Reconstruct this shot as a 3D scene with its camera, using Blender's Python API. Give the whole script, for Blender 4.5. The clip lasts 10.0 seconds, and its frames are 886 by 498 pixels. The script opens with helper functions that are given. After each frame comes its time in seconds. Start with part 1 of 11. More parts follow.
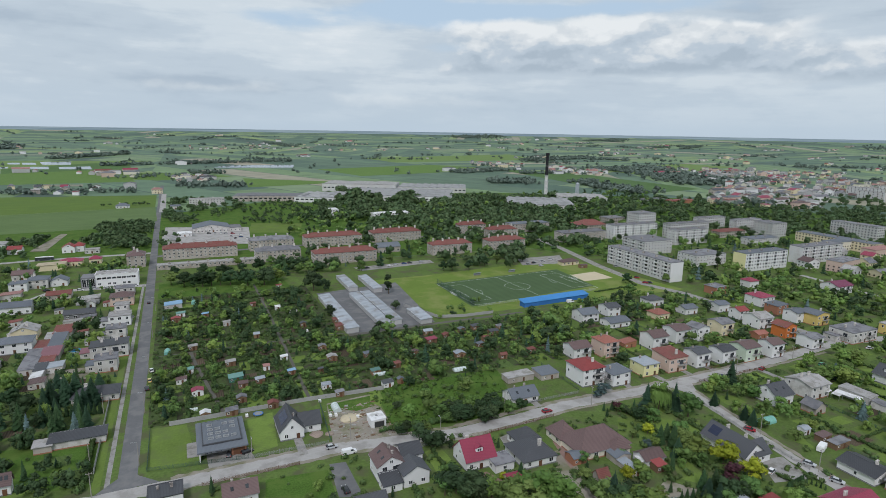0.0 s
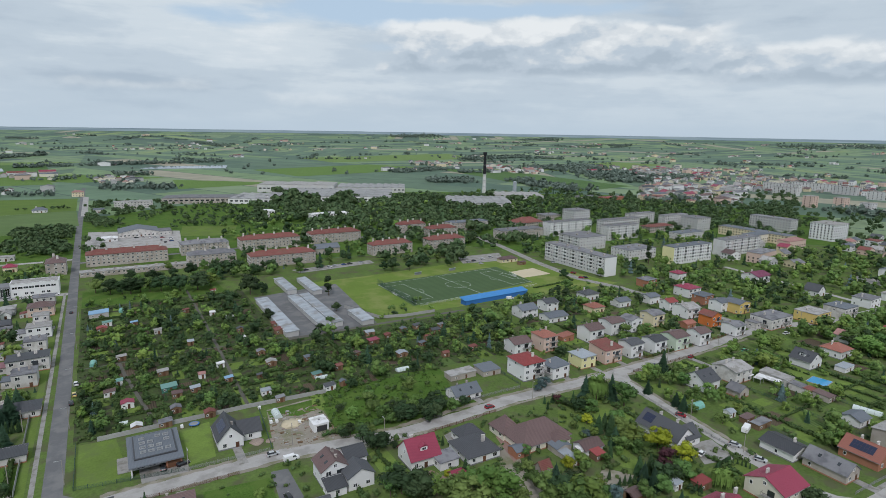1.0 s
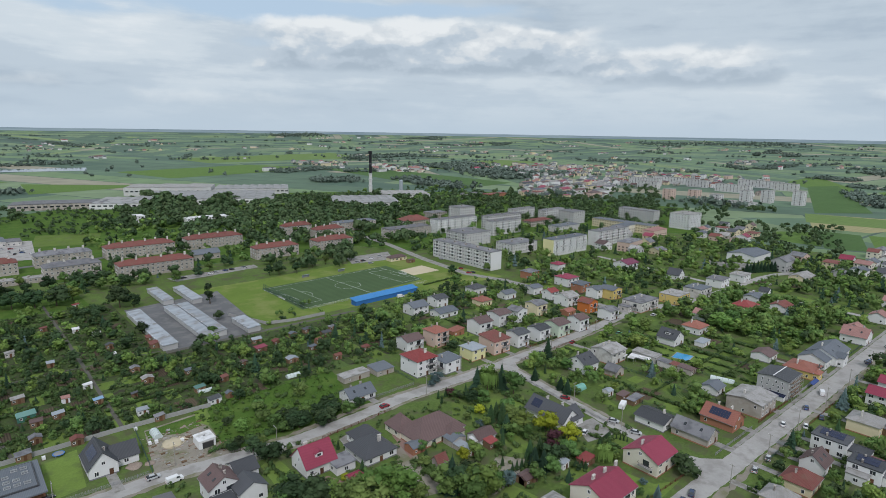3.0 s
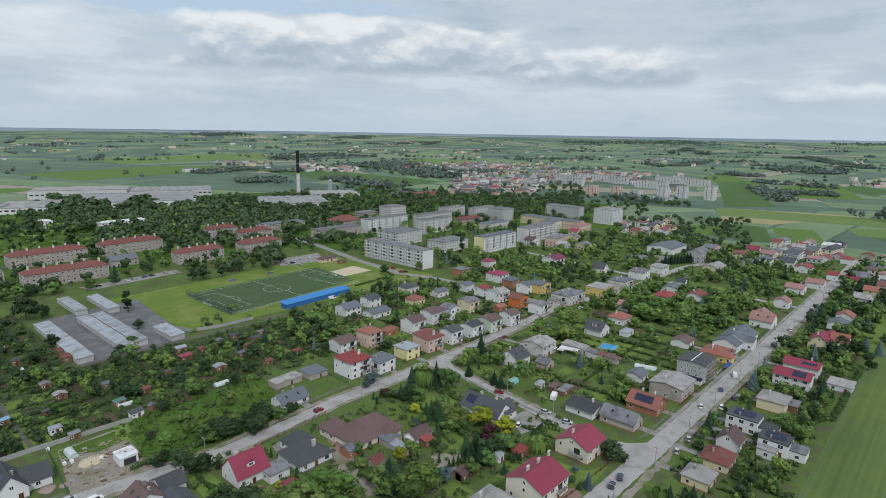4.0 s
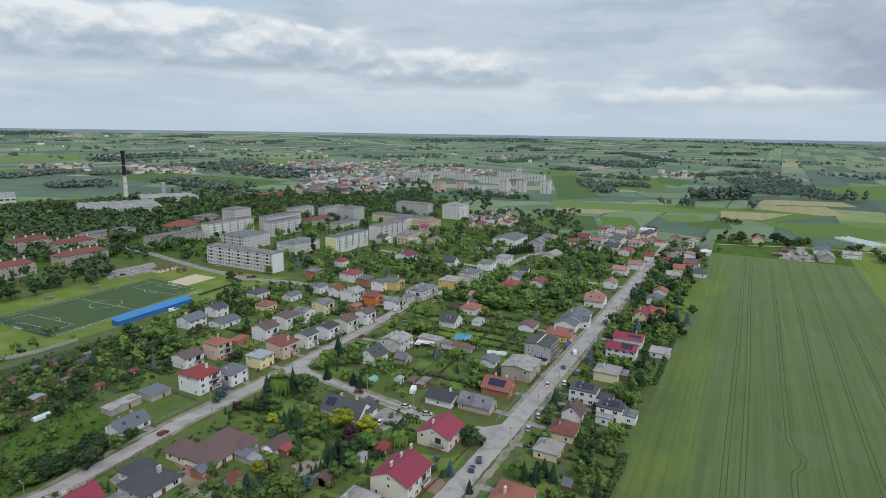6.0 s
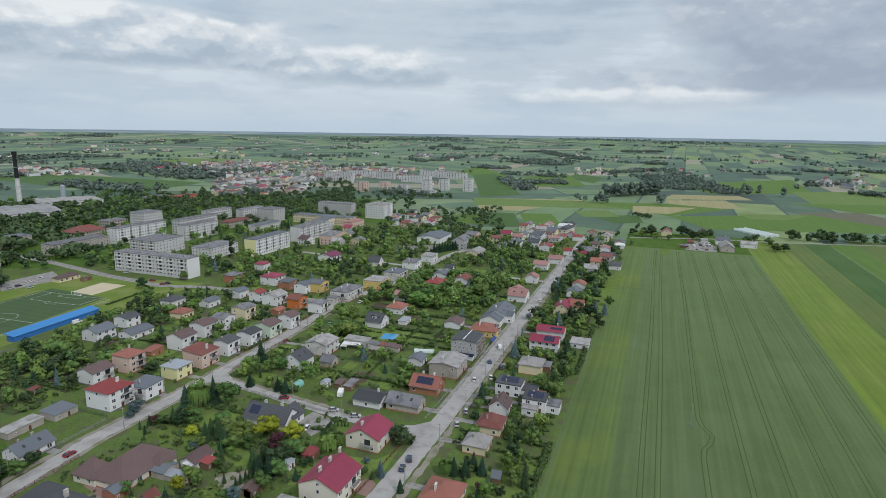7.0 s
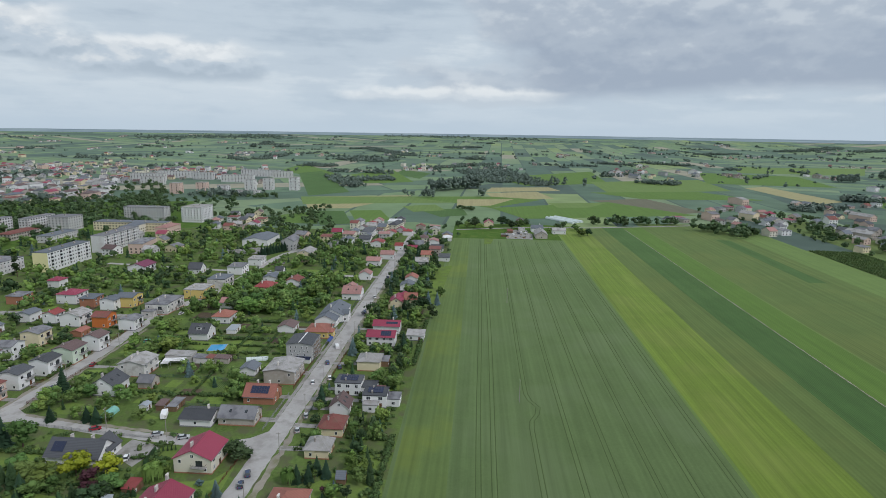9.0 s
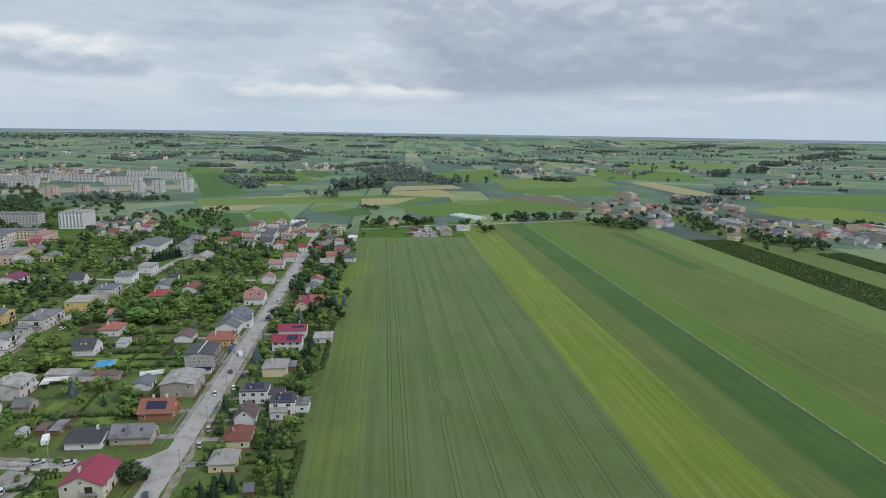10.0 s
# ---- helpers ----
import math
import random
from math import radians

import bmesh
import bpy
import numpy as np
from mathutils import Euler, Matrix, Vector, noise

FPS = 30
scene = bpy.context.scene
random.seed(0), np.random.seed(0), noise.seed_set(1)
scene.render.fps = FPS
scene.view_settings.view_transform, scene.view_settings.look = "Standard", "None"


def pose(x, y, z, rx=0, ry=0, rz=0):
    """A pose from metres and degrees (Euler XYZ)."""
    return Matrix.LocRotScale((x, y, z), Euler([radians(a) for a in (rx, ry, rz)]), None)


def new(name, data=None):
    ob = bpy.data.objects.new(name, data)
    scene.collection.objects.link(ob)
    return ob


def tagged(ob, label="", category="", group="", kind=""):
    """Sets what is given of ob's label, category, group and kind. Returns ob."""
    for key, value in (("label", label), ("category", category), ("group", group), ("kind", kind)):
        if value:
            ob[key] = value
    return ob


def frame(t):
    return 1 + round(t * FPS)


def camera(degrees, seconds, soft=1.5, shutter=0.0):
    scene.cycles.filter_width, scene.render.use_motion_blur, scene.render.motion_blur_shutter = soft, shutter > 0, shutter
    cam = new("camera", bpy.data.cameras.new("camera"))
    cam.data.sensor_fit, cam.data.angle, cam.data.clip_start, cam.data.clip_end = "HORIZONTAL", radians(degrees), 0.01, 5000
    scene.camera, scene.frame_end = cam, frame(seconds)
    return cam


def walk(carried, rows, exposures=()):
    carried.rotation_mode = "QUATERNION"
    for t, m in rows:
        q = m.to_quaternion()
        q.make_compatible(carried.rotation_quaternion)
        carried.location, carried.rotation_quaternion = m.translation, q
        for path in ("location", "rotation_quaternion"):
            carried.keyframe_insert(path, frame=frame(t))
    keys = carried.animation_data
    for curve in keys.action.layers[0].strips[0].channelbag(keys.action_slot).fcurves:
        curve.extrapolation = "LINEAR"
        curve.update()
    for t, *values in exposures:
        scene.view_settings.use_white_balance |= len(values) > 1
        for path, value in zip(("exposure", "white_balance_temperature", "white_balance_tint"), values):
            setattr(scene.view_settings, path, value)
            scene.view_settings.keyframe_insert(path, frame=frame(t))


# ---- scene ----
# The town's streets run along x and y; the camera hovers over the origin and turns to its right.
cam = camera(74.065, 10.0, soft=0.8)
EYE = 110.0
TURNS = [(0.0, -24.2, -11.517, 0.931), (0.5, -27.07, -11.493, 0.932), (1.0, -30.13, -11.479, 0.924), (1.5, -32.924, -11.473, 0.918),
         (2.0, -35.657, -11.453, 0.909), (2.5, -38.248, -11.433, 0.911), (4.0, -47.944, -11.407, 0.895), (4.5, -51.661, -11.397, 0.886),
         (5.0, -55.61, -11.379, 0.879), (5.5, -59.073, -11.362, 0.883), (7.0, -70.013, -11.341, 0.87), (7.5, -74.15, -11.339, 0.876),
         (8.0, -78.38, -11.332, 0.866), (8.5, -82.15, -11.349, 0.858)]
TURNS += [(9.0, -86.627, -11.383, 0.857), (9.5, -91.143, -11.391, 0.867), (10.0, -95.939, -11.374, 0.865)]
walk(cam, [(t, pose(0, 0, EYE, 90 + p, 0, a) @ pose(0, 0, 0, 0, 0, r)) for t, a, p, r in TURNS])

# ---- sky and sun: broken cloud, the sun behind a thin part of it ----
SUN_TURN, SUN_UP = 212.0, 46.0


def build_sky():
    w = bpy.data.worlds.new("sky")
    w.use_nodes = True
    scene.world = w
    n, l = w.node_tree.nodes, w.node_tree.links
    n.clear()
    out, bg = n.new("ShaderNodeOutputWorld"), n.new("ShaderNodeBackground")
    sky = n.new("ShaderNodeTexSky")
    sky.sky_type, sky.sun_disc = "NISHITA", False
    sky.sun_elevation, sky.sun_rotation = radians(SUN_UP), radians(SUN_TURN)
    sky.dust_density = 2.0
    dim = n.new("ShaderNodeVectorMath")
    dim.operation, dim.inputs["Scale"].default_value = "SCALE", 0.075
    l.new(sky.outputs[0], dim.inputs[0])
    co = n.new("ShaderNodeTexCoord")
    sep = n.new("ShaderNodeSeparateXYZ")
    l.new(co.outputs["Generated"], sep.inputs[0])

    def m(op, a, b=None, clamp=False):
        k = n.new("ShaderNodeMath")
        k.operation, k.use_clamp = op, clamp
        for i, v in enumerate((a, b)):
            if v is None:
                continue
            if isinstance(v, (int, float)):
                k.inputs[i].default_value = v
            else:
                l.new(v, k.inputs[i])
        return k.outputs[0]

    az = m("ARCTAN2", sep.outputs[0], sep.outputs[1])
    el = m("ARCSINE", sep.outputs[2])
    up = m("MAXIMUM", el, 0.0)

    def bank(az0, el0, ra, re, amount):
        """A cloud bank round an azimuth and height (degrees), with soft edges."""
        a = m("DIVIDE", m("SUBTRACT", az, radians(az0)), radians(ra))
        b = m("DIVIDE", m("SUBTRACT", el, radians(el0)), radians(re))
        return m("MULTIPLY", m("EXPONENT", m("MULTIPLY", m("ADD", m("MULTIPLY", a, a), m("MULTIPLY", b, b)), -1.0)), amount)

    def ramp(fac, stops):
        r = n.new("ShaderNodeValToRGB")
        r.color_ramp.interpolation = "EASE"
        e = r.color_ramp.elements
        while len(e) < len(stops):
            e.new(0.5)
        for k, (p, c) in zip(e, stops):
            k.position, k.color = p, (*c, 1)
        l.new(fac, r.inputs[0])
        return r.outputs[0]

    def mix(fac, a, b):
        k = n.new("ShaderNodeMix")
        k.data_type = "RGBA"
        if isinstance(fac, (int, float)):
            k.inputs[0].default_value = fac
        else:
            l.new(fac, k.inputs[0])
        for v, i in ((a, 6), (b, 7)):
            if isinstance(v, tuple):
                k.inputs[i].default_value = (*v, 1)
            else:
                l.new(v, k.inputs[i])
        return k.outputs[2]

    def ss(v, lo, hi):
        k = n.new("ShaderNodeMapRange")
        k.interpolation_type = "SMOOTHSTEP"
        k.inputs[1].default_value, k.inputs[2].default_value = lo, hi
        l.new(v, k.inputs[0])
        return k.outputs[0]

    def billow(scale, tall, off, lift=0.0, detail=9, rough=0.5, slant=0.0):
        v = n.new("ShaderNodeCombineXYZ")
        l.new(m("ADD", az, m("MULTIPLY", el, slant)), v.inputs[0])
        l.new(m("MULTIPLY", m("ADD", el, lift), tall), v.inputs[1])
        v.inputs[2].default_value = off
        t = n.new("ShaderNodeTexNoise")
        t.inputs["Scale"].default_value, t.inputs["Detail"].default_value, t.inputs["Roughness"].default_value = scale, detail, rough
        l.new(v.outputs[0], t.inputs["Vector"])
        return t.outputs[0]

    puff, puff_over = billow(13, 1.7, 5.3), billow(13, 1.7, 5.3, 0.011)
    streak, soft_streak = billow(5.0, 5.5, 2.1, 0.0, 8, 0.55, 0.6), billow(3.0, 3.0, 9.4, 0.0, 5, 0.5)
    lit = m("SUBTRACT", puff, puff_over)
    veil_at = m("ADD", m("MULTIPLY", streak, 0.62), m("MULTIPLY", soft_streak, 0.38))
    veil_at = m("ADD", veil_at, m("MULTIPLY", lit, 0.22))
    veil_at = m("SUBTRACT", m("ADD", veil_at, m("SUBTRACT", bank(14, 7.6, 12, 1.2, 0.10), bank(82, 9, 18, 6, 0.09))), m("ADD", bank(-4, 7.6, 10, 1.2, 0.13), bank(3, 3.6, 10, 0.7, 0.10)))
    veil = ramp(veil_at, [(0.28, (0.445, 0.54, 0.645)), (0.46, (0.555, 0.65, 0.745)), (0.58, (0.66, 0.745, 0.82)), (0.74, (0.79, 0.85, 0.90))])
    gap = m("ADD", m("ADD", bank(23, 10.3, 7.5, 1.5, 0.60), bank(37, 10.6, 12, 0.8, 0.42)), m("ADD", bank(10, 9.6, 6, 1.3, 0.34), bank(27, 7.3, 4, 0.5, 0.28)))
    cover = ss(m("SUBTRACT", m("ADD", m("MULTIPLY", streak, 0.6), m("MULTIPLY", puff, 0.4)), gap), 0.06, 0.34)
    sky_blue = mix(0.85, dim.outputs[0], (0.54, 0.70, 0.88))
    clouds = mix(cover, sky_blue, veil)

    def cumulus(under, a0, a1, base, top, fray, strength, stops, slant=0.0, soft=1.0):
        """A heap of cloud with a flat base and a billowing top, between two azimuths (degrees)."""
        a = m("ADD", m("ADD", az, m("MULTIPLY", m("SUBTRACT", puff, 0.5), 0.16)), m("MULTIPLY", el, slant))
        foot = m("ADD", m("ADD", el, m("MULTIPLY", m("SUBTRACT", puff, 0.5), 0.018)), m("MULTIPLY", m("SUBTRACT", soft_streak, 0.5), 0.05))
        head = m("SUBTRACT", m("SUBTRACT", el, m("MULTIPLY", m("SUBTRACT", puff, 0.5), fray)), m("MULTIPLY", m("SUBTRACT", soft_streak, 0.5), 0.05))
        mask = m("MULTIPLY", ss(foot, radians(base - 0.35 * soft), radians(base + 0.35 * soft)), m("SUBTRACT", 1.0, ss(head, radians(top - 0.5 * soft), radians(top + 0.3 * soft))))
        mask = m("MULTIPLY", mask, m("MULTIPLY", ss(a, radians(a0 - 2), radians(a0 + 2)), m("SUBTRACT", 1.0, ss(a, radians(a1 - 2), radians(a1 + 2)))))
        high = m("DIVIDE", m("SUBTRACT", el, radians(base)), radians(top - base))
        shade = m("ADD", m("ADD", m("MULTIPLY", high, 0.72), 0.10), m("ADD", m("MULTIPLY", m("SUBTRACT", puff, 0.5), 0.9), m("MULTIPLY", lit, 1.5)))
        return mix(m("MULTIPLY", mask, strength), under, ramp(shade, stops))

    GREYS = [(0.08, (0.435, 0.525, 0.62)), (0.36, (0.53, 0.62, 0.715)), (0.62, (0.72, 0.775, 0.825)), (0.85, (0.86, 0.90, 0.93))]
    WHITES = [(0.0, (0.60, 0.67, 0.74)), (0.35, (0.72, 0.78, 0.83)), (0.8, (0.88, 0.92, 0.94))]
    DARKS = [(0.15, (0.36, 0.435, 0.545)), (0.60, (0.43, 0.505, 0.605)), (0.95, (0.56, 0.63, 0.71))]
    clouds = cumulus(clouds, -3, 9, 2.7, 4.0, 0.03, 0.5, WHITES)
    clouds = cumulus(clouds, 14, 28, 1.9, 3.1, 0.04, 0.45, WHITES)
    clouds = cumulus(clouds, 54, 69, 4.3, 7.2, 0.05, 0.85, GREYS, 0.0, 1.3)
    clouds = cumulus(clouds, 25, 55, 4.9, 9.5, 0.045, 0.95, GREYS)
    clouds = cumulus(clouds, 99, 150, 3.4, 12.5, 0.10, 0.9, DARKS, 0.9, 2.5)
    clouds = cumulus(clouds, 86, 100, 3.1, 5.6, 0.06, 0.55, DARKS, 0.5, 1.5)
    clouds = cumulus(clouds, 77, 97, 2.85, 3.6, 0.05, 0.85, WHITES)
    clouds = cumulus(clouds, 112, 128, 2.6, 3.4, 0.04, 0.7, WHITES)
    low = ramp(m("MULTIPLY", up, 4.0), [(0.0, (0.9, 0.9, 0.9)), (0.12, (0.5, 0.5, 0.5)), (0.32, (0, 0, 0))])
    seen = mix(low, clouds, (0.525, 0.635, 0.745))
    bg.inputs[1].default_value = 0.93
    l.new(seen, bg.inputs[0])
    l.new(bg.outputs[0], out.inputs[0])


build_sky()
sun = new("sun", bpy.data.lights.new("sun", "SUN"))
sun.data.energy, sun.data.angle, sun.data.color = 1.75, radians(10), (1.0, 0.965, 1.02)
sun.matrix_basis = pose(0, 0, 300, 90 - SUN_UP, 0, 180 - SUN_TURN)
scene.view_settings.exposure = 0.0

# ---- materials ----
MATS = {}


def material(name, colour, rough=0.8, grain=4.0, vary=0.25, patch=0.15, metal=0.0, per_object=0.0, per_island=0.0, bump=0.0, hue=0.0,
             wave=None, spec=0.14, stain=None, stain_size=0.05):
    """A surface with grain at two sizes, random shifts from piece to piece, fine relief, and optional rows (tiles, boards, furrows)."""
    if name in MATS:
        return MATS[name]
    mt = bpy.data.materials.new(name)
    mt.use_nodes = True
    MATS[name] = mt
    n, l = mt.node_tree.nodes, mt.node_tree.links
    p = n["Principled BSDF"]
    p.inputs["Roughness"].default_value, p.inputs["Metallic"].default_value = rough, metal
    p.inputs["Specular IOR Level"].default_value = spec
    geo = n.new("ShaderNodeNewGeometry")

    def noise_at(scale, detail):
        t = n.new("ShaderNodeTexNoise")
        t.inputs["Scale"].default_value, t.inputs["Detail"].default_value = scale, detail
        t.inputs["Roughness"].default_value = 0.6
        l.new(geo.outputs["Position"], t.inputs["Vector"])
        return t.outputs[0]

    def m(op, a, b):
        k = n.new("ShaderNodeMath")
        k.operation = op
        for i, v in enumerate((a, b)):
            if isinstance(v, (int, float)):
                k.inputs[i].default_value = v
            else:
                l.new(v, k.inputs[i])
        return k.outputs[0]

    fine, broad = noise_at(grain, 4), noise_at(grain * 0.07, 3)
    val = m("ADD", m("MULTIPLY", m("SUBTRACT", fine, 0.5), 2 * vary), m("MULTIPLY", m("SUBTRACT", broad, 0.5), 2 * patch))
    rows = None
    if wave:
        size, depth, way = wave
        wv = n.new("ShaderNodeTexWave")
        wv.wave_type, wv.bands_direction = "BANDS", way
        wv.inputs["Scale"].default_value, wv.inputs["Distortion"].default_value = 0.314 / size, 0.6
        tc = n.new("ShaderNodeTexCoord")
        l.new(tc.outputs["Object"], wv.inputs["Vector"])
        rows = wv.outputs["Fac"]
        val = m("ADD", val, m("MULTIPLY", m("SUBTRACT", rows, 0.5), depth))
    if per_object:
        oi = n.new("ShaderNodeObjectInfo")
        val = m("ADD", val, m("MULTIPLY", m("SUBTRACT", oi.outputs["Random"], 0.5), 2 * per_object))
    if per_island:
        val = m("ADD", val, m("MULTIPLY", m("SUBTRACT", geo.outputs["Random Per Island"], 0.5), 2 * per_island))
    hsv = n.new("ShaderNodeHueSaturation")
    hsv.inputs["Color"].default_value = (*colour, 1)
    l.new(m("ADD", val, 1.0), hsv.inputs["Value"])
    if hue:
        if per_island:
            src = geo.outputs["Random Per Island"]
        else:
            oi2 = n.new("ShaderNodeObjectInfo")
            src = oi2.outputs["Random"]
        l.new(m("ADD", m("MULTIPLY", m("SUBTRACT", m("FRACT", m("MULTIPLY", src, 7.31), 0.0), 0.5), 2 * hue), 0.5), hsv.inputs["Hue"])
    col = hsv.outputs[0]
    if stain:
        st = noise_at(stain_size, 5)
        rp = n.new("ShaderNodeValToRGB")
        rp.color_ramp.elements[0].position, rp.color_ramp.elements[1].position = 0.48, 0.62
        l.new(st, rp.inputs[0])
        k = n.new("ShaderNodeMix")
        k.data_type = "RGBA"
        l.new(rp.outputs[0], k.inputs[0])
        l.new(col, k.inputs[6])
        k.inputs[7].default_value = (*stain, 1)
        col = k.outputs[2]
    l.new(col, p.inputs["Base Color"])
    if bump:
        b = n.new("ShaderNodeBump")
        b.inputs["Strength"].default_value, b.inputs["Distance"].default_value = bump, 0.08
        l.new(rows if rows is not None else fine, b.inputs["Height"])
        l.new(b.outputs[0], p.inputs["Normal"])
    return mt


def glass(name="window_glass"):
    if name in MATS:
        return MATS[name]
    mt = material(name, (0.03, 0.035, 0.04), 0.08, 0.5, 0.3, 0.3, per_object=0.5, spec=0.7)
    return mt


# walls
WALL = {
    "white": material("white_render", (0.68, 0.68, 0.67), 0.9, 2.0, 0.05, 0.08, per_object=0.05, bump=0.1),
    "grey": material("grey_render", (0.42, 0.42, 0.41), 0.9, 2.0, 0.08, 0.12, per_object=0.1, bump=0.1),
    "dgrey": material("dark_grey_render", (0.20, 0.20, 0.21), 0.9, 2.0, 0.08, 0.12, bump=0.1),
    "ivory": material("ivory_render", (0.66, 0.62, 0.52), 0.9, 2.0, 0.06, 0.1, per_object=0.05, bump=0.1),
    "cream": material("cream_render", (0.66, 0.58, 0.40), 0.9, 2.0, 0.06, 0.1, per_object=0.05, bump=0.1),
    "yellow": material("yellow_render", (0.62, 0.47, 0.17), 0.9, 2.0, 0.06, 0.1, bump=0.1),
    "lemon": material("pale_yellow_render", (0.70, 0.66, 0.36), 0.9, 2.0, 0.06, 0.1, bump=0.1),
    "orange": material("orange_render", (0.55, 0.17, 0.05), 0.9, 2.0, 0.06, 0.1, bump=0.1),
    "salmon": material("salmon_render", (0.58, 0.44, 0.37), 0.9, 2.0, 0.06, 0.1, bump=0.1),
    "mint": material("pale_green_render", (0.52, 0.60, 0.48), 0.9, 2.0, 0.06, 0.1, bump=0.1),
    "tan": material("weathered_tan_render", (0.40, 0.365, 0.325), 0.95, 2.0, 0.1, 0.15, per_object=0.08, bump=0.1, stain=(0.32, 0.285, 0.245), stain_size=0.25),
    "grimy": material("grimy_pale_render", (0.54, 0.525, 0.50), 0.95, 2.0, 0.1, 0.18, per_object=0.12, bump=0.1, stain=(0.42, 0.40, 0.37), stain_size=0.3),
    "concrete": material("panel_concrete", (0.55, 0.55, 0.54), 0.95, 2.0, 0.07, 0.15, per_object=0.08, bump=0.1, stain=(0.52, 0.50, 0.48), stain_size=0.2),
    "brick": material("brick_wall", (0.34, 0.16, 0.10), 0.9, 3.0, 0.2, 0.1, bump=0.15),
    "wood": material("weathered_boards", (0.20, 0.13, 0.08), 0.85, 3.0, 0.25, 0.15, per_object=0.25, wave=(0.18, 0.25, "X"), bump=0.2),
    "green": material("green_painted_boards", (0.06, 0.17, 0.13), 0.8, 3.0, 0.2, 0.1, wave=(0.18, 0.2, "X")),
    "blue": material("blue_painted_boards", (0.08, 0.18, 0.34), 0.8, 3.0, 0.2, 0.1, wave=(0.18, 0.2, "X")),
}
# roofs
ROOF = {
    "red": material("red_tiles", (0.26, 0.062, 0.060), 0.55, 3.0, 0.15, 0.12, per_object=0.12, wave=(0.33, 0.25, "Y"), bump=0.3),
    "crimson": material("crimson_sheet", (0.265, 0.050, 0.082), 0.45, 2.0, 0.1, 0.1, per_object=0.08, wave=(0.35, 0.2, "X"), bump=0.3),
    "orange": material("orange_tiles", (0.30, 0.125, 0.095), 0.6, 3.0, 0.15, 0.12, per_object=0.1, wave=(0.33, 0.25, "Y"), bump=0.3),
    "salmon": material("faded_pink_tiles", (0.33, 0.185, 0.165), 0.65, 3.0, 0.15, 0.15, per_object=0.1, wave=(0.33, 0.25, "Y"), bump=0.3),
    "brown": material("brown_tiles", (0.135, 0.092, 0.088), 0.55, 3.0, 0.15, 0.12, per_object=0.15, wave=(0.33, 0.25, "Y"), bump=0.3),
    "rust": material("old_red_brown_tiles", (0.20, 0.075, 0.065), 0.7, 3.0, 0.2, 0.2, per_object=0.12, wave=(0.33, 0.25, "Y"), bump=0.3, stain=(0.18, 0.09, 0.07), stain_size=0.3),
    "dark": material("anthracite_sheet", (0.075, 0.078, 0.085), 0.5, 3.0, 0.15, 0.12, per_object=0.2, wave=(0.4, 0.2, "X"), bump=0.3),
    "grey": material("grey_felt", (0.20, 0.20, 0.21), 0.85, 2.0, 0.15, 0.2, per_object=0.15, stain=(0.13, 0.13, 0.14), stain_size=0.25),
    "light": material("grey_corrugated_board", (0.34, 0.33, 0.32), 0.85, 2.0, 0.15, 0.2, per_object=0.1, wave=(0.25, 0.15, "X"), bump=0.3, stain=(0.25, 0.24, 0.22), stain_size=0.3),
    "zinc": material("pale_blue_grey_sheet", (0.34, 0.37, 0.40), 0.55, 2.0, 0.08, 0.12, per_object=0.08, wave=(0.4, 0.12, "X"), bump=0.2, metal=0.2),
    "steel": material("blue_grey_sheet", (0.135, 0.150, 0.170), 0.65, 2.0, 0.1, 0.12, per_object=0.1, wave=(0.4, 0.15, "X"), bump=0.2),
    "garage": material("garage_sheet_roofs", (0.33, 0.36, 0.39), 0.6, 2.0, 0.1, 0.25, per_object=0.1, wave=(6.4, 0.12, "Y"), bump=0.1, stain=(0.24, 0.235, 0.23), stain_size=0.16),
    "bluesheet": material("blue_sheet_roof", (0.05, 0.22, 0.50), 0.45, 2.0, 0.08, 0.1, wave=(0.4, 0.15, "Y"), bump=0.2),
    "white": material("white_sheet_roof", (0.66, 0.66, 0.66), 0.6, 2.0, 0.06, 0.15, per_object=0.1, stain=(0.45, 0.44, 0.42), stain_size=0.3),
    "purple": material("plum_tiles", (0.18, 0.05, 0.09), 0.55, 3.0, 0.15, 0.12, wave=(0.33, 0.25, "Y"), bump=0.3),
    "pinksheet": material("faded_pink_sheet", (0.235, 0.120, 0.135), 0.7, 2.0, 0.12, 0.15, wave=(0.35, 0.15, "X"), bump=0.2),
    "sand": material("sandy_felt", (0.42, 0.36, 0.25), 0.85, 2.0, 0.1, 0.15, stain=(0.34, 0.29, 0.21), stain_size=0.3),
    "paleblue": material("pale_blue_sheet_roof", (0.22, 0.36, 0.50), 0.6, 2.0, 0.1, 0.15),
    "green": material("green_sheet_roof", (0.13, 0.25, 0.22), 0.6, 2.0, 0.15, 0.15, per_object=0.2),
}
FRAME = material("white_window_frame", (0.75, 0.75, 0.74), 0.5, 2, 0.03, 0.03)
GLASS = glass()
TRIM = material("grey_trim", (0.25, 0.25, 0.25), 0.6, 2, 0.1, 0.1)
DOOR = material("brown_door_paint", (0.12, 0.06, 0.035), 0.6, 3, 0.15, 0.1, per_object=0.3)
CHIMW = material("pale_chimney_render", (0.58, 0.55, 0.51), 0.9, 3, 0.12, 0.15, per_object=0.1, stain=(0.35, 0.33, 0.31), stain_size=0.8)
CHIM = material("chimney_render", (0.40, 0.36, 0.33), 0.9, 3, 0.15, 0.2, per_object=0.2, stain=(0.15, 0.14, 0.13), stain_size=0.8)
SOLAR = material("solar_cells", (0.012, 0.018, 0.05), 0.15, 2, 0.2, 0.1, spec=0.6)
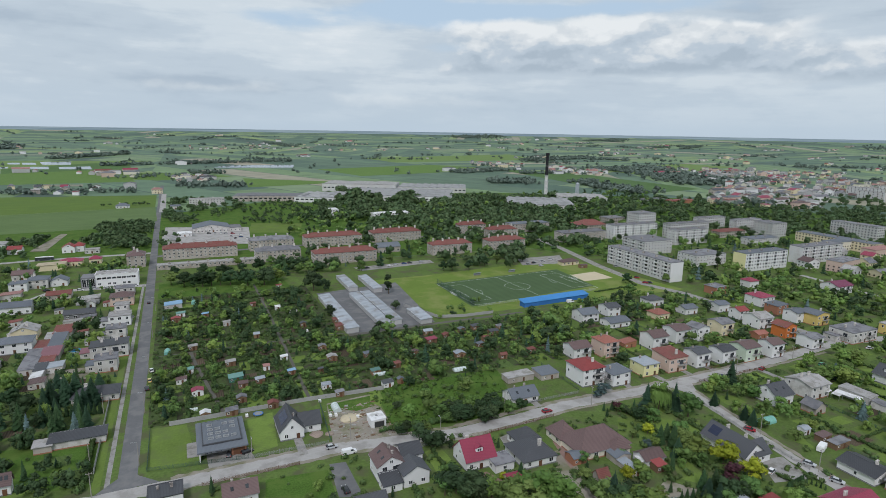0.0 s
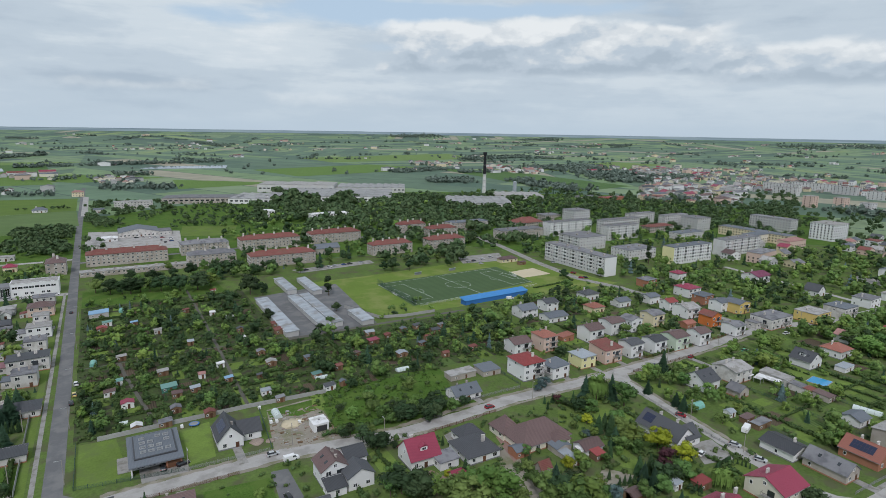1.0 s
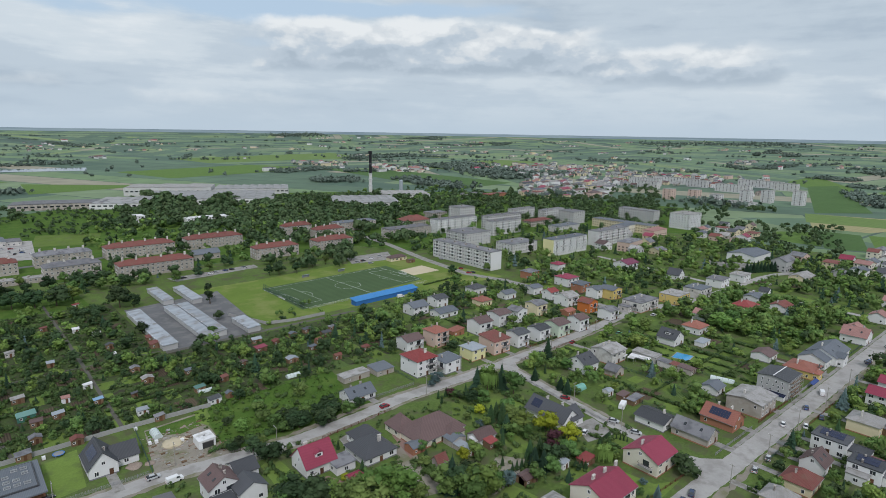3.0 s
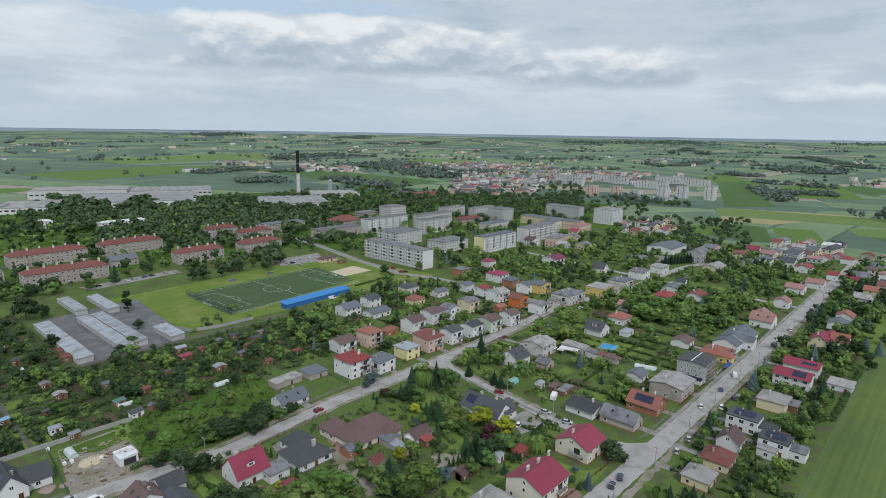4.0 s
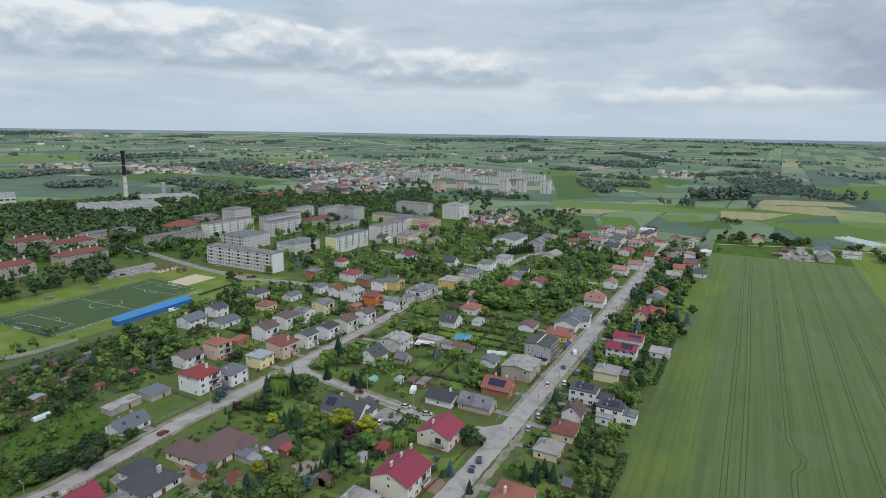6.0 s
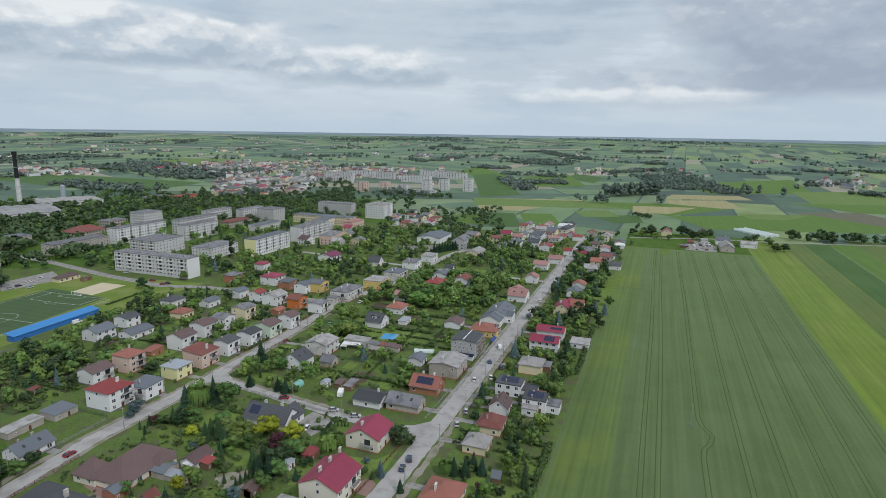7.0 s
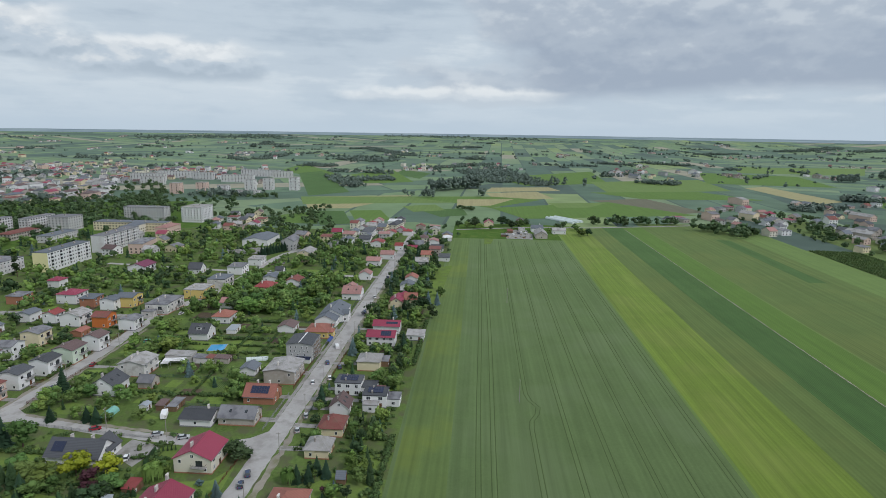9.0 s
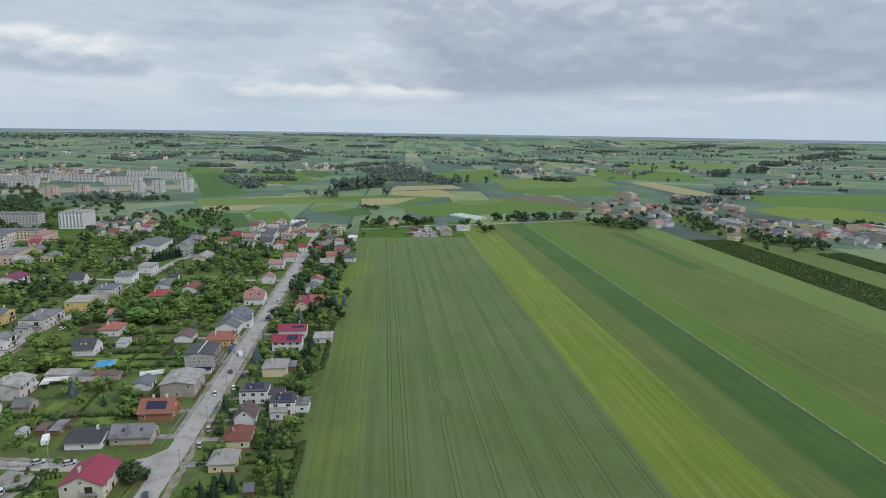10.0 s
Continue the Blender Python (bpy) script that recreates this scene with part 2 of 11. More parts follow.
GALV = material("galvanised_steel", (0.42, 0.43, 0.43), 0.5, 2, 0.1, 0.1, metal=0.4)
# dark paint of rails, reused flat as the shade in two open doorways
RAIL_AND_SHADE = material("dark_rail_and_shade", (0.05, 0.05, 0.05), 0.6, 2, 0.1, 0.1)
CONC = material("old_concrete", (0.36, 0.35, 0.33), 0.9, 1.5, 0.15, 0.15, bump=0.2, per_object=0.1)
PAVE = material("concrete_paving", (0.29, 0.28, 0.265), 0.9, 2.0, 0.12, 0.12, bump=0.1, stain=(0.20, 0.19, 0.165), stain_size=0.3)
ASPH = material("worn_asphalt", (0.140, 0.141, 0.144), 0.9, 1.0, 0.12, 0.2, bump=0.1, stain=(0.185, 0.183, 0.180), stain_size=0.12)
GRAVELROAD = material("pale_worn_road", (0.365, 0.352, 0.335), 0.92, 0.8, 0.12, 0.18, bump=0.15, stain=(0.285, 0.272, 0.255), stain_size=0.15)
DIRT = material("bare_sandy_soil", (0.265, 0.240, 0.200), 0.95, 0.6, 0.2, 0.3, bump=0.3, stain=(0.17, 0.17, 0.10), stain_size=0.15)
SAND = material("sand", (0.52, 0.45, 0.32), 0.95, 1.0, 0.1, 0.12, bump=0.1)
BARK = material("bark", (0.10, 0.075, 0.055), 0.95, 6, 0.3, 0.1)


def leaf_detail(mt, cell=0.0, amount=0.25, shift=0.012):
    """Where many plants share a mesh, they differ from plant to plant."""
    n, l = mt.node_tree.nodes, mt.node_tree.links
    p = n["Principled BSDF"]
    src = p.inputs["Base Color"].links[0].from_socket
    if cell:
        geo, flat, v, sep, a, b, h = (n.new("ShaderNode" + q) for q in ("NewGeometry", "VectorMath", "TexVoronoi", "SeparateXYZ", "MapRange", "MapRange", "HueSaturation"))
        flat.operation = "MULTIPLY"
        flat.inputs[1].default_value = (1, 1, 0.25)
        v.inputs["Scale"].default_value = cell
        l.new(geo.outputs["Position"], flat.inputs[0])
        l.new(flat.outputs[0], v.inputs["Vector"])
        l.new(v.outputs["Color"], sep.inputs[0])
        for k, i, lo, hi in ((a, 0, 1 - amount, 1 + amount), (b, 1, 0.5 - shift, 0.5 + shift)):
            k.inputs[3].default_value, k.inputs[4].default_value = lo, hi
            l.new(sep.outputs[i], k.inputs[0])
        l.new(src, h.inputs["Color"])
        l.new(a.outputs[0], h.inputs["Value"])
        l.new(b.outputs[0], h.inputs["Hue"])
        l.new(h.outputs[0], p.inputs["Base Color"])
    return mt


def leaves(name, colour, hue=0.025):
    return leaf_detail(material(name, colour, 0.6, 0.8, 0.2, 0.12, per_object=0.32, hue=hue, spec=0.08))


def leaves_stuff(name, colour, hue=0.008, cell=0.2, amount=0.24):
    if name in MATS:
        return MATS[name]
    return leaf_detail(material(name, colour, 0.65, 0.3, 0.18, 0.15, per_island=0.16, hue=hue, spec=0.08), cell, amount, 0.014)


LEAF = {
    "broad": leaves("broad_leaves", (0.098, 0.158, 0.046)),
    "dark": leaves("dark_leaves", (0.040, 0.068, 0.030)),
    "light": leaves("bright_leaves", (0.126, 0.194, 0.048)),
    "conifer": leaves("conifer_needles", (0.028, 0.058, 0.032), 0.015),
    "blue": leaves("blue_spruce_needles", (0.085, 0.13, 0.125), 0.015),
    "gold": leaves("golden_leaves", (0.28, 0.31, 0.03), 0.01),
    "plum": leaves("plum_leaves", (0.06, 0.025, 0.03), 0.01),
    "thuja": leaves("thuja_needles", (0.036, 0.070, 0.028), 0.015),
}
GREEN_STUFF = leaves_stuff("shrub_leaves", (0.078, 0.124, 0.042), 0.012, 0.4)
PARK_STUFF = leaves_stuff("park_tree_leaves", (0.074, 0.116, 0.052), 0.01, 0.14)
# distance haze is mixed into this leaf colour: paler and bluer than PARK_STUFF
HAZED_STUFF = leaves_stuff("hazed_tree_leaves", (0.118, 0.156, 0.128), 0.01, 0.05)
TUFT = leaves_stuff("tall_grass_blades", (0.074, 0.130, 0.030), 0.012, 0.6, 0.3)
HEDGE = leaves_stuff("hedge_leaves", (0.060, 0.100, 0.034), 0.01, 0.5)
LAWN = material("mown_lawn", (0.138, 0.202, 0.048), 0.95, 1.2, 0.25, 0.3, bump=0.3, per_object=0.15, stain=(0.122, 0.164, 0.054), stain_size=0.12, spec=0.05)
MEADOW = material("rough_meadow", (0.070, 0.130, 0.026), 0.95, 1.6, 0.6, 0.35, bump=0.8, stain=(0.094, 0.148, 0.034), stain_size=0.10, spec=0.05)


def crop(name, colour, vary=0.12, furrow=1.4, depth=0.10, way="Y", stain=None, streak=0.2):
    """A crop sown in rows: furrows, long streaks along the rows, and patches of thinner growth."""
    mt = material(name, colour, 0.95, 0.9, vary, 0.16, wave=(furrow, depth, way), bump=0.25, stain=stain, stain_size=0.018)
    n, l = mt.node_tree.nodes, mt.node_tree.links
    p = n["Principled BSDF"]
    src = p.inputs["Base Color"].links[0].from_socket
    geo = n.new("ShaderNodeNewGeometry")
    mp = n.new("ShaderNodeMapping")
    mp.inputs["Scale"].default_value = (0.006, 0.32, 0.0)
    l.new(geo.outputs["Position"], mp.inputs[0])
    t = n.new("ShaderNodeTexNoise")
    t.inputs["Scale"].default_value, t.inputs["Detail"].default_value, t.inputs["Roughness"].default_value = 1.0, 6, 0.65
    l.new(mp.outputs[0], t.inputs["Vector"])
    mr = n.new("ShaderNodeMapRange")
    mr.inputs[1].default_value, mr.inputs[2].default_value = 0.25, 0.75
    mr.inputs[3].default_value, mr.inputs[4].default_value = 1 - streak, 1 + streak
    l.new(t.outputs[0], mr.inputs[0])
    h = n.new("ShaderNodeHueSaturation")
    l.new(src, h.inputs["Color"])
    l.new(mr.outputs[0], h.inputs["Value"])
    l.new(h.outputs[0], p.inputs["Base Color"])
    p.inputs["Sheen Weight"].default_value, p.inputs["Sheen Roughness"].default_value = 0.16, 0.45
    p.inputs["Sheen Tint"].default_value = (0.65, 0.90, 0.40, 1)
    return mt

# ---- mesh helpers ----


class Shape:
    """Collects boxes, prisms and quads into one mesh."""

    def __init__(self):
        self.v, self.f, self.m = [], [], []

    def quad(self, pts, mi=0):
        k = len(self.v)
        self.v += [tuple(p) for p in pts]
        self.f.append(tuple(range(k, k + len(pts))))
        self.m.append(mi)
        return self

    def box(self, x0, y0, z0, x1, y1, z1, mi=0):
        k = len(self.v)
        self.v += [(x0, y0, z0), (x1, y0, z0), (x1, y1, z0), (x0, y1, z0), (x0, y0, z1), (x1, y0, z1), (x1, y1, z1), (x0, y1, z1)]
        self.f += [tuple(k + i for i in q) for q in ((3, 2, 1, 0), (4, 5, 6, 7), (0, 1, 5, 4), (1, 2, 6, 5), (2, 3, 7, 6), (3, 0, 4, 7))]
        self.m += [mi] * 6
        return self

    def solid(self, pts, down, mi=0):
        """A slab: the polygon pts (anticlockwise from above) and the same one lowered by down."""
        k, c = len(self.v), len(pts)
        self.v += [tuple(p) for p in pts] + [(p[0], p[1], p[2] - down) for p in pts]
        self.f += [tuple(range(k, k + c)), tuple(range(k + 2 * c - 1, k + c - 1, -1))]
        self.f += [(k + i, k + c + i, k + c + (i + 1) % c, k + (i + 1) % c) for i in range(c)]
        self.m += [mi] * (c + 2)
        return self

    def tube(self, x, y, z0, z1, r0, r1, sides=8, mi=0):
        k = len(self.v)
        for z, r in ((z0, r0), (z1, r1)):
            self.v += [(x + r * math.cos(2 * math.pi * i / sides), y + r * math.sin(2 * math.pi * i / sides), z) for i in range(sides)]
        self.f += [(k + i, k + (i + 1) % sides, k + sides + (i + 1) % sides, k + sides + i) for i in range(sides)]
        self.f += [tuple(range(k + sides, k + 2 * sides)), tuple(range(k + sides - 1, k - 1, -1))]
        self.m += [mi] * (sides + 2)
        return self

    def mesh(self, name, *mats):
        me = bpy.data.meshes.new(name)
        me.from_pydata(self.v, [], self.f)
        for mt in mats:
            me.materials.append(mt)
        if len(mats) > 1:
            me.polygons.foreach_set("material_index", self.m)
        return me


def part(name, me, parent, m=None, label=""):
    ob = new(name, me)
    ob.parent = parent
    if m is not None:
        ob.matrix_basis = m
    return tagged(ob, label)


def thing(name, x, y, ang, label, category, group="", z=0.0):
    ob = new(name)
    ob.empty_display_size = 0.5
    ob.matrix_basis = pose(x, y, z, 0, 0, ang)
    return tagged(ob, label, category, group)


SHARED = {}


def shared(key, build):
    if key not in SHARED:
        SHARED[key] = build()
    return SHARED[key]


def window_mesh(w, h):
    """Frame with one or two recessed panes, in one piece."""
    def build():
        b, m = 0.10, 0.04
        xs = [-w / 2, -w / 2 + b, -m, m, w / 2 - b, w / 2] if w > 1.0 else [-w / 2, -w / 2 + b, w / 2 - b, w / 2]
        zs = [0, b, h - b, h]
        nx = len(xs)
        s = Shape()
        s.v = [(x, -0.07, z) for z in zs for x in xs] + [(xs[i], 0.03, z) for z in (0, h) for i in (0, nx - 1)]
        holes = (1, 3) if w > 1.0 else (1,)
        for j in range(3):
            for i in range(nx - 1):
                k = j * nx + i
                if j == 1 and i in holes:
                    q = len(s.v)
                    c = (k, k + 1, k + nx + 1, k + nx)
                    s.v += [(s.v[p][0], -0.015, s.v[p][2]) for p in c]
                    s.f += [(c[n], c[(n + 1) % 4], q + (n + 1) % 4, q + n) for n in range(4)] + [(q, q + 1, q + 2, q + 3)]
                    s.m += [0] * 4 + [1]
                else:
                    s.f.append((k, k + 1, k + nx + 1, k + nx))
                    s.m.append(0)
        o = 4 * nx
        s.f += [(nx - 1, o + 1, o + 3, 4 * nx - 1), (o, 0, 3 * nx, o + 2)]
        s.f += [tuple(3 * nx + i for i in range(nx)) + (o + 3, o + 2), tuple(range(nx - 1, -1, -1)) + (o, o + 1)]
        s.m += [0] * 4
        return s.mesh("window", FRAME, GLASS)
    return shared(("window", round(w, 2), round(h, 2)), build)


def side_pose(side, w, d, along, z):
    """The pose of a piece on a wall: local -y points out."""
    if side == "s":
        return pose(along, -d / 2, z, 0, 0, 0)
    if side == "n":
        return pose(-along, d / 2, z, 0, 0, 180)
    if side == "e":
        return pose(w / 2, along, z, 0, 0, 90)
    return pose(-w / 2, -along, z, 0, 0, -90)


def roof_shape(kind, axis, w, d, he, rise, o=0.45, th=0.18):
    s = Shape()
    W2, D2 = w / 2 + o, d / 2 + o
    if kind in "gh":
        if axis == "y":
            a, b = D2, W2
        else:
            a, b = W2, D2
        drop = rise * o / (b - o)
        e, top = he - drop + th, he + rise + th
        hip = 0 if kind == "g" else min(a * 0.98, b * 0.95)
        r = a - hip

        def P(u, v, z):
            return (u, v, z) if axis == "x" else (-v, u, z)
        r = max(r, 0.02)
        s.solid([P(-a, -b, e), P(a, -b, e), P(r, 0, top), P(-r, 0, top)], th)
        s.solid([P(a, b, e), P(-a, b, e), P(-r, 0, top), P(r, 0, top)], th)
        if kind == "h":
            s.solid([P(a, -b, e), P(a, b, e), P(r, 0, top)], th)
            s.solid([P(-a, b, e), P(-a, -b, e), P(-r, 0, top)], th)
        if r > 0.5:
            k = 0.14
            s.quad([P(-r, -k, top - 0.02), P(r, -k, top - 0.02), P(r, 0, top + 0.09), P(-r, 0, top + 0.09)])
            s.quad([P(-r, 0, top + 0.09), P(r, 0, top + 0.09), P(r, k, top - 0.02), P(-r, k, top - 0.02)])
    elif kind == "f":
        s.box(-w / 2 - 0.15, -d / 2 - 0.15, he, w / 2 + 0.15, d / 2 + 0.15, he + 0.25)
        s.box(-w / 2 - 0.2, -d / 2 - 0.2, he + 0.25, w / 2 + 0.2, -d / 2 + 0.05, he + 0.4)
        s.box(-w / 2 - 0.2, d / 2 - 0.05, he + 0.25, w / 2 + 0.2, d / 2 + 0.2, he + 0.4)
        s.box(-w / 2 - 0.2, -d / 2 + 0.05, he + 0.25, -w / 2 + 0.05, d / 2 - 0.05, he + 0.4)
        s.box(w / 2 - 0.05, -d / 2 + 0.05, he + 0.25, w / 2 + 0.2, d / 2 - 0.05, he + 0.4)
    else:  # one slope
        lo, hi = he + 0.02, he + rise
        if axis == "y":
            s.solid([(-W2, -D2, lo), (W2, -D2, lo), (W2, D2, hi), (-W2, D2, hi)], th)
        else:
            s.solid([(-W2, -D2, lo), (W2, -D2, hi), (W2, D2, hi), (-W2, D2, lo)], th)
    return s


def roof_mesh(kind, axis, w, d, he, rise, rc, o=0.45, th=0.18):
    return roof_shape(kind, axis, w, d, he, rise, o, th).mesh("roof", ROOF[rc])


def wall_mesh(kind, axis, w, d, he, rise, wc):
    return wall_shape(kind, axis, w, d, he, rise).mesh("wall", WALL[wc])


def wall_shape(kind, axis, w, d, he, rise):
    s = Shape()
    a, b = w / 2, d / 2
    s.box(-a, -b, -0.4, a, b, he)
    if kind == "g":
        if axis == "x":
            for x, q in ((-a, 1), (a, -1)):
                s.quad([(x, -b * q, he), (x, 0, he + rise), (x, b * q, he)])
        else:
            for y, q in ((-b, 1), (b, -1)):
                s.quad([(-a * q, y, he), (a * q, y, he), (0, y, he + rise)])
    elif kind == "m":
        if axis == "y":
            s.quad([(-a, b, he), (-a, b, he + rise), (a, b, he + rise), (a, b, he)])
            s.quad([(-a, -b, he), (-a, b, he + rise), (-a, b, he)]).quad([(a, -b, he), (a, b, he), (a, b, he + rise)])
        else:
            s.quad([(a, -b, he), (a, b, he), (a, b, he + rise), (a, -b, he + rise)])
            s.quad([(-a, -b, he), (a, -b, he), (a, -b, he + rise)]).quad([(-a, b, he), (a, b, he + rise), (a, b, he)])
    return s


FOOT = []     # footprints that plants keep clear of: x, y, half sizes, cos, sin


def claim(x, y, w, d, ang, pad=0.8):
    FOOT.append((x, y, w / 2 + pad, d / 2 + pad, math.cos(radians(ang)), math.sin(radians(ang))))


def chimney(parent, x, y, z, h=1.1, w=0.7, mat=None):
    def build():
        return Shape().box(-w / 2, -0.25, -1.2, w / 2, 0.25, h).box(-w / 2 - 0.06, -0.31, h, w / 2 + 0.06, 0.31, h + 0.1).mesh("chimney", mat or CHIM)
    part("chimney", shared(("chimney", h, w), build), parent, pose(x, y, z))


def solar_array(parent, m, nx, ny):
    """Rows of framed solar panels, each one a part, on a slope."""
    me = shared(("solar",), lambda: Shape().box(-0.5, -0.85, 0.05, 0.5, 0.85, 0.10).mesh("solar_panel", SOLAR))
    for i in range(nx):
        for j in range(ny):
            part("solar_panel", me, parent, m @ pose((i - (nx - 1) / 2) * 1.06, (j - (ny - 1) / 2) * 1.76, 0))


ROOFWORD = {"red": "red tiled", "crimson": "crimson metal", "orange": "orange tiled", "salmon": "faded pink tiled", "brown": "brown tiled",
            "rust": "old red-brown tiled", "dark": "anthracite metal", "grey": "flat grey felt", "light": "grey corrugated", "zinc": "pale metal", "garage": "pale metal",
            "steel": "blue-grey metal", "bluesheet": "blue metal", "white": "white sheet", "purple": "plum tiled", "sand": "sandy felt", "pinksheet": "faded pink sheet", "paleblue": "pale blue sheet", "green": "green metal"}
WALLWORD = {"white": "white-rendered", "grey": "grey-rendered", "dgrey": "dark grey", "cream": "cream-rendered", "ivory": "ivory-rendered", "yellow": "yellow-rendered",
            "lemon": "pale yellow", "orange": "orange-rendered", "salmon": "salmon-rendered", "mint": "pale green", "tan": "weathered tan", "grimy": "grimy pale-rendered",
            "concrete": "concrete panel", "brick": "brick-walled", "wood": "brown boarded", "green": "green boarded", "blue": "blue boarded"}
ROOFKIND = {"g": "gabled", "h": "hipped", "f": "flat", "m": "lean-to"}


def house(x, y, w, d, he, rise=2.5, kind="g", axis="x", rc="red", wc="white", ang=0.0, chim=1, sides="sw", sol="", balc="", name="house",
          group="houses of the quarter", dorm="", wings=(), shift=0.0, cols=0):
    """A detached house: walls, roof, windows floor by floor, door, chimneys, balconies and solar panels."""
    lab = f"{WALLWORD[wc]} house with a {ROOFWORD[rc]} {ROOFKIND[kind]} roof among gardens"
    if sol:
        lab = f"{WALLWORD[wc]} house with solar panels on its {ROOFWORD[rc]} roof"
    h = thing(name, x, y, ang, lab, "house", group)
    claim(x, y, w, d, ang)
    part("wall", wall_mesh(kind, axis, w, d, he, rise, wc), h)
    part("roof", roof_mesh(kind, axis, w, d, he, rise, rc), h)
    if math.hypot(x, y) < 430:
        part("plinth", Shape().box(-w / 2 - 0.04, -d / 2 - 0.04, -0.1, w / 2 + 0.04, d / 2 + 0.04, 0.45).mesh("plinth", WALL["dgrey"] if wc in ("white", "grey") else WALL["brick"]), h)
        if kind in "gh":
            run, off = (w, d / 2) if axis == "x" else (d, w / 2)
            zz = he - rise * 0.45 / off
            for q in (-1, 1):
                gm = Shape().box(-run / 2 - 0.42, -0.07, -0.06, run / 2 + 0.42, 0.07, 0.06).mesh("gutter", TRIM)
                part("gutter", gm, h, pose(0, q * (off + 0.52), zz) if axis == "x" else pose(q * (off + 0.52), 0, zz, 0, 0, 90))
        if kind == "g" and rise > 2.4 and not sol and rc != "crimson":
            half = (d if axis == "x" else w) / 2
            slope = math.degrees(math.atan2(rise, half))
            rm = shared(("rooflight",), lambda: Shape().box(-0.45, -0.65, 0.0, 0.45, 0.65, 0.10).mesh("roof_window", GLASS))
            for q in (-0.24, 0.2):
                part("roof_window", rm, h, pose(q * w, -half * 0.5, he + rise * 0.5 + 0.17, slope) if axis == "x" else pose(-half * 0.5, q * d, he + rise * 0.5 + 0.17, slope, 0, -90))
    for wx, wy, ww, wd, wh, wr, wk, wa, wcol in wings:
        wing = part("wing", wall_mesh(wk, wa, ww, wd, wh, wr, wc), h, pose(wx, wy, 0))
        part("roof", roof_mesh(wk, wa, ww, wd, wh, wr, wcol), wing)
        claim(x + wx, y + wy, ww, wd, ang)
        for sd in sides:
            run = ww if sd in "sn" else wd
            for i in range(max(1, int(run / 4.0))):
                k = max(1, int(run / 4.0))
                part("window", window_mesh(1.4, 1.3), wing, side_pose(sd, ww, wd, (i + 0.5) / k * run - run / 2, 0.95))
    floors = max(1, int((he + 0.3) / 2.7))
    step = he / floors
    for sd in sides:
        run = w if sd in "sn" else d
        count = max(1, int(run / 3.6))
        for fl in range(floors):
            for i in range(count):
                a = (i + 0.5) / count * run - run / 2
                if sd != sides[0]:
                    if (int(x * 3 + y) + 2 * i + fl) % 3 == 0:
                        part("window", window_mesh(1.0, 1.3), h, side_pose(sd, w, d, a, fl * step + 1.0))
                    continue
                if fl == 0 and i == count // 2 and sd == sides[0]:
                    s = shared(("door",), lambda: Shape().box(-0.5, -0.08, 0, 0.5, 0.02, 2.05).box(-0.62, -0.04, 0, -0.5, 0.03, 2.15).box(0.5, -0.04, 0, 0.62, 0.03, 2.15).mesh("door", DOOR))
                    part("door", s, h, side_pose(sd, w, d, a, 0.1))
                    continue
                part("window", window_mesh(1.75 if (i + fl) % 3 else 1.3, 1.5), h, side_pose(sd, w, d, a, fl * step + 0.9))
        gable = kind == "g" and rise > 2.2 and ((axis == "x" and sd in "ew") or (axis == "y" and sd in "sn"))
        if gable:
            part("window", window_mesh(1.1, 1.2), h, side_pose(sd, w, d, 0, he + 0.35))
    for i in range(chim):
        cx = (-0.22 + 0.4 * i) * w
        cy = 0.12 * d
        if kind == "f":
            z = he + 0.2
        elif axis == "x":
            z = he + rise * (1 - abs(cy) / (d / 2))
        else:
            cx, cy = 0.12 * w, (-0.22 + 0.4 * i) * d
            z = he + rise * (1 - abs(cx) / (w / 2))
        big = w * d > 105
        chimney(h, cx, cy, z, 1.7 if big else 1.4 if i else 1.1, 1.3 if big else 0.9 if i else 0.7, CHIMW if big else None)
    for sd in balc:
        def bal():
            s = Shape().box(-2.5, -1.3, -0.18, 2.5, 0.0, 0.0)
            return s.mesh("balcony", CONC)

        def rail():
            s = Shape().box(-2.5, -1.3, 0.95, 2.5, -1.25, 1.02)
            for i in range(20):
                s.box(-2.48 + i * 0.26, -1.29, 0, -2.44 + i * 0.26, -1.26, 0.95)
            return s.box(-2.5, -1.25, 0.95, -2.45, 0, 1.02).box(2.45, -1.25, 0.95, 2.5, 0, 1.02).mesh("rail", RAIL_AND_SHADE)
        for fl in range(1, max(2, floors)):
            b = part("balcony", shared(("balcony",), bal), h, side_pose(sd, w, d, 0.18 * (w if sd in "sn" else d), fl * step))
            tagged(part("rail", shared(("rail",), rail), b), "thin dark balcony rail", kind="stuff")
            part("balcony_door", shared(("baldoor",), lambda: Shape().box(-1.1, -0.10, 0.02, 1.1, -0.07, 2.1).mesh("balcony_door", GLASS)), b)
    for sd in sol:
        if kind == "f":
            run = (w if sd in "sn" else d) * 0.7
            m = pose(0, 0, he + 0.75, 14, 0, 0 if sd == "s" else -90)
            solar_array(h, m, max(3, int(run / 1.06)), 2)
        else:
            run, half = (w, d / 2) if axis == "x" else (d, w / 2)
            slope = math.degrees(math.atan2(rise, half))
            nx, ny = max(3, int(run * 0.62 / 1.04)), max(1, int(math.hypot(half, rise) * 0.7 / 1.74))
            z = he + rise * 0.5 + 0.2
            m = {"s": pose(0, -half / 2, z, slope, 0, 0), "n": pose(0, half / 2, z, slope, 0, 180),
                 "w": pose(-half / 2, 0, z, slope, 0, -90), "e": pose(half / 2, 0, z, slope, 0, 90)}[sd]
            solar_array(h, m @ pose(shift, 0, 0), cols or nx, ny)
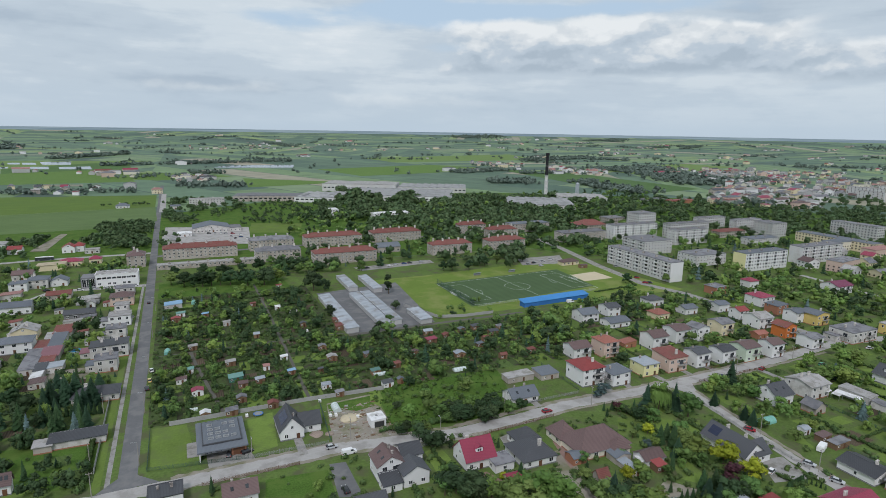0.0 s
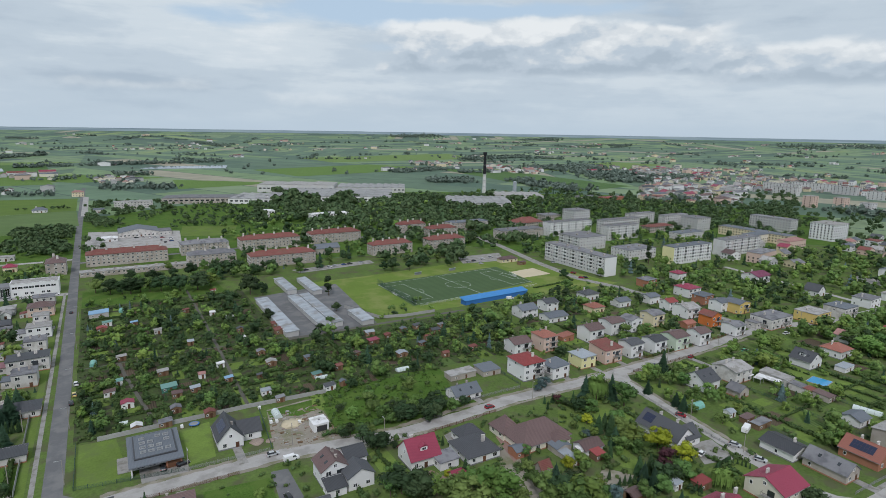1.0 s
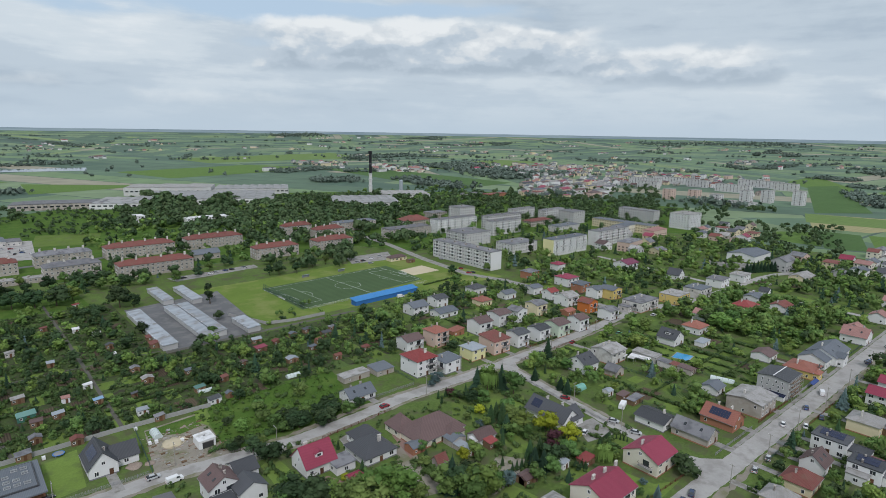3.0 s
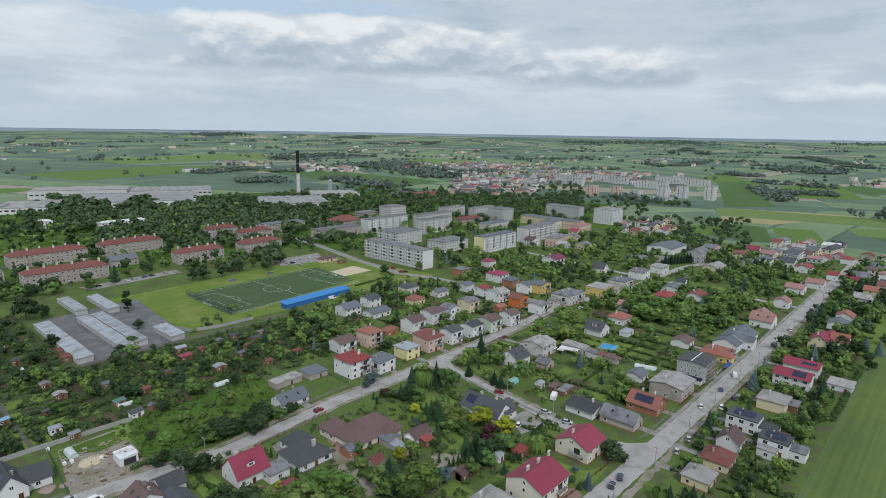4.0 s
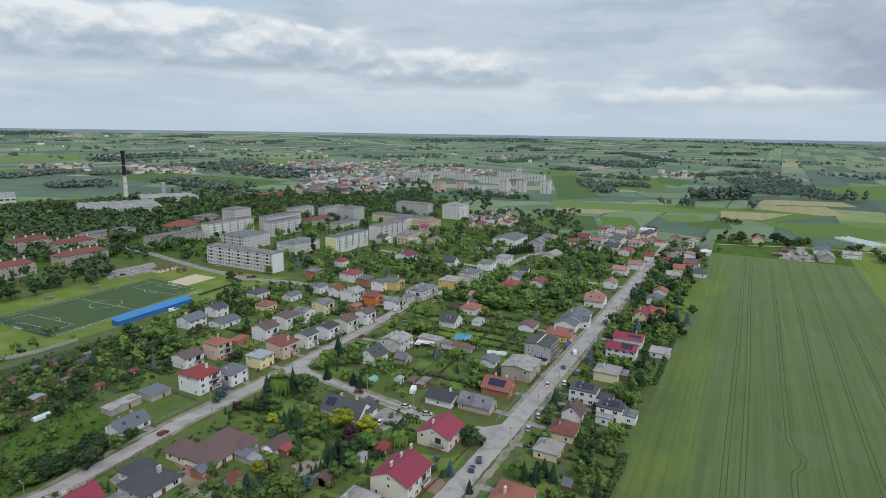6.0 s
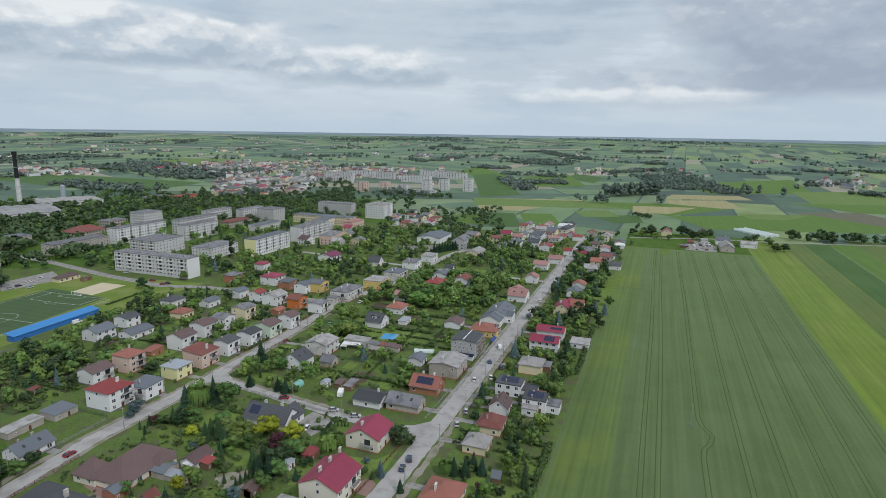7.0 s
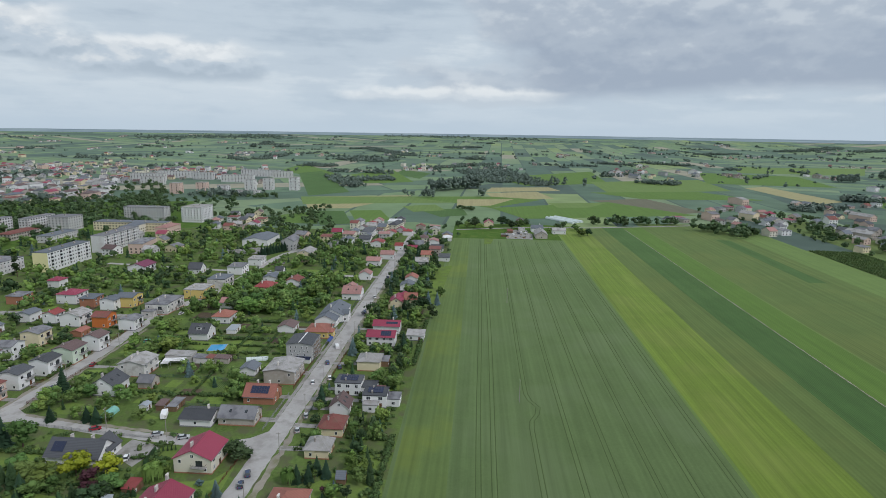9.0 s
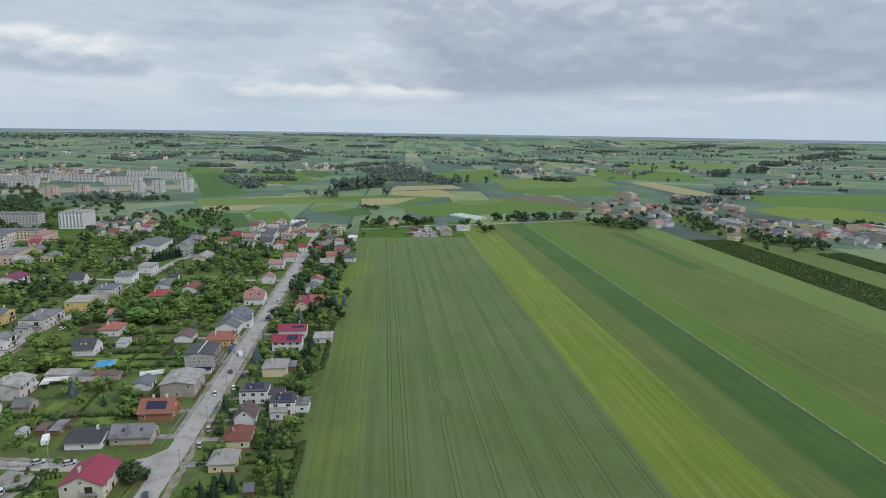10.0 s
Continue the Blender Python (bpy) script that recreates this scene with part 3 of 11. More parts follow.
    for sd in dorm:
        dw, dh = 2.6, 1.5
        dm = shared(("dormer",), lambda: Shape().box(-dw / 2, -0.2, -0.6, dw / 2, 2.2, dh).mesh("dormer", WALL[wc]))
        dr = shared(("dormer_roof", rc), lambda: Shape().solid([(-dw / 2 - 0.25, -0.5, dh), (0, -0.5, dh + 0.9), (0, 2.6, dh + 0.9), (-dw / 2 - 0.25, 2.6, dh)][::-1], 0.12)
                    .solid([(dw / 2 + 0.25, -0.5, dh), (0, -0.5, dh + 0.9), (0, 2.6, dh + 0.9), (dw / 2 + 0.25, 2.6, dh)], 0.12).quad([(-dw / 2, -0.2, dh), (dw / 2, -0.2, dh), (0, -0.2, dh + 0.85)]).mesh("dormer_roof", ROOF[rc]))
        half = (d if sd in "sn" else w) / 2
        m = side_pose(sd, w - 2 * half * 0.35 * (sd in "ew"), d - 2 * half * 0.35 * (sd in "sn"), 0, he + rise * 0.3)
        dd = part("dormer", dm, h, m)
        part("dormer_roof", dr, dd)
        part("window", window_mesh(1.5, 1.1), dd, pose(0, -0.2, 0.25))
    return h


FAR_PARTS = {}


def far_joined(x, y, w, d, he, rise, kind, axis, rc, wc, ang, z):
    """Adds a house of the far quarters, walls, windows and roof, to the joined mesh of them all."""
    claim(x, y, w, d, ang)
    win = Shape()
    for sx in (-1, 1):
        k = max(2, int(d / 3.4))
        for i in range(k):
            for zz in (1.0, 3.7)[:max(1, int(he / 2.6))]:
                yy = (i + 0.5) / k * d - d / 2
                win.box(sx * w / 2 - 0.05, yy - 0.6, zz, sx * w / 2 + 0.05, yy + 0.6, zz + 1.3)
    m = pose(x, y, z, 0, 0, ang)
    for mat, sh in ((WALL[wc], wall_shape(kind, axis, w, d, he, rise)), (ROOF[rc], roof_shape(kind, axis, w, d, he, rise)), (GLASS, win)):
        V, Q = FAR_PARTS.setdefault(mat.name, ([], []))
        k = len(V)
        V += [tuple(m @ Vector(p)) for p in sh.v]
        Q += [tuple(i + k for i in f) for f in sh.f]


def flush_far():
    V, Q, idx = [], [], []
    me = bpy.data.meshes.new("far_houses")
    for i, (name, (v, q)) in enumerate(FAR_PARTS.items()):
        k = len(V)
        V += v
        Q += [tuple(a + k for a in f) for f in q]
        idx += [i] * len(q)
        me.materials.append(MATS[name])
    me.from_pydata(V, [], Q)
    me.polygons.foreach_set("material_index", idx)
    tagged(new("far_houses", me), "small distant houses with red, grey and brown roofs", "houses", "", "stuff")


def far_house(x, y, w, d, he, rise, kind, axis, rc, wc, ang=0.0, group="houses of the far quarters", z=0.0):
    if math.hypot(x, y) > 860:
        far_joined(x, y, w, d, he, rise, kind, axis, rc, wc, ang, z)
        return
    h = thing("house", x, y, ang, f"distant {WALLWORD[wc]} house with a {ROOFWORD[rc]} roof", "house", group, z)
    claim(x, y, w, d, ang)
    part("wall", wall_mesh(kind, axis, w, d, he, rise, wc), h)
    part("roof", roof_mesh(kind, axis, w, d, he, rise, rc), h)
    for sd in "sw":
        run = w if sd in "sn" else d
        def strip(run=run):
            s = Shape()
            k = max(2, int(run / 3.5))
            for i in range(k):
                a = (i + 0.5) / k * run - run / 2
                for z in (1.0, 3.7)[:max(1, int(he / 2.6))]:
                    s.box(a - 0.65, -0.05, z, a + 0.65, 0.02, z + 1.3)
            return s.mesh("windows", GLASS)
        tagged(part("glazing", shared(("strip", round(run), int(he / 2.6)), strip), h, side_pose(sd, w, d, 0, 0)), kind="stuff")


YARDS = []    # trees in the yards of the far houses: x, y, height


def quarter(corners, n, seed, ang=0.0, gap=15.0, big=0.12, roofs=("rust", "grey", "light", "brown", "grey", "salmon", "steel", "light", "dark", "crimson", "grey")):
    """Houses of a distant quarter or village, in loose rows between four corners."""
    rg = random.Random(seed)
    (ax, ay), (bx, by), (cx, cy), (dx, dy) = corners
    got = []
    for i in range(n * 8):
        if len(got) >= n:
            break
        u, v = rg.random(), rg.random()
        x = (ax * (1 - u) + bx * u) * (1 - v) + (dx * (1 - u) + cx * u) * v
        y = (ay * (1 - u) + by * u) * (1 - v) + (dy * (1 - u) + cy * u) * v
        if not free(x, y, 6.0) or any(abs(x - p) < gap and abs(y - q) < gap for p, q in got):
            continue
        got.append((x, y))
        w, d, he = rg.uniform(9, 13), rg.uniform(8.5, 12), rg.choice((3.4, 4.6, 5.8, 5.8, 6.4))
        if rg.random() < big:
            w, d, he = rg.uniform(18, 34), rg.uniform(10, 13), rg.choice((6.4, 9.0, 9.0))
        kind = rg.choice("gggghm")
        far_house(round(x, 1), round(y, 1), w, d, he, 0.6 if kind == "m" else rg.uniform(2.0, 3.3), kind, rg.choice("xy"), rg.choice(roofs),
                  rg.choice(("white", "white", "cream", "grey", "tan", "salmon", "ivory")), ang + rg.choice((0, 0, 0, 8, -10)), z=ground_z(math.hypot(x, y)))
        for k in range(rg.choice((0, 1, 2))):
            YARDS.append((x + rg.uniform(8, 14) * rg.choice((-1, 1)), y + rg.uniform(6, 14) * rg.choice((-1, 1)), rg.uniform(4.5, 9.0)))


def shed(x, y, w, d, he, rise=0.5, kind="m", axis="x", rc="grey", wc="wood", ang=0.0, name="garden_shed"):
    h = thing(name, x, y, ang, f"{WALLWORD[wc]} garden shed with a {ROOFWORD[rc]} roof", "shed", "sheds of the gardens")
    claim(x, y, w, d, ang, 0.3)
    part("wall", wall_mesh(kind, axis, w, d, he, rise, wc), h)
    part("roof", roof_mesh(kind, axis, w, d, he, rise, rc, 0.25, 0.09), h)
    part("door", shared(("sheddoor",), lambda: Shape().box(-0.45, -0.06, 0, 0.45, 0.02, 1.9).mesh("door", DOOR)), h, side_pose("s", w, d, 0.1 * w, 0.02))
    if w > 3:
        part("window", window_mesh(0.9, 0.8), h, side_pose("s", w, d, -0.3 * w, 0.9))


def greenhouse(x, y, w, d, ang=0.0, tone="film"):
    """A half-round tunnel of hoops and plastic film."""
    film = material("greenhouse_film", (0.55, 0.62, 0.60), 0.35, 1.5, 0.1, 0.1) if tone == "film" else material("green_greenhouse_film", (0.20, 0.45, 0.38), 0.35, 1.5, 0.15, 0.1)
    h = thing("greenhouse", x, y, ang, "half-round plastic greenhouse tunnel on metal hoops", "greenhouse")
    claim(x, y, w, d, ang, 0.3)
    s, k = Shape(), 9
    ring = [(-w / 2 * math.cos(math.pi * i / k), w / 2 * math.sin(math.pi * i / k) * 1.05) for i in range(k + 1)]
    for (a, za), (b, zb) in zip(ring, ring[1:]):
        s.quad([(a, -d / 2, za), (b, -d / 2, zb), (b, d / 2, zb), (a, d / 2, za)][::-1])
    s.quad([(a, -d / 2, z) for a, z in ring]).quad([(a, d / 2, z) for a, z in ring][::-1])
    part("film", s.mesh("film", film), h)
    for j in range(5):
        yy = -d / 2 + d * j / 4
        hp = Shape()
        for (a, za), (b, zb) in zip(ring, ring[1:]):
            hp.quad([(a * 1.01, yy - 0.05, za * 1.01), (b * 1.01, yy - 0.05, zb * 1.01), (b * 1.01, yy + 0.05, zb * 1.01), (a * 1.01, yy + 0.05, za * 1.01)][::-1])
        part("hoop", hp.mesh("hoop", TRIM), h)


def block(x, y, w, d, floors, rc="grey", wc="concrete", kind="f", axis="x", rise=2.5, ang=0.0, sides="sw", fh=2.8, balc="", step=3.3, end="", name="apartment_block", chims=0, bayw=1.45):
    """A block of flats with every window, loggias, roof vents and stair heads."""
    he = floors * fh + 0.9
    lab = f"{floors}-storey {WALLWORD[wc]} apartment block with a {ROOFWORD[rc]} {ROOFKIND[kind]} roof"
    h = thing(name, x, y, ang, lab, "apartment block" if name == "apartment_block" else name.replace("_", " "), "blocks of flats" if name == "apartment_block" else "")
    claim(x, y, w, d, ang, 2.0)
    part("wall", wall_mesh(kind, axis, w, d, he, rise, wc), h)
    if end:
        for sd in end[:1]:
            run, dep = (w, d) if sd in "sn" else (d, w)
            part("end_wall", Shape().box(-run / 2 - 0.05, -0.08, 0, run / 2 + 0.05, 0.0, he).mesh("end_wall", WALL[end[1:]]), h, side_pose(sd, w, d, 0, 0))
    part("roof", roof_mesh(kind, axis, w, d, he, rise, rc, 0.35, 0.2), h)
    distant = math.hypot(x, y) > 680
    for sd in sides:
        run = w if sd in "sn" else d
        if distant:
            def grid(run=run):
                s, k = Shape(), max(1, int(run / step))
                for fl in range(floors):
                    for i in range(k):
                        a, z = (i + 0.5) / k * run - run / 2, 1.75 + fl * fh
                        s.box(a - bayw / 2, -0.06, z, a + bayw / 2, 0.02, z + 1.4)
                return s.mesh("glazing", GLASS)
            tagged(part("glazing", shared(("grid", round(run), floors, round(fh, 1), step, bayw), grid), h, side_pose(sd, w, d, 0, 0)), "rows of dark windows", kind="stuff")
            continue
        if run < 16 and len(end) and sd == end[0]:
            continue
        count = max(1, int(run / step))
        for fl in range(floors):
            for i in range(count):
                a = (i + 0.5) / count * run - run / 2
                z = 0.9 + fl * fh
                if sd in balc and i % 3 == 1 and fl > 0:
                    def lg():
                        s = Shape().box(-1.5, -1.0, 0, 1.5, 0, 0.12, 0)
                        s.box(-1.5, -1.0, 0.12, 1.5, -0.94, 1.0, 0).box(-1.5, -0.94, 0.12, -1.44, 0, 1.0, 0).box(1.44, -0.94, 0.12, 1.5, 0, 1.0, 0)
                        s.box(-1.2, -0.04, 0.15, 1.2, 0.02, 2.2, 1)
                        return s.mesh("balcony", WALL["white"], GLASS)
                    part("balcony", shared(("loggia",), lg), h, side_pose(sd, w, d, a, z))
                else:
                    part("window", window_mesh(bayw, 1.4), h, side_pose(sd, w, d, a, z + 0.85))
    if kind == "f":
        long_x = w >= d
        run = max(w, d)
        for i in range(max(1, int(run / 14))):
            a = (i + 0.5) * 14 - int(run / 14) * 7
            px, py = (a, 0.0) if long_x else (0.0, a)
            part("roof_vent", shared(("vent",), lambda: Shape().box(-0.9, -0.5, 0, 0.9, 0.5, 1.2).box(-1.0, -0.6, 1.2, 1.0, 0.6, 1.32).mesh("roof_vent", CHIM)), h, pose(px, py, he + 0.24))
    for i in range(chims):
        run = w if axis == "x" else d
        a = (i + 0.5) / chims * run - run / 2
        px, py = (a, (-1) ** i * 1.4) if axis == "x" else ((-1) ** i * 1.4, a)
        chimney(h, px, py, he + rise * 0.8, 2.3, 1.5, CHIMW)
    return h


# ---- plants ----
def ico(sub):
    bm = bmesh.new()
    bmesh.ops.create_icosphere(bm, subdivisions=sub, radius=1.0)
    v = np.array([p.co for p in bm.verts])
    f = np.array([[q.index for q in t.verts] for t in bm.faces])
    bm.free()
    return v, f


ICO0, ICO2 = ico(1), ico(3)


def crown_arrays(seed, clumps, sprays, rx, rz, z0, lobe=0.42, card=0.35, spread=0.72, core=0.74):
    """A crown of uneven clumps: each a dark rough core covered with leaf sprays that face outwards. Sizes in metres."""
    rg = np.random.default_rng(seed)
    V, Q, k = [], [], 0
    bv, bf = ICO0
    cents = []
    for i in range(clumps):
        p = rg.normal(size=3)
        p *= spread * rg.uniform(0.25, 1.0) ** 0.6 / np.linalg.norm(p)
        r = lobe * rx * rg.uniform(0.65, 1.3)
        cents.append((np.array([p[0] * rx, p[1] * rx, z0 + p[2] * rz]), r))
    weight = np.array([r * r for c, r in cents])
    weight /= weight.sum()
    for c, r in cents:
        jag = 1 + rg.normal(size=len(bv))[:, None] * 0.16
        V.append(bv * jag * np.array([r, r, r * 0.85]) * core + c)
        Q += [tuple(t + k) for t in bf]
        k += len(bv)
    mid = np.array([0, 0, z0])
    for i in range(sprays):
        c, r = cents[rg.choice(len(cents), p=weight)]
        for trial in range(6):
            n = rg.normal(size=3)
            n /= np.linalg.norm(n)
            away = (c + n * r - mid) / np.array([rx, rx, rz])
            if away @ n > -0.1 and n[2] > -0.75:
                break
        p = c + n * r * rg.uniform(0.8, 1.12) * np.array([1, 1, 0.88])
        n = n + rg.normal(size=3) * 0.38
        n /= np.linalg.norm(n)
        a = np.cross(n, rg.normal(size=3))
        a /= np.linalg.norm(a)
        b = np.cross(n, a)
        s = card * rg.uniform(0.6, 1.4)
        V.append(np.array([p - a * s, p - b * s * rg.uniform(0.5, 0.9) + n * s * 0.2, p + a * s * rg.uniform(0.7, 1.1), p + b * s * rg.uniform(0.5, 0.9) - n * s * 0.25]))
        Q += [(k, k + 1, k + 2, k + 3)]
        k += 4
    return np.concatenate(V), Q


def conifer_arrays(seed, h, r, tiers, width=1.0):
    rg = np.random.default_rng(seed)
    V, Q, k = [], [], 0
    for i in range(tiers):
        f = i / tiers
        z, rr = h * (0.08 + 0.88 * f), r * (1 - f) ** 0.8 + 0.12
        n = 9
        for j in range(n):
            a = 2 * math.pi * (j + rg.random() * 0.7) / n
            L, dz = rr * rg.uniform(0.75, 1.2), -0.28 * rr * rg.uniform(0.6, 1.3)
            tip = np.array([math.cos(a) * L, math.sin(a) * L, z + dz])
            sidev = np.array([-math.sin(a), math.cos(a), 0]) * (0.34 * L * width + 0.06)
            root = np.array([0, 0, z + 0.12 * h / tiers * 6])
            mid = (tip * 0.6 + root * 0.4)
            V.append(np.array([root, mid - sidev, tip, mid + sidev]))
            Q.append((k, k + 1, k + 2, k + 3))
            k += 4
        m = 7
        ring = np.array([[math.cos(2 * math.pi * q / m) * rr * 0.62, math.sin(2 * math.pi * q / m) * rr * 0.62, z - 0.05 * h] for q in range(m)])
        V.append(np.vstack([ring, [[0, 0, z + 0.16 * h]]]))
        Q += [(k + q, k + (q + 1) % m, k + m) for q in range(m)]
        k += m + 1
    return np.concatenate(V), Q


def willow_arrays(seed):
    """A weeping crown: a round top from which long thin sprays hang to near the ground."""
    V, Q = crown_arrays(seed, 12, 420, 2.5, 1.9, 5.4, 0.42, 0.28)
    rg = np.random.default_rng(seed + 500)
    V, k = [V], len(V)
    for i in range(420):
        a, q = rg.uniform(0, 6.283), rg.uniform(0.55, 1.0)
        x, y, top = math.cos(a) * 2.9 * q, math.sin(a) * 2.9 * q, 5.2 + 1.6 * (1 - q) * rg.random()
        L, w = rg.uniform(1.4, 4.0) * q, rg.uniform(0.06, 0.15)
        tx, ty = -math.sin(a) * w, math.cos(a) * w
        V.append(np.array([(x - tx, y - ty, top), (x + tx, y + ty, top), (x * 1.1 + tx * 0.5, y * 1.1 + ty * 0.5, top - L), (x * 1.1 - tx * 0.5, y * 1.1 - ty * 0.5, top - L)]))
        Q.append((k, k + 1, k + 2, k + 3))
        k += 4
    return np.concatenate(V), Q


def array_mesh(name, V, Q, mat):
    me = bpy.data.meshes.new(name)
    me.from_pydata(V.tolist(), [], [tuple(int(i) for i in q) for q in Q])
    me.polygons.foreach_set("use_smooth", [True] * len(me.polygons))
    me.materials.append(mat)
    return me


def trunk_mesh(h, r, limbs=5, seed=0):
    rg = random.Random(seed)
    s = Shape().tube(0, 0, -0.3, h, r, r * 0.5, 7)
    for i in range(limbs):
        a, z = rg.uniform(0, 6.28), h * rg.uniform(0.55, 0.95)
        dx, dy, L = math.cos(a), math.sin(a), h * rg.uniform(0.5, 0.8)
        w = r * 0.4
        s.quad([(-dy * w, dx * w, z), (dy * w, -dx * w, z), (dx * L + dy * w * 0.3, dy * L - dx * w * 0.3, z + L), (dx * L - dy * w * 0.3, dy * L + dx * w * 0.3, z + L)])
        s.quad([(0, 0, z - w), (dx * L, dy * L, z + L - w * 0.3), (dx * L, dy * L, z + L + w * 0.3), (0, 0, z + w)])
    return s.mesh("trunk", BARK)


CROWNS = {
    "round": [crown_arrays(10 + i, 15, 640, 3.7, 3.6, 4.3, 0.36, 0.32) for i in range(7)],
    "tall": [crown_arrays(30 + i, 13, 560, 2.4, 4.3, 4.8, 0.46, 0.30, 0.78) for i in range(4)],
    "poplar": [crown_arrays(40 + i, 14, 600, 1.2, 4.6, 5.2, 0.72, 0.28, 0.9) for i in range(2)],
    "willow": [willow_arrays(50 + i) for i in range(2)],
    "conifer": [conifer_arrays(60 + i, 9.0, 2.4, 17) for i in range(3)],
    "column": [conifer_arrays(70 + i, 8.0, 1.2, 15, 1.5) for i in range(2)],
    "shrub": [crown_arrays(80 + i, 2, 32, 1.4, 1.0, 1.0, 0.74, 0.34) for i in range(6)],
}
TRUNKS = {"round": (3.2, 0.20), "tall": (3.2, 0.18), "poplar": (3.0, 0.2), "willow": (3.0, 0.3), "conifer": (7.0, 0.16), "column": (5.5, 0.12)}
HEIGHT = {"round": 8.2, "tall": 9.4, "poplar": 10.0, "willow": 7.6, "conifer": 9.2, "column": 8.3, "shrub": 2.2}
TREEWORD = {"round": "broad-crowned", "tall": "tall oval", "poplar": "narrow upright", "willow": "drooping", "conifer": "conical", "column": "columnar"}
LEAFWORD = {"broad": "mid-green deciduous", "dark": "dark green deciduous", "light": "bright green deciduous", "conifer": "dark conifer",
            "blue": "blue spruce", "gold": "golden-leaved", "plum": "purple-leaved", "thuja": "thuja"}
rnd = random.Random(7)


JOINED = {}
MID = {"round": [crown_arrays(210 + i, 9, 210, 3.7, 3.6, 4.3, 0.42, 0.48) for i in range(6)],
       "tall": [crown_arrays(230 + i, 8, 180, 2.4, 4.3, 4.8, 0.54, 0.45, 0.78) for i in range(4)],
       "conifer": [conifer_arrays(260 + i, 9.0, 2.4, 11) for i in range(2)],
       "column": [conifer_arrays(270 + i, 8.0, 1.2, 9, 1.5) for i in range(2)]}
FARMID = {"round": [crown_arrays(310 + i, 5, 84, 3.7, 3.6, 4.3, 0.52, 0.66) for i in range(7)],
          "tall": [crown_arrays(330 + i, 5, 74, 2.4, 4.3, 4.8, 0.64, 0.6, 0.78) for i in range(5)],
          "conifer": [conifer_arrays(360 + i, 9.0, 2.4, 7) for i in range(2)],
          "column": [conifer_arrays(370 + i, 8.0, 1.2, 6, 1.5) for i in range(2)]}
FAROFF = {"round": [crown_arrays(410 + i, 4, 32, 3.7, 3.6, 4.3, 0.6, 1.05) for i in range(6)],
          "tall": [crown_arrays(430 + i, 4, 30, 2.4, 4.3, 4.8, 0.72, 0.9, 0.78) for i in range(4)],
          "conifer": [conifer_arrays(460 + i, 9.0, 2.4, 4) for i in range(2)],
          "column": [conifer_arrays(470 + i, 8.0, 1.2, 4, 1.5) for i in range(2)]}


def any_tree(x, y, h, kind, leaf, wide):
    """A tree of its own near the camera; farther off it joins the mass of garden trees."""
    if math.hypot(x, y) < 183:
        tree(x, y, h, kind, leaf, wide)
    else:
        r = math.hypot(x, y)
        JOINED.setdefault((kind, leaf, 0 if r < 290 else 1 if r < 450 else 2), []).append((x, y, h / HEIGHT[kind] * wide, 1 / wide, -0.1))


def flush_trees():
    for (kind, leaf, close), spots in JOINED.items():
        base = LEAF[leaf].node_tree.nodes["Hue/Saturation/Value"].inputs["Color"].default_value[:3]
        # leaf colour raised by 1.2 to offset shade inside the joined crowns
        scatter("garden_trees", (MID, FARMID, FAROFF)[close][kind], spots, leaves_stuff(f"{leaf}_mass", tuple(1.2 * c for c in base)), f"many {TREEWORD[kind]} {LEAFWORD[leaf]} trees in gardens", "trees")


def tree(x, y, h, kind="round", leaf="broad", wide=1.0, z=0.0, group="trees"):
    i = rnd.randrange(len(CROWNS[kind]))
    cm = shared(("crown", kind, i, leaf), lambda: array_mesh("crown", *CROWNS[kind][i], LEAF[leaf]))
    tm = shared(("trunk", kind, i), lambda: trunk_mesh(*TRUNKS[kind], limbs=0 if kind in ("conifer", "column") else 5, seed=i))
    s = h / HEIGHT[kind]
    t = new("tree", tm)
    t.matrix_basis = pose(x, y, z, 0, 0, rnd.uniform(0, 360)) @ Matrix.Diagonal((s * wide, s * wide, s, 1))
    tagged(t, f"{TREEWORD[kind]} {LEAFWORD[leaf]} tree in full leaf", "tree", group)
    c = new("crown", cm)
    c.parent = t
    return t


def scatter(name, protos, spots, mat, label, category="shrubs", step=1.0, kind="stuff"):
    """Many small plants joined into one mesh: spots are (x, y, size, height factor, z)."""
    rg = np.random.default_rng(len(spots))
    V, loops, starts, k, pos = [], [], [], 0, 0
    prep = []
    for PV, PQ in protos:
        flat = np.concatenate([np.array(q) for q in PQ])
        lens = np.array([len(q) for q in PQ])
        prep.append((PV, flat, lens))
    totals = []
    for x, y, s, hf, z in spots:
        PV, flat, lens = prep[rg.integers(len(prep))]
        a = rg.uniform(0, 6.283)
        c, sn = math.cos(a) * s, math.sin(a) * s
        P = np.empty_like(PV)
        P[:, 0], P[:, 1], P[:, 2] = PV[:, 0] * c - PV[:, 1] * sn + x, PV[:, 0] * sn + PV[:, 1] * c + y, PV[:, 2] * s * hf + z
        V.append(P)
        loops.append(flat + k)
        totals.append(lens)
        k += len(PV)
    V, loops, totals = np.concatenate(V), np.concatenate(loops), np.concatenate(totals)
    me = bpy.data.meshes.new(name)
    me.vertices.add(len(V))
    me.vertices.foreach_set("co", V.astype(np.float32).ravel())
    me.loops.add(len(loops))
    me.loops.foreach_set("vertex_index", loops.astype(np.int32))
    me.polygons.add(len(totals))
    me.polygons.foreach_set("loop_start", np.concatenate([[0], np.cumsum(totals)[:-1]]).astype(np.int32))
    me.polygons.foreach_set("use_smooth", [True] * len(totals))
    me.update(calc_edges=True)
    me.materials.append(mat)
    return tagged(new(name, me), label, category, "", kind)


ROADS = []    # x0, y0, x1, y1, half width, for keeping plants off


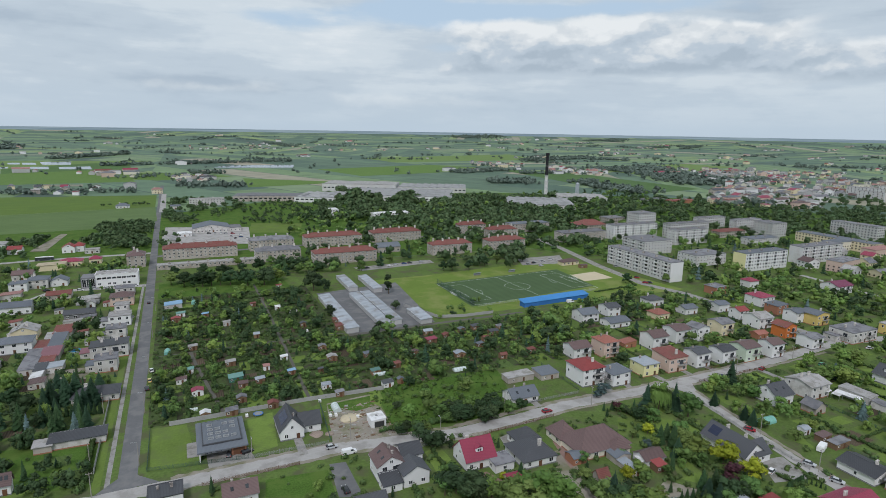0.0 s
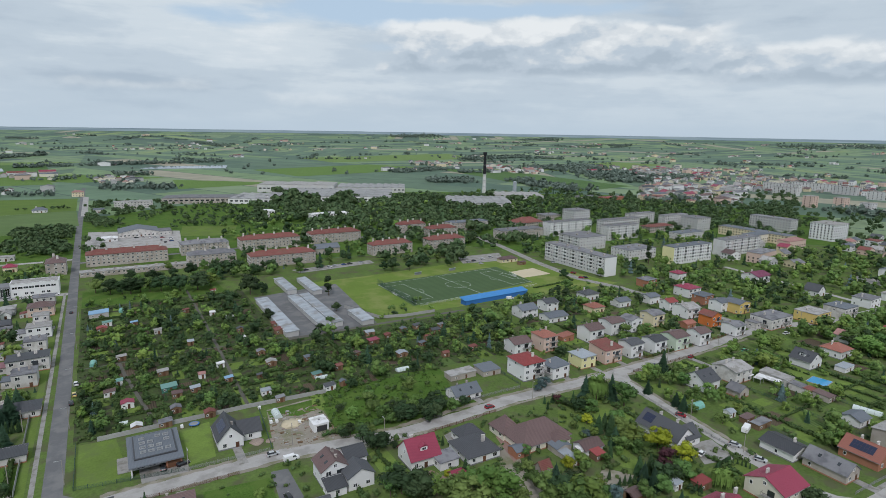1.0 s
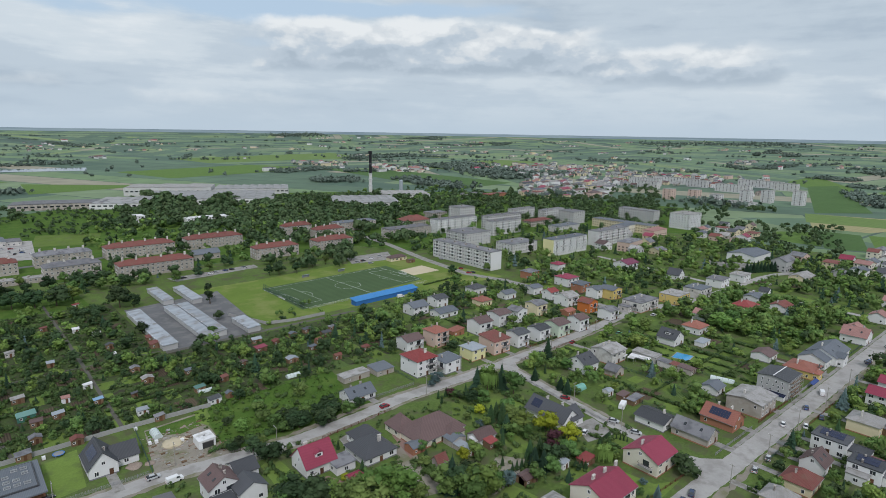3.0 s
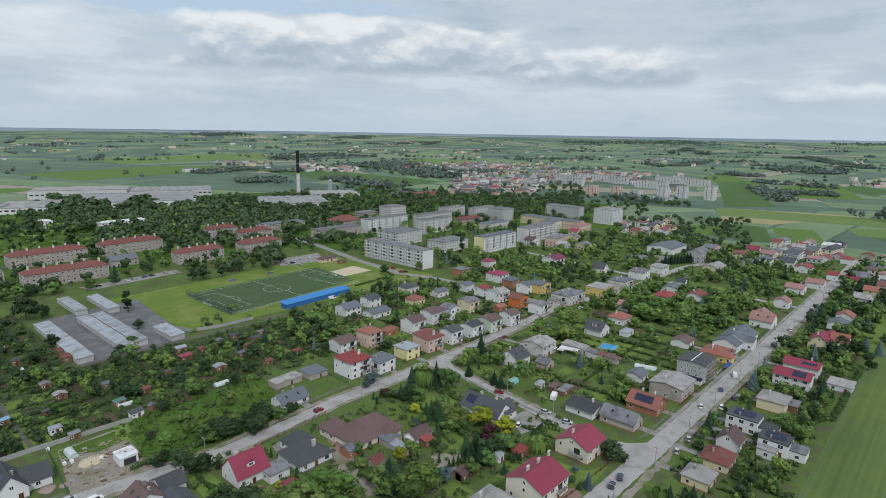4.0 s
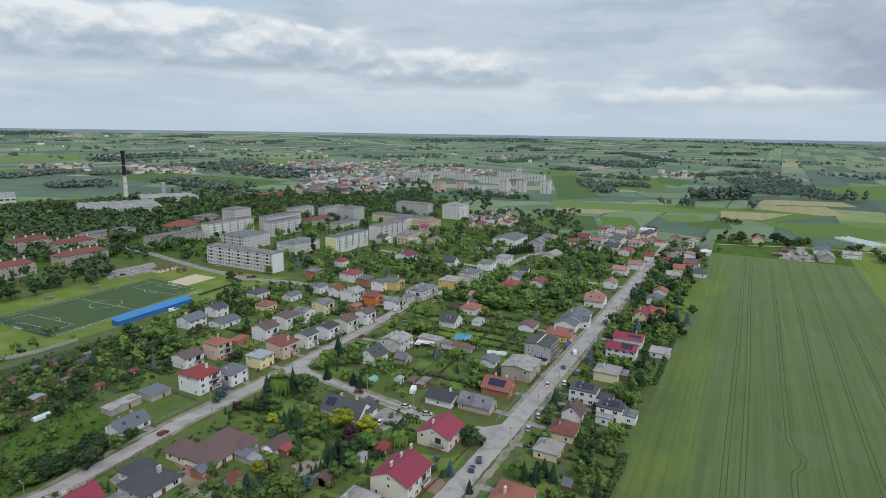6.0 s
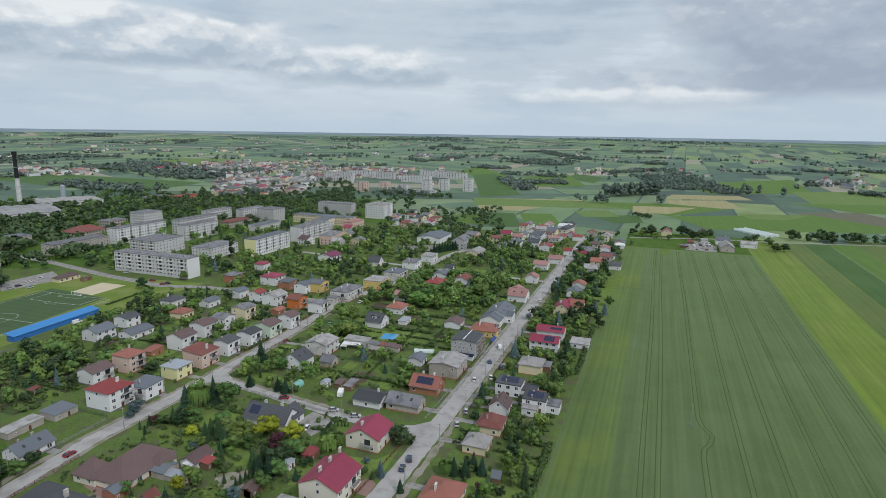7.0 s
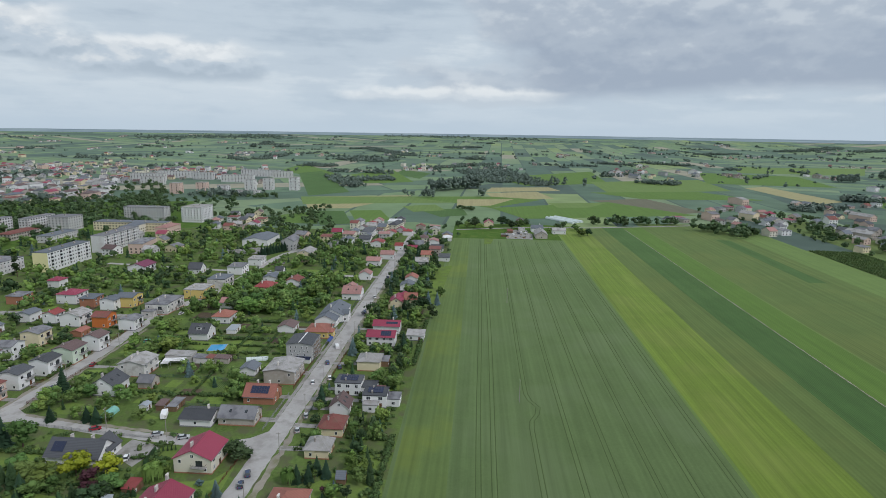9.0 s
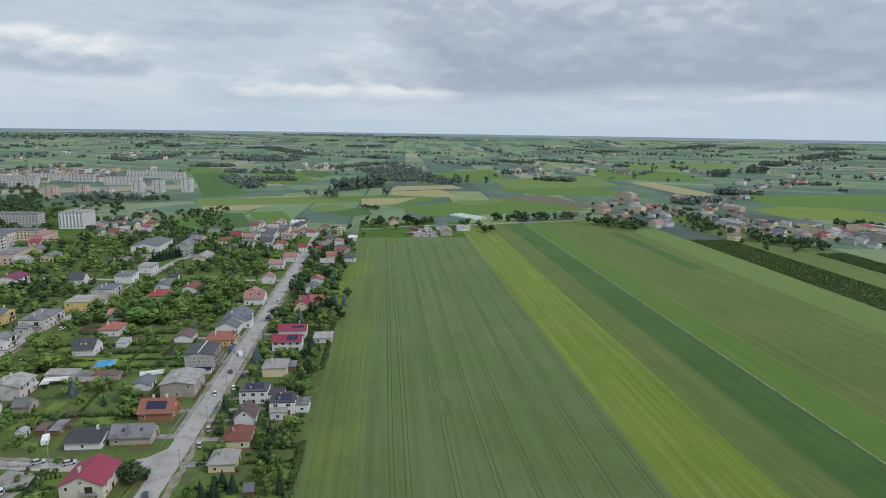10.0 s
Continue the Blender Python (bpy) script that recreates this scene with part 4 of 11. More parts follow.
def free(x, y, pad=0.0):
    for fx, fy, a, b, c, s in FOOT:
        dx, dy = x - fx, y - fy
        if abs(dx) > 60 or abs(dy) > 60:
            continue
        if abs(dx * c + dy * s) < a + pad and abs(-dx * s + dy * c) < b + pad:
            return False
    for x0, y0, x1, y1, hw in ROADS:
        vx, vy = x1 - x0, y1 - y0
        q = min(1.0, max(0.0, ((x - x0) * vx + (y - y0) * vy) / (vx * vx + vy * vy)))
        if (x - x0 - q * vx) ** 2 + (y - y0 - q * vy) ** 2 < (hw + pad) ** 2:
            return False
    return True


# ---- ground ----
RIM0, RIM1 = 2400.0, 4900.0


def ground_z(r):
    """The land lies flat and rises slowly towards the skyline."""
    if r <= RIM0:
        return 0.0
    e0, e1 = math.atan2(EYE, RIM0), radians(0.52)
    return EYE - r * math.tan(e0 + (e1 - e0) * min(1.0, (r - RIM0) / (RIM1 - RIM0)))


def patch(name, pts, mat, z=0.02, label="", kind="structure", category="ground"):
    me = bpy.data.meshes.new(name)
    me.from_pydata([(x, y, z) for x, y in pts], [], [tuple(range(len(pts)))])
    me.materials.append(mat)
    if me.polygons[0].normal.z < 0:
        me.flip_normals()
    return tagged(new(name, me), label, category, "", kind)


def rect(name, x0, y0, x1, y1, mat, z=0.02, label="", kind="structure", category="ground"):
    return patch(name, [(x0, y0), (x1, y0), (x1, y1), (x0, y1)], mat, z, label, kind, category)


def strip(name, pts, width, mat, z=0.05, label="", keep=True, kind="structure", category="road", rag=0.0):
    """A road or path along a bent line; rag breaks its edges up."""
    if keep:
        ROADS.extend((*p, *q, width / 2) for p, q in zip(pts, pts[1:]))
    if rag:
        fine = []
        for (ax, ay), (bx, by) in zip(pts, pts[1:]):
            k = max(1, int(math.hypot(bx - ax, by - ay) / 2.2))
            fine += [(ax + (bx - ax) * i / k, ay + (by - ay) * i / k) for i in range(k)]
        pts = fine + [pts[-1]]
    rg = random.Random(int(pts[0][0] * 5 + pts[0][1] + width * 10))
    L, R = [], []
    for i, p in enumerate(pts):
        a, b = Vector(pts[max(0, i - 1)]), Vector(pts[min(len(pts) - 1, i + 1)])
        n = (b - a).normalized()
        n = Vector((-n.y, n.x)) * width / 2
        u, v = 1 + rg.uniform(-rag, rag), 1 + rg.uniform(-rag, rag)
        L.append((p[0] + n.x * u, p[1] + n.y * u, z))
        R.append((p[0] - n.x * v, p[1] - n.y * v, z))
    k = len(pts)
    me = bpy.data.meshes.new(name)
    me.from_pydata(L + R, [], [(i, k + i, k + i + 1, i + 1) for i in range(k - 1)])
    me.materials.append(mat)
    return tagged(new(name, me), label, category, "", kind)


# ---- cars ----
def car(x, y, ang, paint="silver", van=False):
    cols = {"silver": (0.45, 0.46, 0.47), "white": (0.75, 0.75, 0.75), "black": (0.02, 0.02, 0.022), "blue": (0.05, 0.09, 0.2), "red": (0.28, 0.02, 0.03), "navy": (0.03, 0.05, 0.10), "green": (0.10, 0.35, 0.2), "yellow": (0.6, 0.5, 0.2)}
    body_mat = material(f"{paint}_car_paint", cols[paint], 0.25, 2, 0.04, 0.04, spec=0.6)
    tyre = material("tyre_rubber", (0.02, 0.02, 0.02), 0.8, 4, 0.1, 0.1)
    lamp = material("lamp_glass", (0.6, 0.6, 0.58), 0.2, 3, 0.05, 0.05)
    tail = material("tail_lamp", (0.35, 0.02, 0.02), 0.3, 3, 0.05, 0.05)
    c = thing("van" if van else "car", x, y, ang, f"{paint} parked {'panel van' if van else 'hatchback car'} on the roadside", "van" if van else "car", "parked cars", 0.06)
    claim(x, y, 4.6, 2.0, ang, 0.3)

    def profile(pts, w, mi=None):
        s = Shape()
        k = len(pts)
        a = [(px, -w * q / 2, pz) for px, pz, q in pts]
        b = [(px, w * q / 2, pz) for px, pz, q in pts]
        s.quad(a).quad(b[::-1])
        for i in range(k):
            j = (i + 1) % k
            s.quad([a[j], a[i], b[i], b[j]])
        return s
    if van:
        lo = [(-2.6, 0.3, 1), (2.5, 0.3, 1), (2.6, 0.95, 0.97), (1.75, 1.15, 0.95), (1.1, 1.95, 0.86), (-2.5, 2.05, 0.86), (-2.6, 1.0, 1)]
        hi = [(1.15, 1.25, 0.97), (1.62, 1.22, 0.96), (1.12, 1.85, 0.89), (0.3, 1.85, 0.9), (0.3, 1.25, 0.98)]
    else:
        lo = [(-2.1, 0.3, 0.96), (2.1, 0.3, 0.96), (2.15, 0.65, 0.95), (1.2, 0.92, 0.98), (-1.9, 0.98, 0.98), (-2.15, 0.7, 0.95)]
        hi = [(-1.95, 0.96, 0.94), (1.15, 0.92, 0.94), (0.4, 1.42, 0.74), (-1.2, 1.46, 0.74), (-1.75, 1.3, 0.78)]
    w = 1.9 if van else 1.76
    part("body", shared(("car", van, paint), lambda: profile(lo, w).mesh("body", body_mat)), c)
    part("cabin_glass", shared(("cab", van), lambda: profile(hi, w * 1.01).mesh("cabin_glass", GLASS)), c)
    if not van:
        part("roof_panel", shared(("carroof", paint), lambda: Shape().box(-1.22, -0.62, 1.45, 0.36, 0.62, 1.49).mesh("roof_panel", body_mat)), c)

    def wheel():
        s = Shape()
        k = 10
        p = [(0.32 * math.cos(2 * math.pi * i / k), 0.32 * math.sin(2 * math.pi * i / k)) for i in range(k)]
        s.quad([(a, -0.1, b) for a, b in p]).quad([(a, 0.1, b) for a, b in p[::-1]])
        for i in range(k):
            (a, b), (e, f) = p[i], p[(i + 1) % k]
            s.quad([(e, -0.1, f), (a, -0.1, b), (a, 0.1, b), (e, 0.1, f)])
        return s.mesh("wheel", tyre)
    bx = 1.5 if van else 1.32
    for wx in (-bx, bx):
        for wy in (-w / 2 + 0.08, w / 2 - 0.08):
            part("wheel", shared(("wheel",), wheel), c, pose(wx, wy, 0.32))
    ex = 2.58 if van else 2.1
    for wy in (-0.6, 0.6):
        part("headlight", shared(("headlight",), lambda: Shape().box(-0.05, -0.16, 0, 0.06, 0.16, 0.14).mesh("headlight", lamp)), c, pose(ex, wy, 0.66))
        part("tail_light", shared(("tail",), lambda: Shape().box(-0.06, -0.12, 0, 0.05, 0.12, 0.2).mesh("tail_light", tail)), c, pose(-ex - 0.02, wy, 0.68))
    return c


def modern_house(x, y):
    """A single-storey flat-roofed house: wide dark roof slab, raised middle with frames, open carport."""
    h = thing("house", x, y, 0, "modern white bungalow with a wide flat grey roof and carport", "house", "houses of the quarter")
    claim(x, y, 17, 22, 0)
    part("wall", Shape().box(-7.6, -6.0, -0.3, 7.4, 10.4, 3.3).mesh("wall", WALL["white"]), h)
    part("side_wall", Shape().box(-7.6, -10.4, 0, -7.2, -6.0, 3.3).mesh("side_wall", WALL["white"]), h)
    part("garage_wall", Shape().box(2.6, -9.6, 0, 7.4, -6.0, 3.3).mesh("garage_wall", WALL["brick"]), h)
    roof = part("roof", Shape().box(-8.2, -10.9, 3.3, 8.0, 11.0, 3.75).mesh("roof", ROOF["steel"]), h)
    part("parapet", Shape().box(-6.4, -6.8, 3.75, 6.4, 9.6, 4.25).mesh("parapet", ROOF["dark"]), roof)
    part("roof_deck", Shape().box(-6.0, -6.4, 4.25, 6.0, 9.2, 4.30).mesh("roof_deck", ROOF["steel"]), roof)
    fr = shared(("panel_frame",), lambda: Shape().box(-0.9, -0.06, 0, 0.9, 0.06, 0.25).box(-0.9, 1.0, 0, 0.9, 1.12, 0.45).box(-0.9, 0.06, 0.1, -0.78, 1.0, 0.3).box(0.78, 0.06, 0.1, 0.9, 1.0, 0.3).mesh("panel_frame", GALV))
    for i in range(4):
        for j in range(4):
            if (i + j) % 5 != 4:
                part("panel_frame", fr, roof, pose(-3.6 + i * 2.5, -4.0 + j * 3.2, 4.30))
    for wx in (-4.6, -1.4):
        part("window", window_mesh(2.4, 2.2), h, pose(wx, -6.0, 0.3))
    part("garage_door", Shape().box(-1.9, -0.06, 0, 1.9, 0.02, 2.4).mesh("garage_door", DOOR), h, pose(5.0, -9.6, 0.05))
    for wy in (-3, 2, 7):
        part("window", window_mesh(1.8, 1.6), h, pose(-7.6, wy, 0.9, 0, 0, -90))
    part("terrace", Shape().box(-11.4, -6.0, -0.1, -7.6, 4.0, 0.18).mesh("terrace", PAVE), h)


def caravan(x, y, ang):
    c = thing("caravan", x, y, ang, "white touring caravan parked in a garden", "caravan")
    claim(x, y, 5.5, 2.4, ang)
    part("body", Shape().box(-2.5, -1.1, 0.5, 2.5, 1.1, 2.2).box(-2.2, -1.0, 2.2, 2.3, 1.0, 2.45).mesh("body", FRAME), c)
    for sx in (-1.2, 0.9):
        part("window", window_mesh(1.1, 0.6), c, pose(sx, -1.1, 1.3))
    for sy in (-1.0, 1.0):
        part("wheel", Shape().box(-0.35, -0.1, 0, 0.35, 0.1, 0.62).mesh("wheel", TRIM), c, pose(0, sy, 0))

# ---- land ----
def hazed_field_mosaic():
    """Distant farmland: long strips of differing crops in blocks that turn from parish to parish."""
    mt = bpy.data.materials.new("farmland")
    mt.use_nodes = True
    n, l = mt.node_tree.nodes, mt.node_tree.links
    p = n["Principled BSDF"]
    p.inputs["Roughness"].default_value, p.inputs["Specular IOR Level"].default_value = 0.95, 0.15
    # bluish sheen stands in for haze over the plain at low angles
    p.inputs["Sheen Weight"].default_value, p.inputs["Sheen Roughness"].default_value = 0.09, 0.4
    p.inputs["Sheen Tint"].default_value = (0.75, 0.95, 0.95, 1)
    geo = n.new("ShaderNodeNewGeometry")

    def strips(turn, wide, high, off):
        mp = n.new("ShaderNodeMapping")
        mp.inputs["Rotation"].default_value = (0, 0, radians(turn))
        mp.inputs["Location"].default_value = (off, off * 0.37, 0)
        l.new(geo.outputs["Position"], mp.inputs[0])
        b = n.new("ShaderNodeTexBrick")
        b.inputs["Color1"].default_value, b.inputs["Color2"].default_value = (0, 0, 0, 1), (1, 1, 1, 1)
        b.inputs["Mortar"].default_value = (0.02, 0.02, 0.02, 1)
        b.inputs["Scale"].default_value, b.inputs["Mortar Size"].default_value = 1.0, 2.2
        b.inputs["Brick Width"].default_value, b.inputs["Row Height"].default_value = wide, high
        b.offset, b.squash, b.squash_frequency = 0.37, 0.6, 3
        l.new(mp.outputs[0], b.inputs["Vector"])
        return b.outputs["Color"]

    vor = n.new("ShaderNodeTexVoronoi")
    vor.inputs["Scale"].default_value = 0.0011
    l.new(geo.outputs["Position"], vor.inputs["Vector"])
    sep = n.new("ShaderNodeSeparateXYZ")
    l.new(vor.outputs["Color"], sep.inputs[0])

    def pick(fac, edge, a, b):
        s = n.new("ShaderNodeMath")
        s.operation, s.inputs[1].default_value = "GREATER_THAN", edge
        l.new(fac, s.inputs[0])
        k = n.new("ShaderNodeMix")
        k.data_type = "RGBA"
        l.new(s.outputs[0], k.inputs[0])
        l.new(a, k.inputs[6])
        l.new(b, k.inputs[7])
        return k.outputs[2]
    a = pick(sep.outputs[0], 0.35, strips(2, 420, 70, 13), strips(66, 520, 95, 211))
    a = pick(sep.outputs[0], 0.7, a, strips(118, 380, 60, 77))
    r = n.new("ShaderNodeValToRGB")
    r.color_ramp.interpolation = "CONSTANT"
    e = r.color_ramp.elements
    # crop tones shifted towards blue, distance haze put into their colour
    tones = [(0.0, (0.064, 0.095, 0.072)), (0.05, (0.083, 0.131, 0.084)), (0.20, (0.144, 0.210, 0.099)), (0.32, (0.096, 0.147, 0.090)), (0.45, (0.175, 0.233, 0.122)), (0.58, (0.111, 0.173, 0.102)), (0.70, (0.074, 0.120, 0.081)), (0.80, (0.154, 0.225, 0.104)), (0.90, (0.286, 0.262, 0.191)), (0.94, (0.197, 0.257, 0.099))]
    while len(e) < len(tones):
        e.new(0.5)
    for k, (pos, c) in zip(e, tones):
        k.position, k.color = pos, (*c, 1)
    l.new(a, r.inputs[0])
    t = n.new("ShaderNodeTexNoise")
    t.inputs["Scale"].default_value, t.inputs["Detail"].default_value = 0.02, 8
    l.new(geo.outputs["Position"], t.inputs["Vector"])
    h = n.new("ShaderNodeHueSaturation")
    l.new(r.outputs[0], h.inputs["Color"])
    mr = n.new("ShaderNodeMapRange")
    mr.inputs[3].default_value, mr.inputs[4].default_value = 0.6, 1.4
    l.new(t.outputs[0], mr.inputs[0])
    l.new(mr.outputs[0], h.inputs["Value"])
    l.new(h.outputs[0], p.inputs["Base Color"])
    return mt


def build_ground():
    rings = [0, 400, 1000, 1800, 2400] + [2400 + 2500 * (i + 1) / 14 for i in range(14)]
    k = 96
    V, Fc = [(0, 0, 0)], []
    for r in rings[1:]:
        V += [(r * math.cos(2 * math.pi * i / k), r * math.sin(2 * math.pi * i / k), ground_z(r)) for i in range(k)]
    Fc += [(0, 1 + i, 1 + (i + 1) % k) for i in range(k)]
    for j in range(len(rings) - 2):
        a, b = 1 + j * k, 1 + (j + 1) * k
        Fc += [(a + i, b + i, b + (i + 1) % k, a + (i + 1) % k) for i in range(k)]
    me = bpy.data.meshes.new("ground")
    me.from_pydata(V, [], Fc)
    me.materials.append(hazed_field_mosaic())
    tagged(new("ground", me), "flat green farmland in long strip fields", "ground", "", "structure")
    # a glowing ring at the skyline, haze painted in, for the last woods
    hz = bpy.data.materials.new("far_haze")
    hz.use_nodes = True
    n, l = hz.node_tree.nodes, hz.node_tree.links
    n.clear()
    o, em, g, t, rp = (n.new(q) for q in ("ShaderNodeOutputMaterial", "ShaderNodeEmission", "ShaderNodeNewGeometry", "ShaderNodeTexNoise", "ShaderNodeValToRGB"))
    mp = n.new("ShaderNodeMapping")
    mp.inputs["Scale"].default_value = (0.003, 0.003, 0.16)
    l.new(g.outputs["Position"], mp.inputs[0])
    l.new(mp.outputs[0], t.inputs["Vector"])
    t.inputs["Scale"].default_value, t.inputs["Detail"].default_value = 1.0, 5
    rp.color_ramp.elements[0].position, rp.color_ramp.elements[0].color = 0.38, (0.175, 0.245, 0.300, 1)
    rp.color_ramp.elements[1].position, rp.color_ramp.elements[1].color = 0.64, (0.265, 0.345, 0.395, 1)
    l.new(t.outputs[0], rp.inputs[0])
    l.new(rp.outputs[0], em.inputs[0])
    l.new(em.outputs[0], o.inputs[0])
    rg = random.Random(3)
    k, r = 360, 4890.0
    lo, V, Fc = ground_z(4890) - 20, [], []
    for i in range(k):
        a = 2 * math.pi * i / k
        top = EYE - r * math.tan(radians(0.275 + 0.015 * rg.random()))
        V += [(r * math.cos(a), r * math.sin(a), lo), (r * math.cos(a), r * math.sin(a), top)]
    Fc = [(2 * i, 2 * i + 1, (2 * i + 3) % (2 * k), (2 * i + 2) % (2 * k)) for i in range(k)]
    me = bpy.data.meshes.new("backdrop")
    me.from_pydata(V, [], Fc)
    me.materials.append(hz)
    tagged(new("backdrop", me), "glowing backdrop ring, haze-coloured as blue-green woods along the skyline", "backdrop", "", "structure")


build_ground()

# crops beside the town, strip by strip
WHEAT = crop("young_wheat", (0.090, 0.132, 0.050), 0.2, 2.2, 0.06, "Y", (0.104, 0.144, 0.062), 0.24)
YELLOW = crop("yellowing_barley", (0.122, 0.176, 0.026), 0.14, 1.6, 0.06, "Y", (0.142, 0.184, 0.036), 0.38)
DULL = crop("dull_green_rye", (0.086, 0.122, 0.034), 0.14, 1.8, 0.05, "Y", (0.100, 0.130, 0.036), 0.28)
DEEP = crop("deep_green_potatoes", (0.042, 0.090, 0.024), 0.14, 1.0, 0.08, "Y", (0.050, 0.102, 0.028))
FRESH = crop("fresh_green_oats", (0.078, 0.140, 0.024), 0.16, 1.2, 0.06, "Y")
PALE = crop("pale_green_crop", (0.112, 0.168, 0.046), 0.12, 1.5, 0.05, "Y")
STUBBLE = crop("dry_straw_field", (0.30, 0.255, 0.140), 0.1, 1.5, 0.10, "Y")
SOIL = crop("ploughed_soil", (0.115, 0.095, 0.080), 0.12, 1.5, 0.15, "Y")
for y0, y1, mt, what in ((-89, 27, WHEAT, "young green wheat with tractor lines"), (-125.5, -89, YELLOW, "yellowing barley"), (-147, -125.5, DULL, "dull green rye"),
                         (-171.5, -147, DEEP, "deep green potato rows"), (-195, -171.5, FRESH, "fresh green oats"), (-285, -195, DULL, "dull green rye"),
                         (-322, -285, PALE, "pale green crop"), (-440, -370, DULL, "dull green rye")):
    rect("field", -60, y0, (606 if y1 == 27 else 640 + (27 - y0) * 0.32), y1, mt, 0.02, f"field of {what}", category="field")
strip("footpath", [(-60, -171.4), (300, -171.6), (690, -171.4)], 0.7, DIRT, 0.04, "narrow trodden path between two crops", False, category="path", rag=0.5)
MARGIN = crop("thin_yellow_wheat", (0.092, 0.134, 0.042), 0.14, 2.2, 0.10, "Y", (0.122, 0.160, 0.036), 0.3)
rect("field", -60, 7.5, 606, 25.5, MARGIN, 0.024, "thin yellowish margin of the wheat field", category="field")
rect("field", 330, -370, 585, -322, DULL, 0.024, "dark ground under rows of orchard bushes", category="field")
rect("field", 452, -268, 632, -254, DEEP, 0.03, "narrow strip of deep green potatoes", category="field")
rect("balk", -60, -89.6, 640, -88.2, PALE, 0.03, "grassy balk between two crops", category="field")
rect("balk", -60, -195.5, 700, -194.7, PALE, 0.03, "grassy balk between two crops", category="field")
TRACK = material("bare_tramline", (0.066, 0.096, 0.034), 0.95, 1.0, 0.25, 0.2)
for yc in (-2.7, -7.9, -22.7, -35.8, -47.8, -60.0, -71.7, -85.0):
    for off in (-0.85, 0.85):
        pts = [(x, yc + off + 0.35 * math.sin(x * 0.021 + yc) - (4.5 * math.exp(-((x - 222) / 7.0) ** 2) if yc == -22.7 else 0.0)) for x in range(-40, 602, 6)]
        strip("tractor_track", pts, 0.36, TRACK, 0.035, "narrow bare tractor track through the wheat", False, category="track")

# the town's gardens
GARDEN = material("garden_ground", (0.100, 0.150, 0.042), 0.95, 0.9, 0.5, 0.35, bump=0.6, stain=(0.100, 0.110, 0.056), stain_size=0.12, spec=0.05)
patch("garden_ground", [(-140, 60), (-140, 560), (-20, 560), (60, 480), (300, 470), (330, 420), (560, 420), (640, 300), (640, 200), (640, 26.9), (30, 26.9), (30, 60)], GARDEN, 0.012, "green garden ground with beds and bare soil")

patch("garden_ground", [(-300, 540), (-140, 561), (-26, 562), (-26, 735), (-60, 716), (-170, 706), (-320, 690)], MEADOW, 0.0095, "rough green ground behind the street", category="ground")
ALLOT = material("allotment_ground", (0.060, 0.088, 0.030), 0.95, 1.2, 0.5, 0.35, bump=0.6, stain=(0.052, 0.048, 0.034), stain_size=0.25)
patch("allotment_ground", [(-17, 226), (-18, 405), (76, 405), (76, 296), (190, 292), (188, 226)], ALLOT, 0.016, "dark dug and planted ground of the allotments")
patch("town_ground", [(-26, 561), (60, 481), (300, 471), (330, 421), (560, 421), (641, 300), (860, 430), (780, 760), (560, 900), (300, 1010), (60, 870), (-26, 800)], MEADOW, 0.009, "rough green ground among the blocks and the factory")

# roads
strip("road", [(-21.4, 181), (-21.5, 210), (-22, 300), (-23.5, 450), (-26, 700), (-28, 930), (-30, 1200)], 5.6, ASPH, 0.06, "straight asphalt road with worn patches")
strip("road", [(-140, 182), (-60, 184), (-9, 184), (45, 185.7), (86, 179.6), (110, 180), (138, 182.6), (178, 181.5), (224, 182), (270, 184.4), (320.7, 187.9), (332.2, 185.8), (350.5, 182.9), (376.8, 176.1), (409.7, 174.7), (451.7, 174.5), (483.6, 173.4), (506.0, 170.3), (525.9, 162.8)], 6.4, GRAVELROAD, 0.064, "pale worn street with broken edges", rag=0.12)
strip("road", [(197, 179), (191, 140), (186, 105), (184, 74)], 5.0, GRAVELROAD, 0.068, "pale worn side street", rag=0.1)
strip("road", [(40, 73.5), (100, 73), (156, 72), (190, 71.3), (221, 71), (308, 70.5), (393, 70.5), (527, 69.5), (640, 69.5)], 7.4, GRAVELROAD, 0.06, "long pale street past parked cars", rag=0.05)
strip("road", [(345, 600), (331, 463), (316, 385), (309, 324), (318, 292), (320, 187)], 7.0, PAVE, 0.056, "pale street beside the sports ground")
strip("road", [(-26, 545), (60, 552), (180, 556), (331, 563)], 6.0, ASPH, 0.05, "street between the blocks of flats")
strip("road", [(430, 70), (432, 120), (436, 186), (450, 300)], 4.5, GRAVELROAD, 0.05, "narrow street between the gardens")
strip("verge", [(-30, 188), (-30, 300), (-30.5, 450)], 2.4, LAWN, 0.05, "mown grass verge", False, category="verge")
strip("pavement", [(-27, 188), (-27.4, 300), (-28, 450)], 1.5, PAVE, 0.055, "narrow concrete pavement", False, category="pavement")
for off in (4.7,):
    strip("pavement", [(205, 71 + off), (308, 70.5 + off), (393, 70.5 + off), (527, 69.5 + off)], 1.5, PAVE, 0.052, "narrow concrete pavement", False, category="pavement")
strip("verge", [(130, 66.2), (205, 65.9), (308, 65.6), (393, 65.6), (527, 64.8)], 2.2, DIRT, 0.05, "sandy worn road shoulder", False, category="verge", rag=0.5)
strip("verge", [(-10, 180.8), (45, 181.6), (86, 175.6), (110, 176), (138, 178.4), (178, 177.4), (224, 178), (300, 181)], 1.8, DIRT, 0.05, "sandy worn road shoulder", False, category="verge", rag=0.5)
strip("verge", [(-9, 188.0), (45, 189.4), (86, 184), (138, 186.6), (178, 185.4), (224, 186), (300, 189)], 2.2, DIRT, 0.05, "sandy worn road shoulder", False, category="verge", rag=0.5)
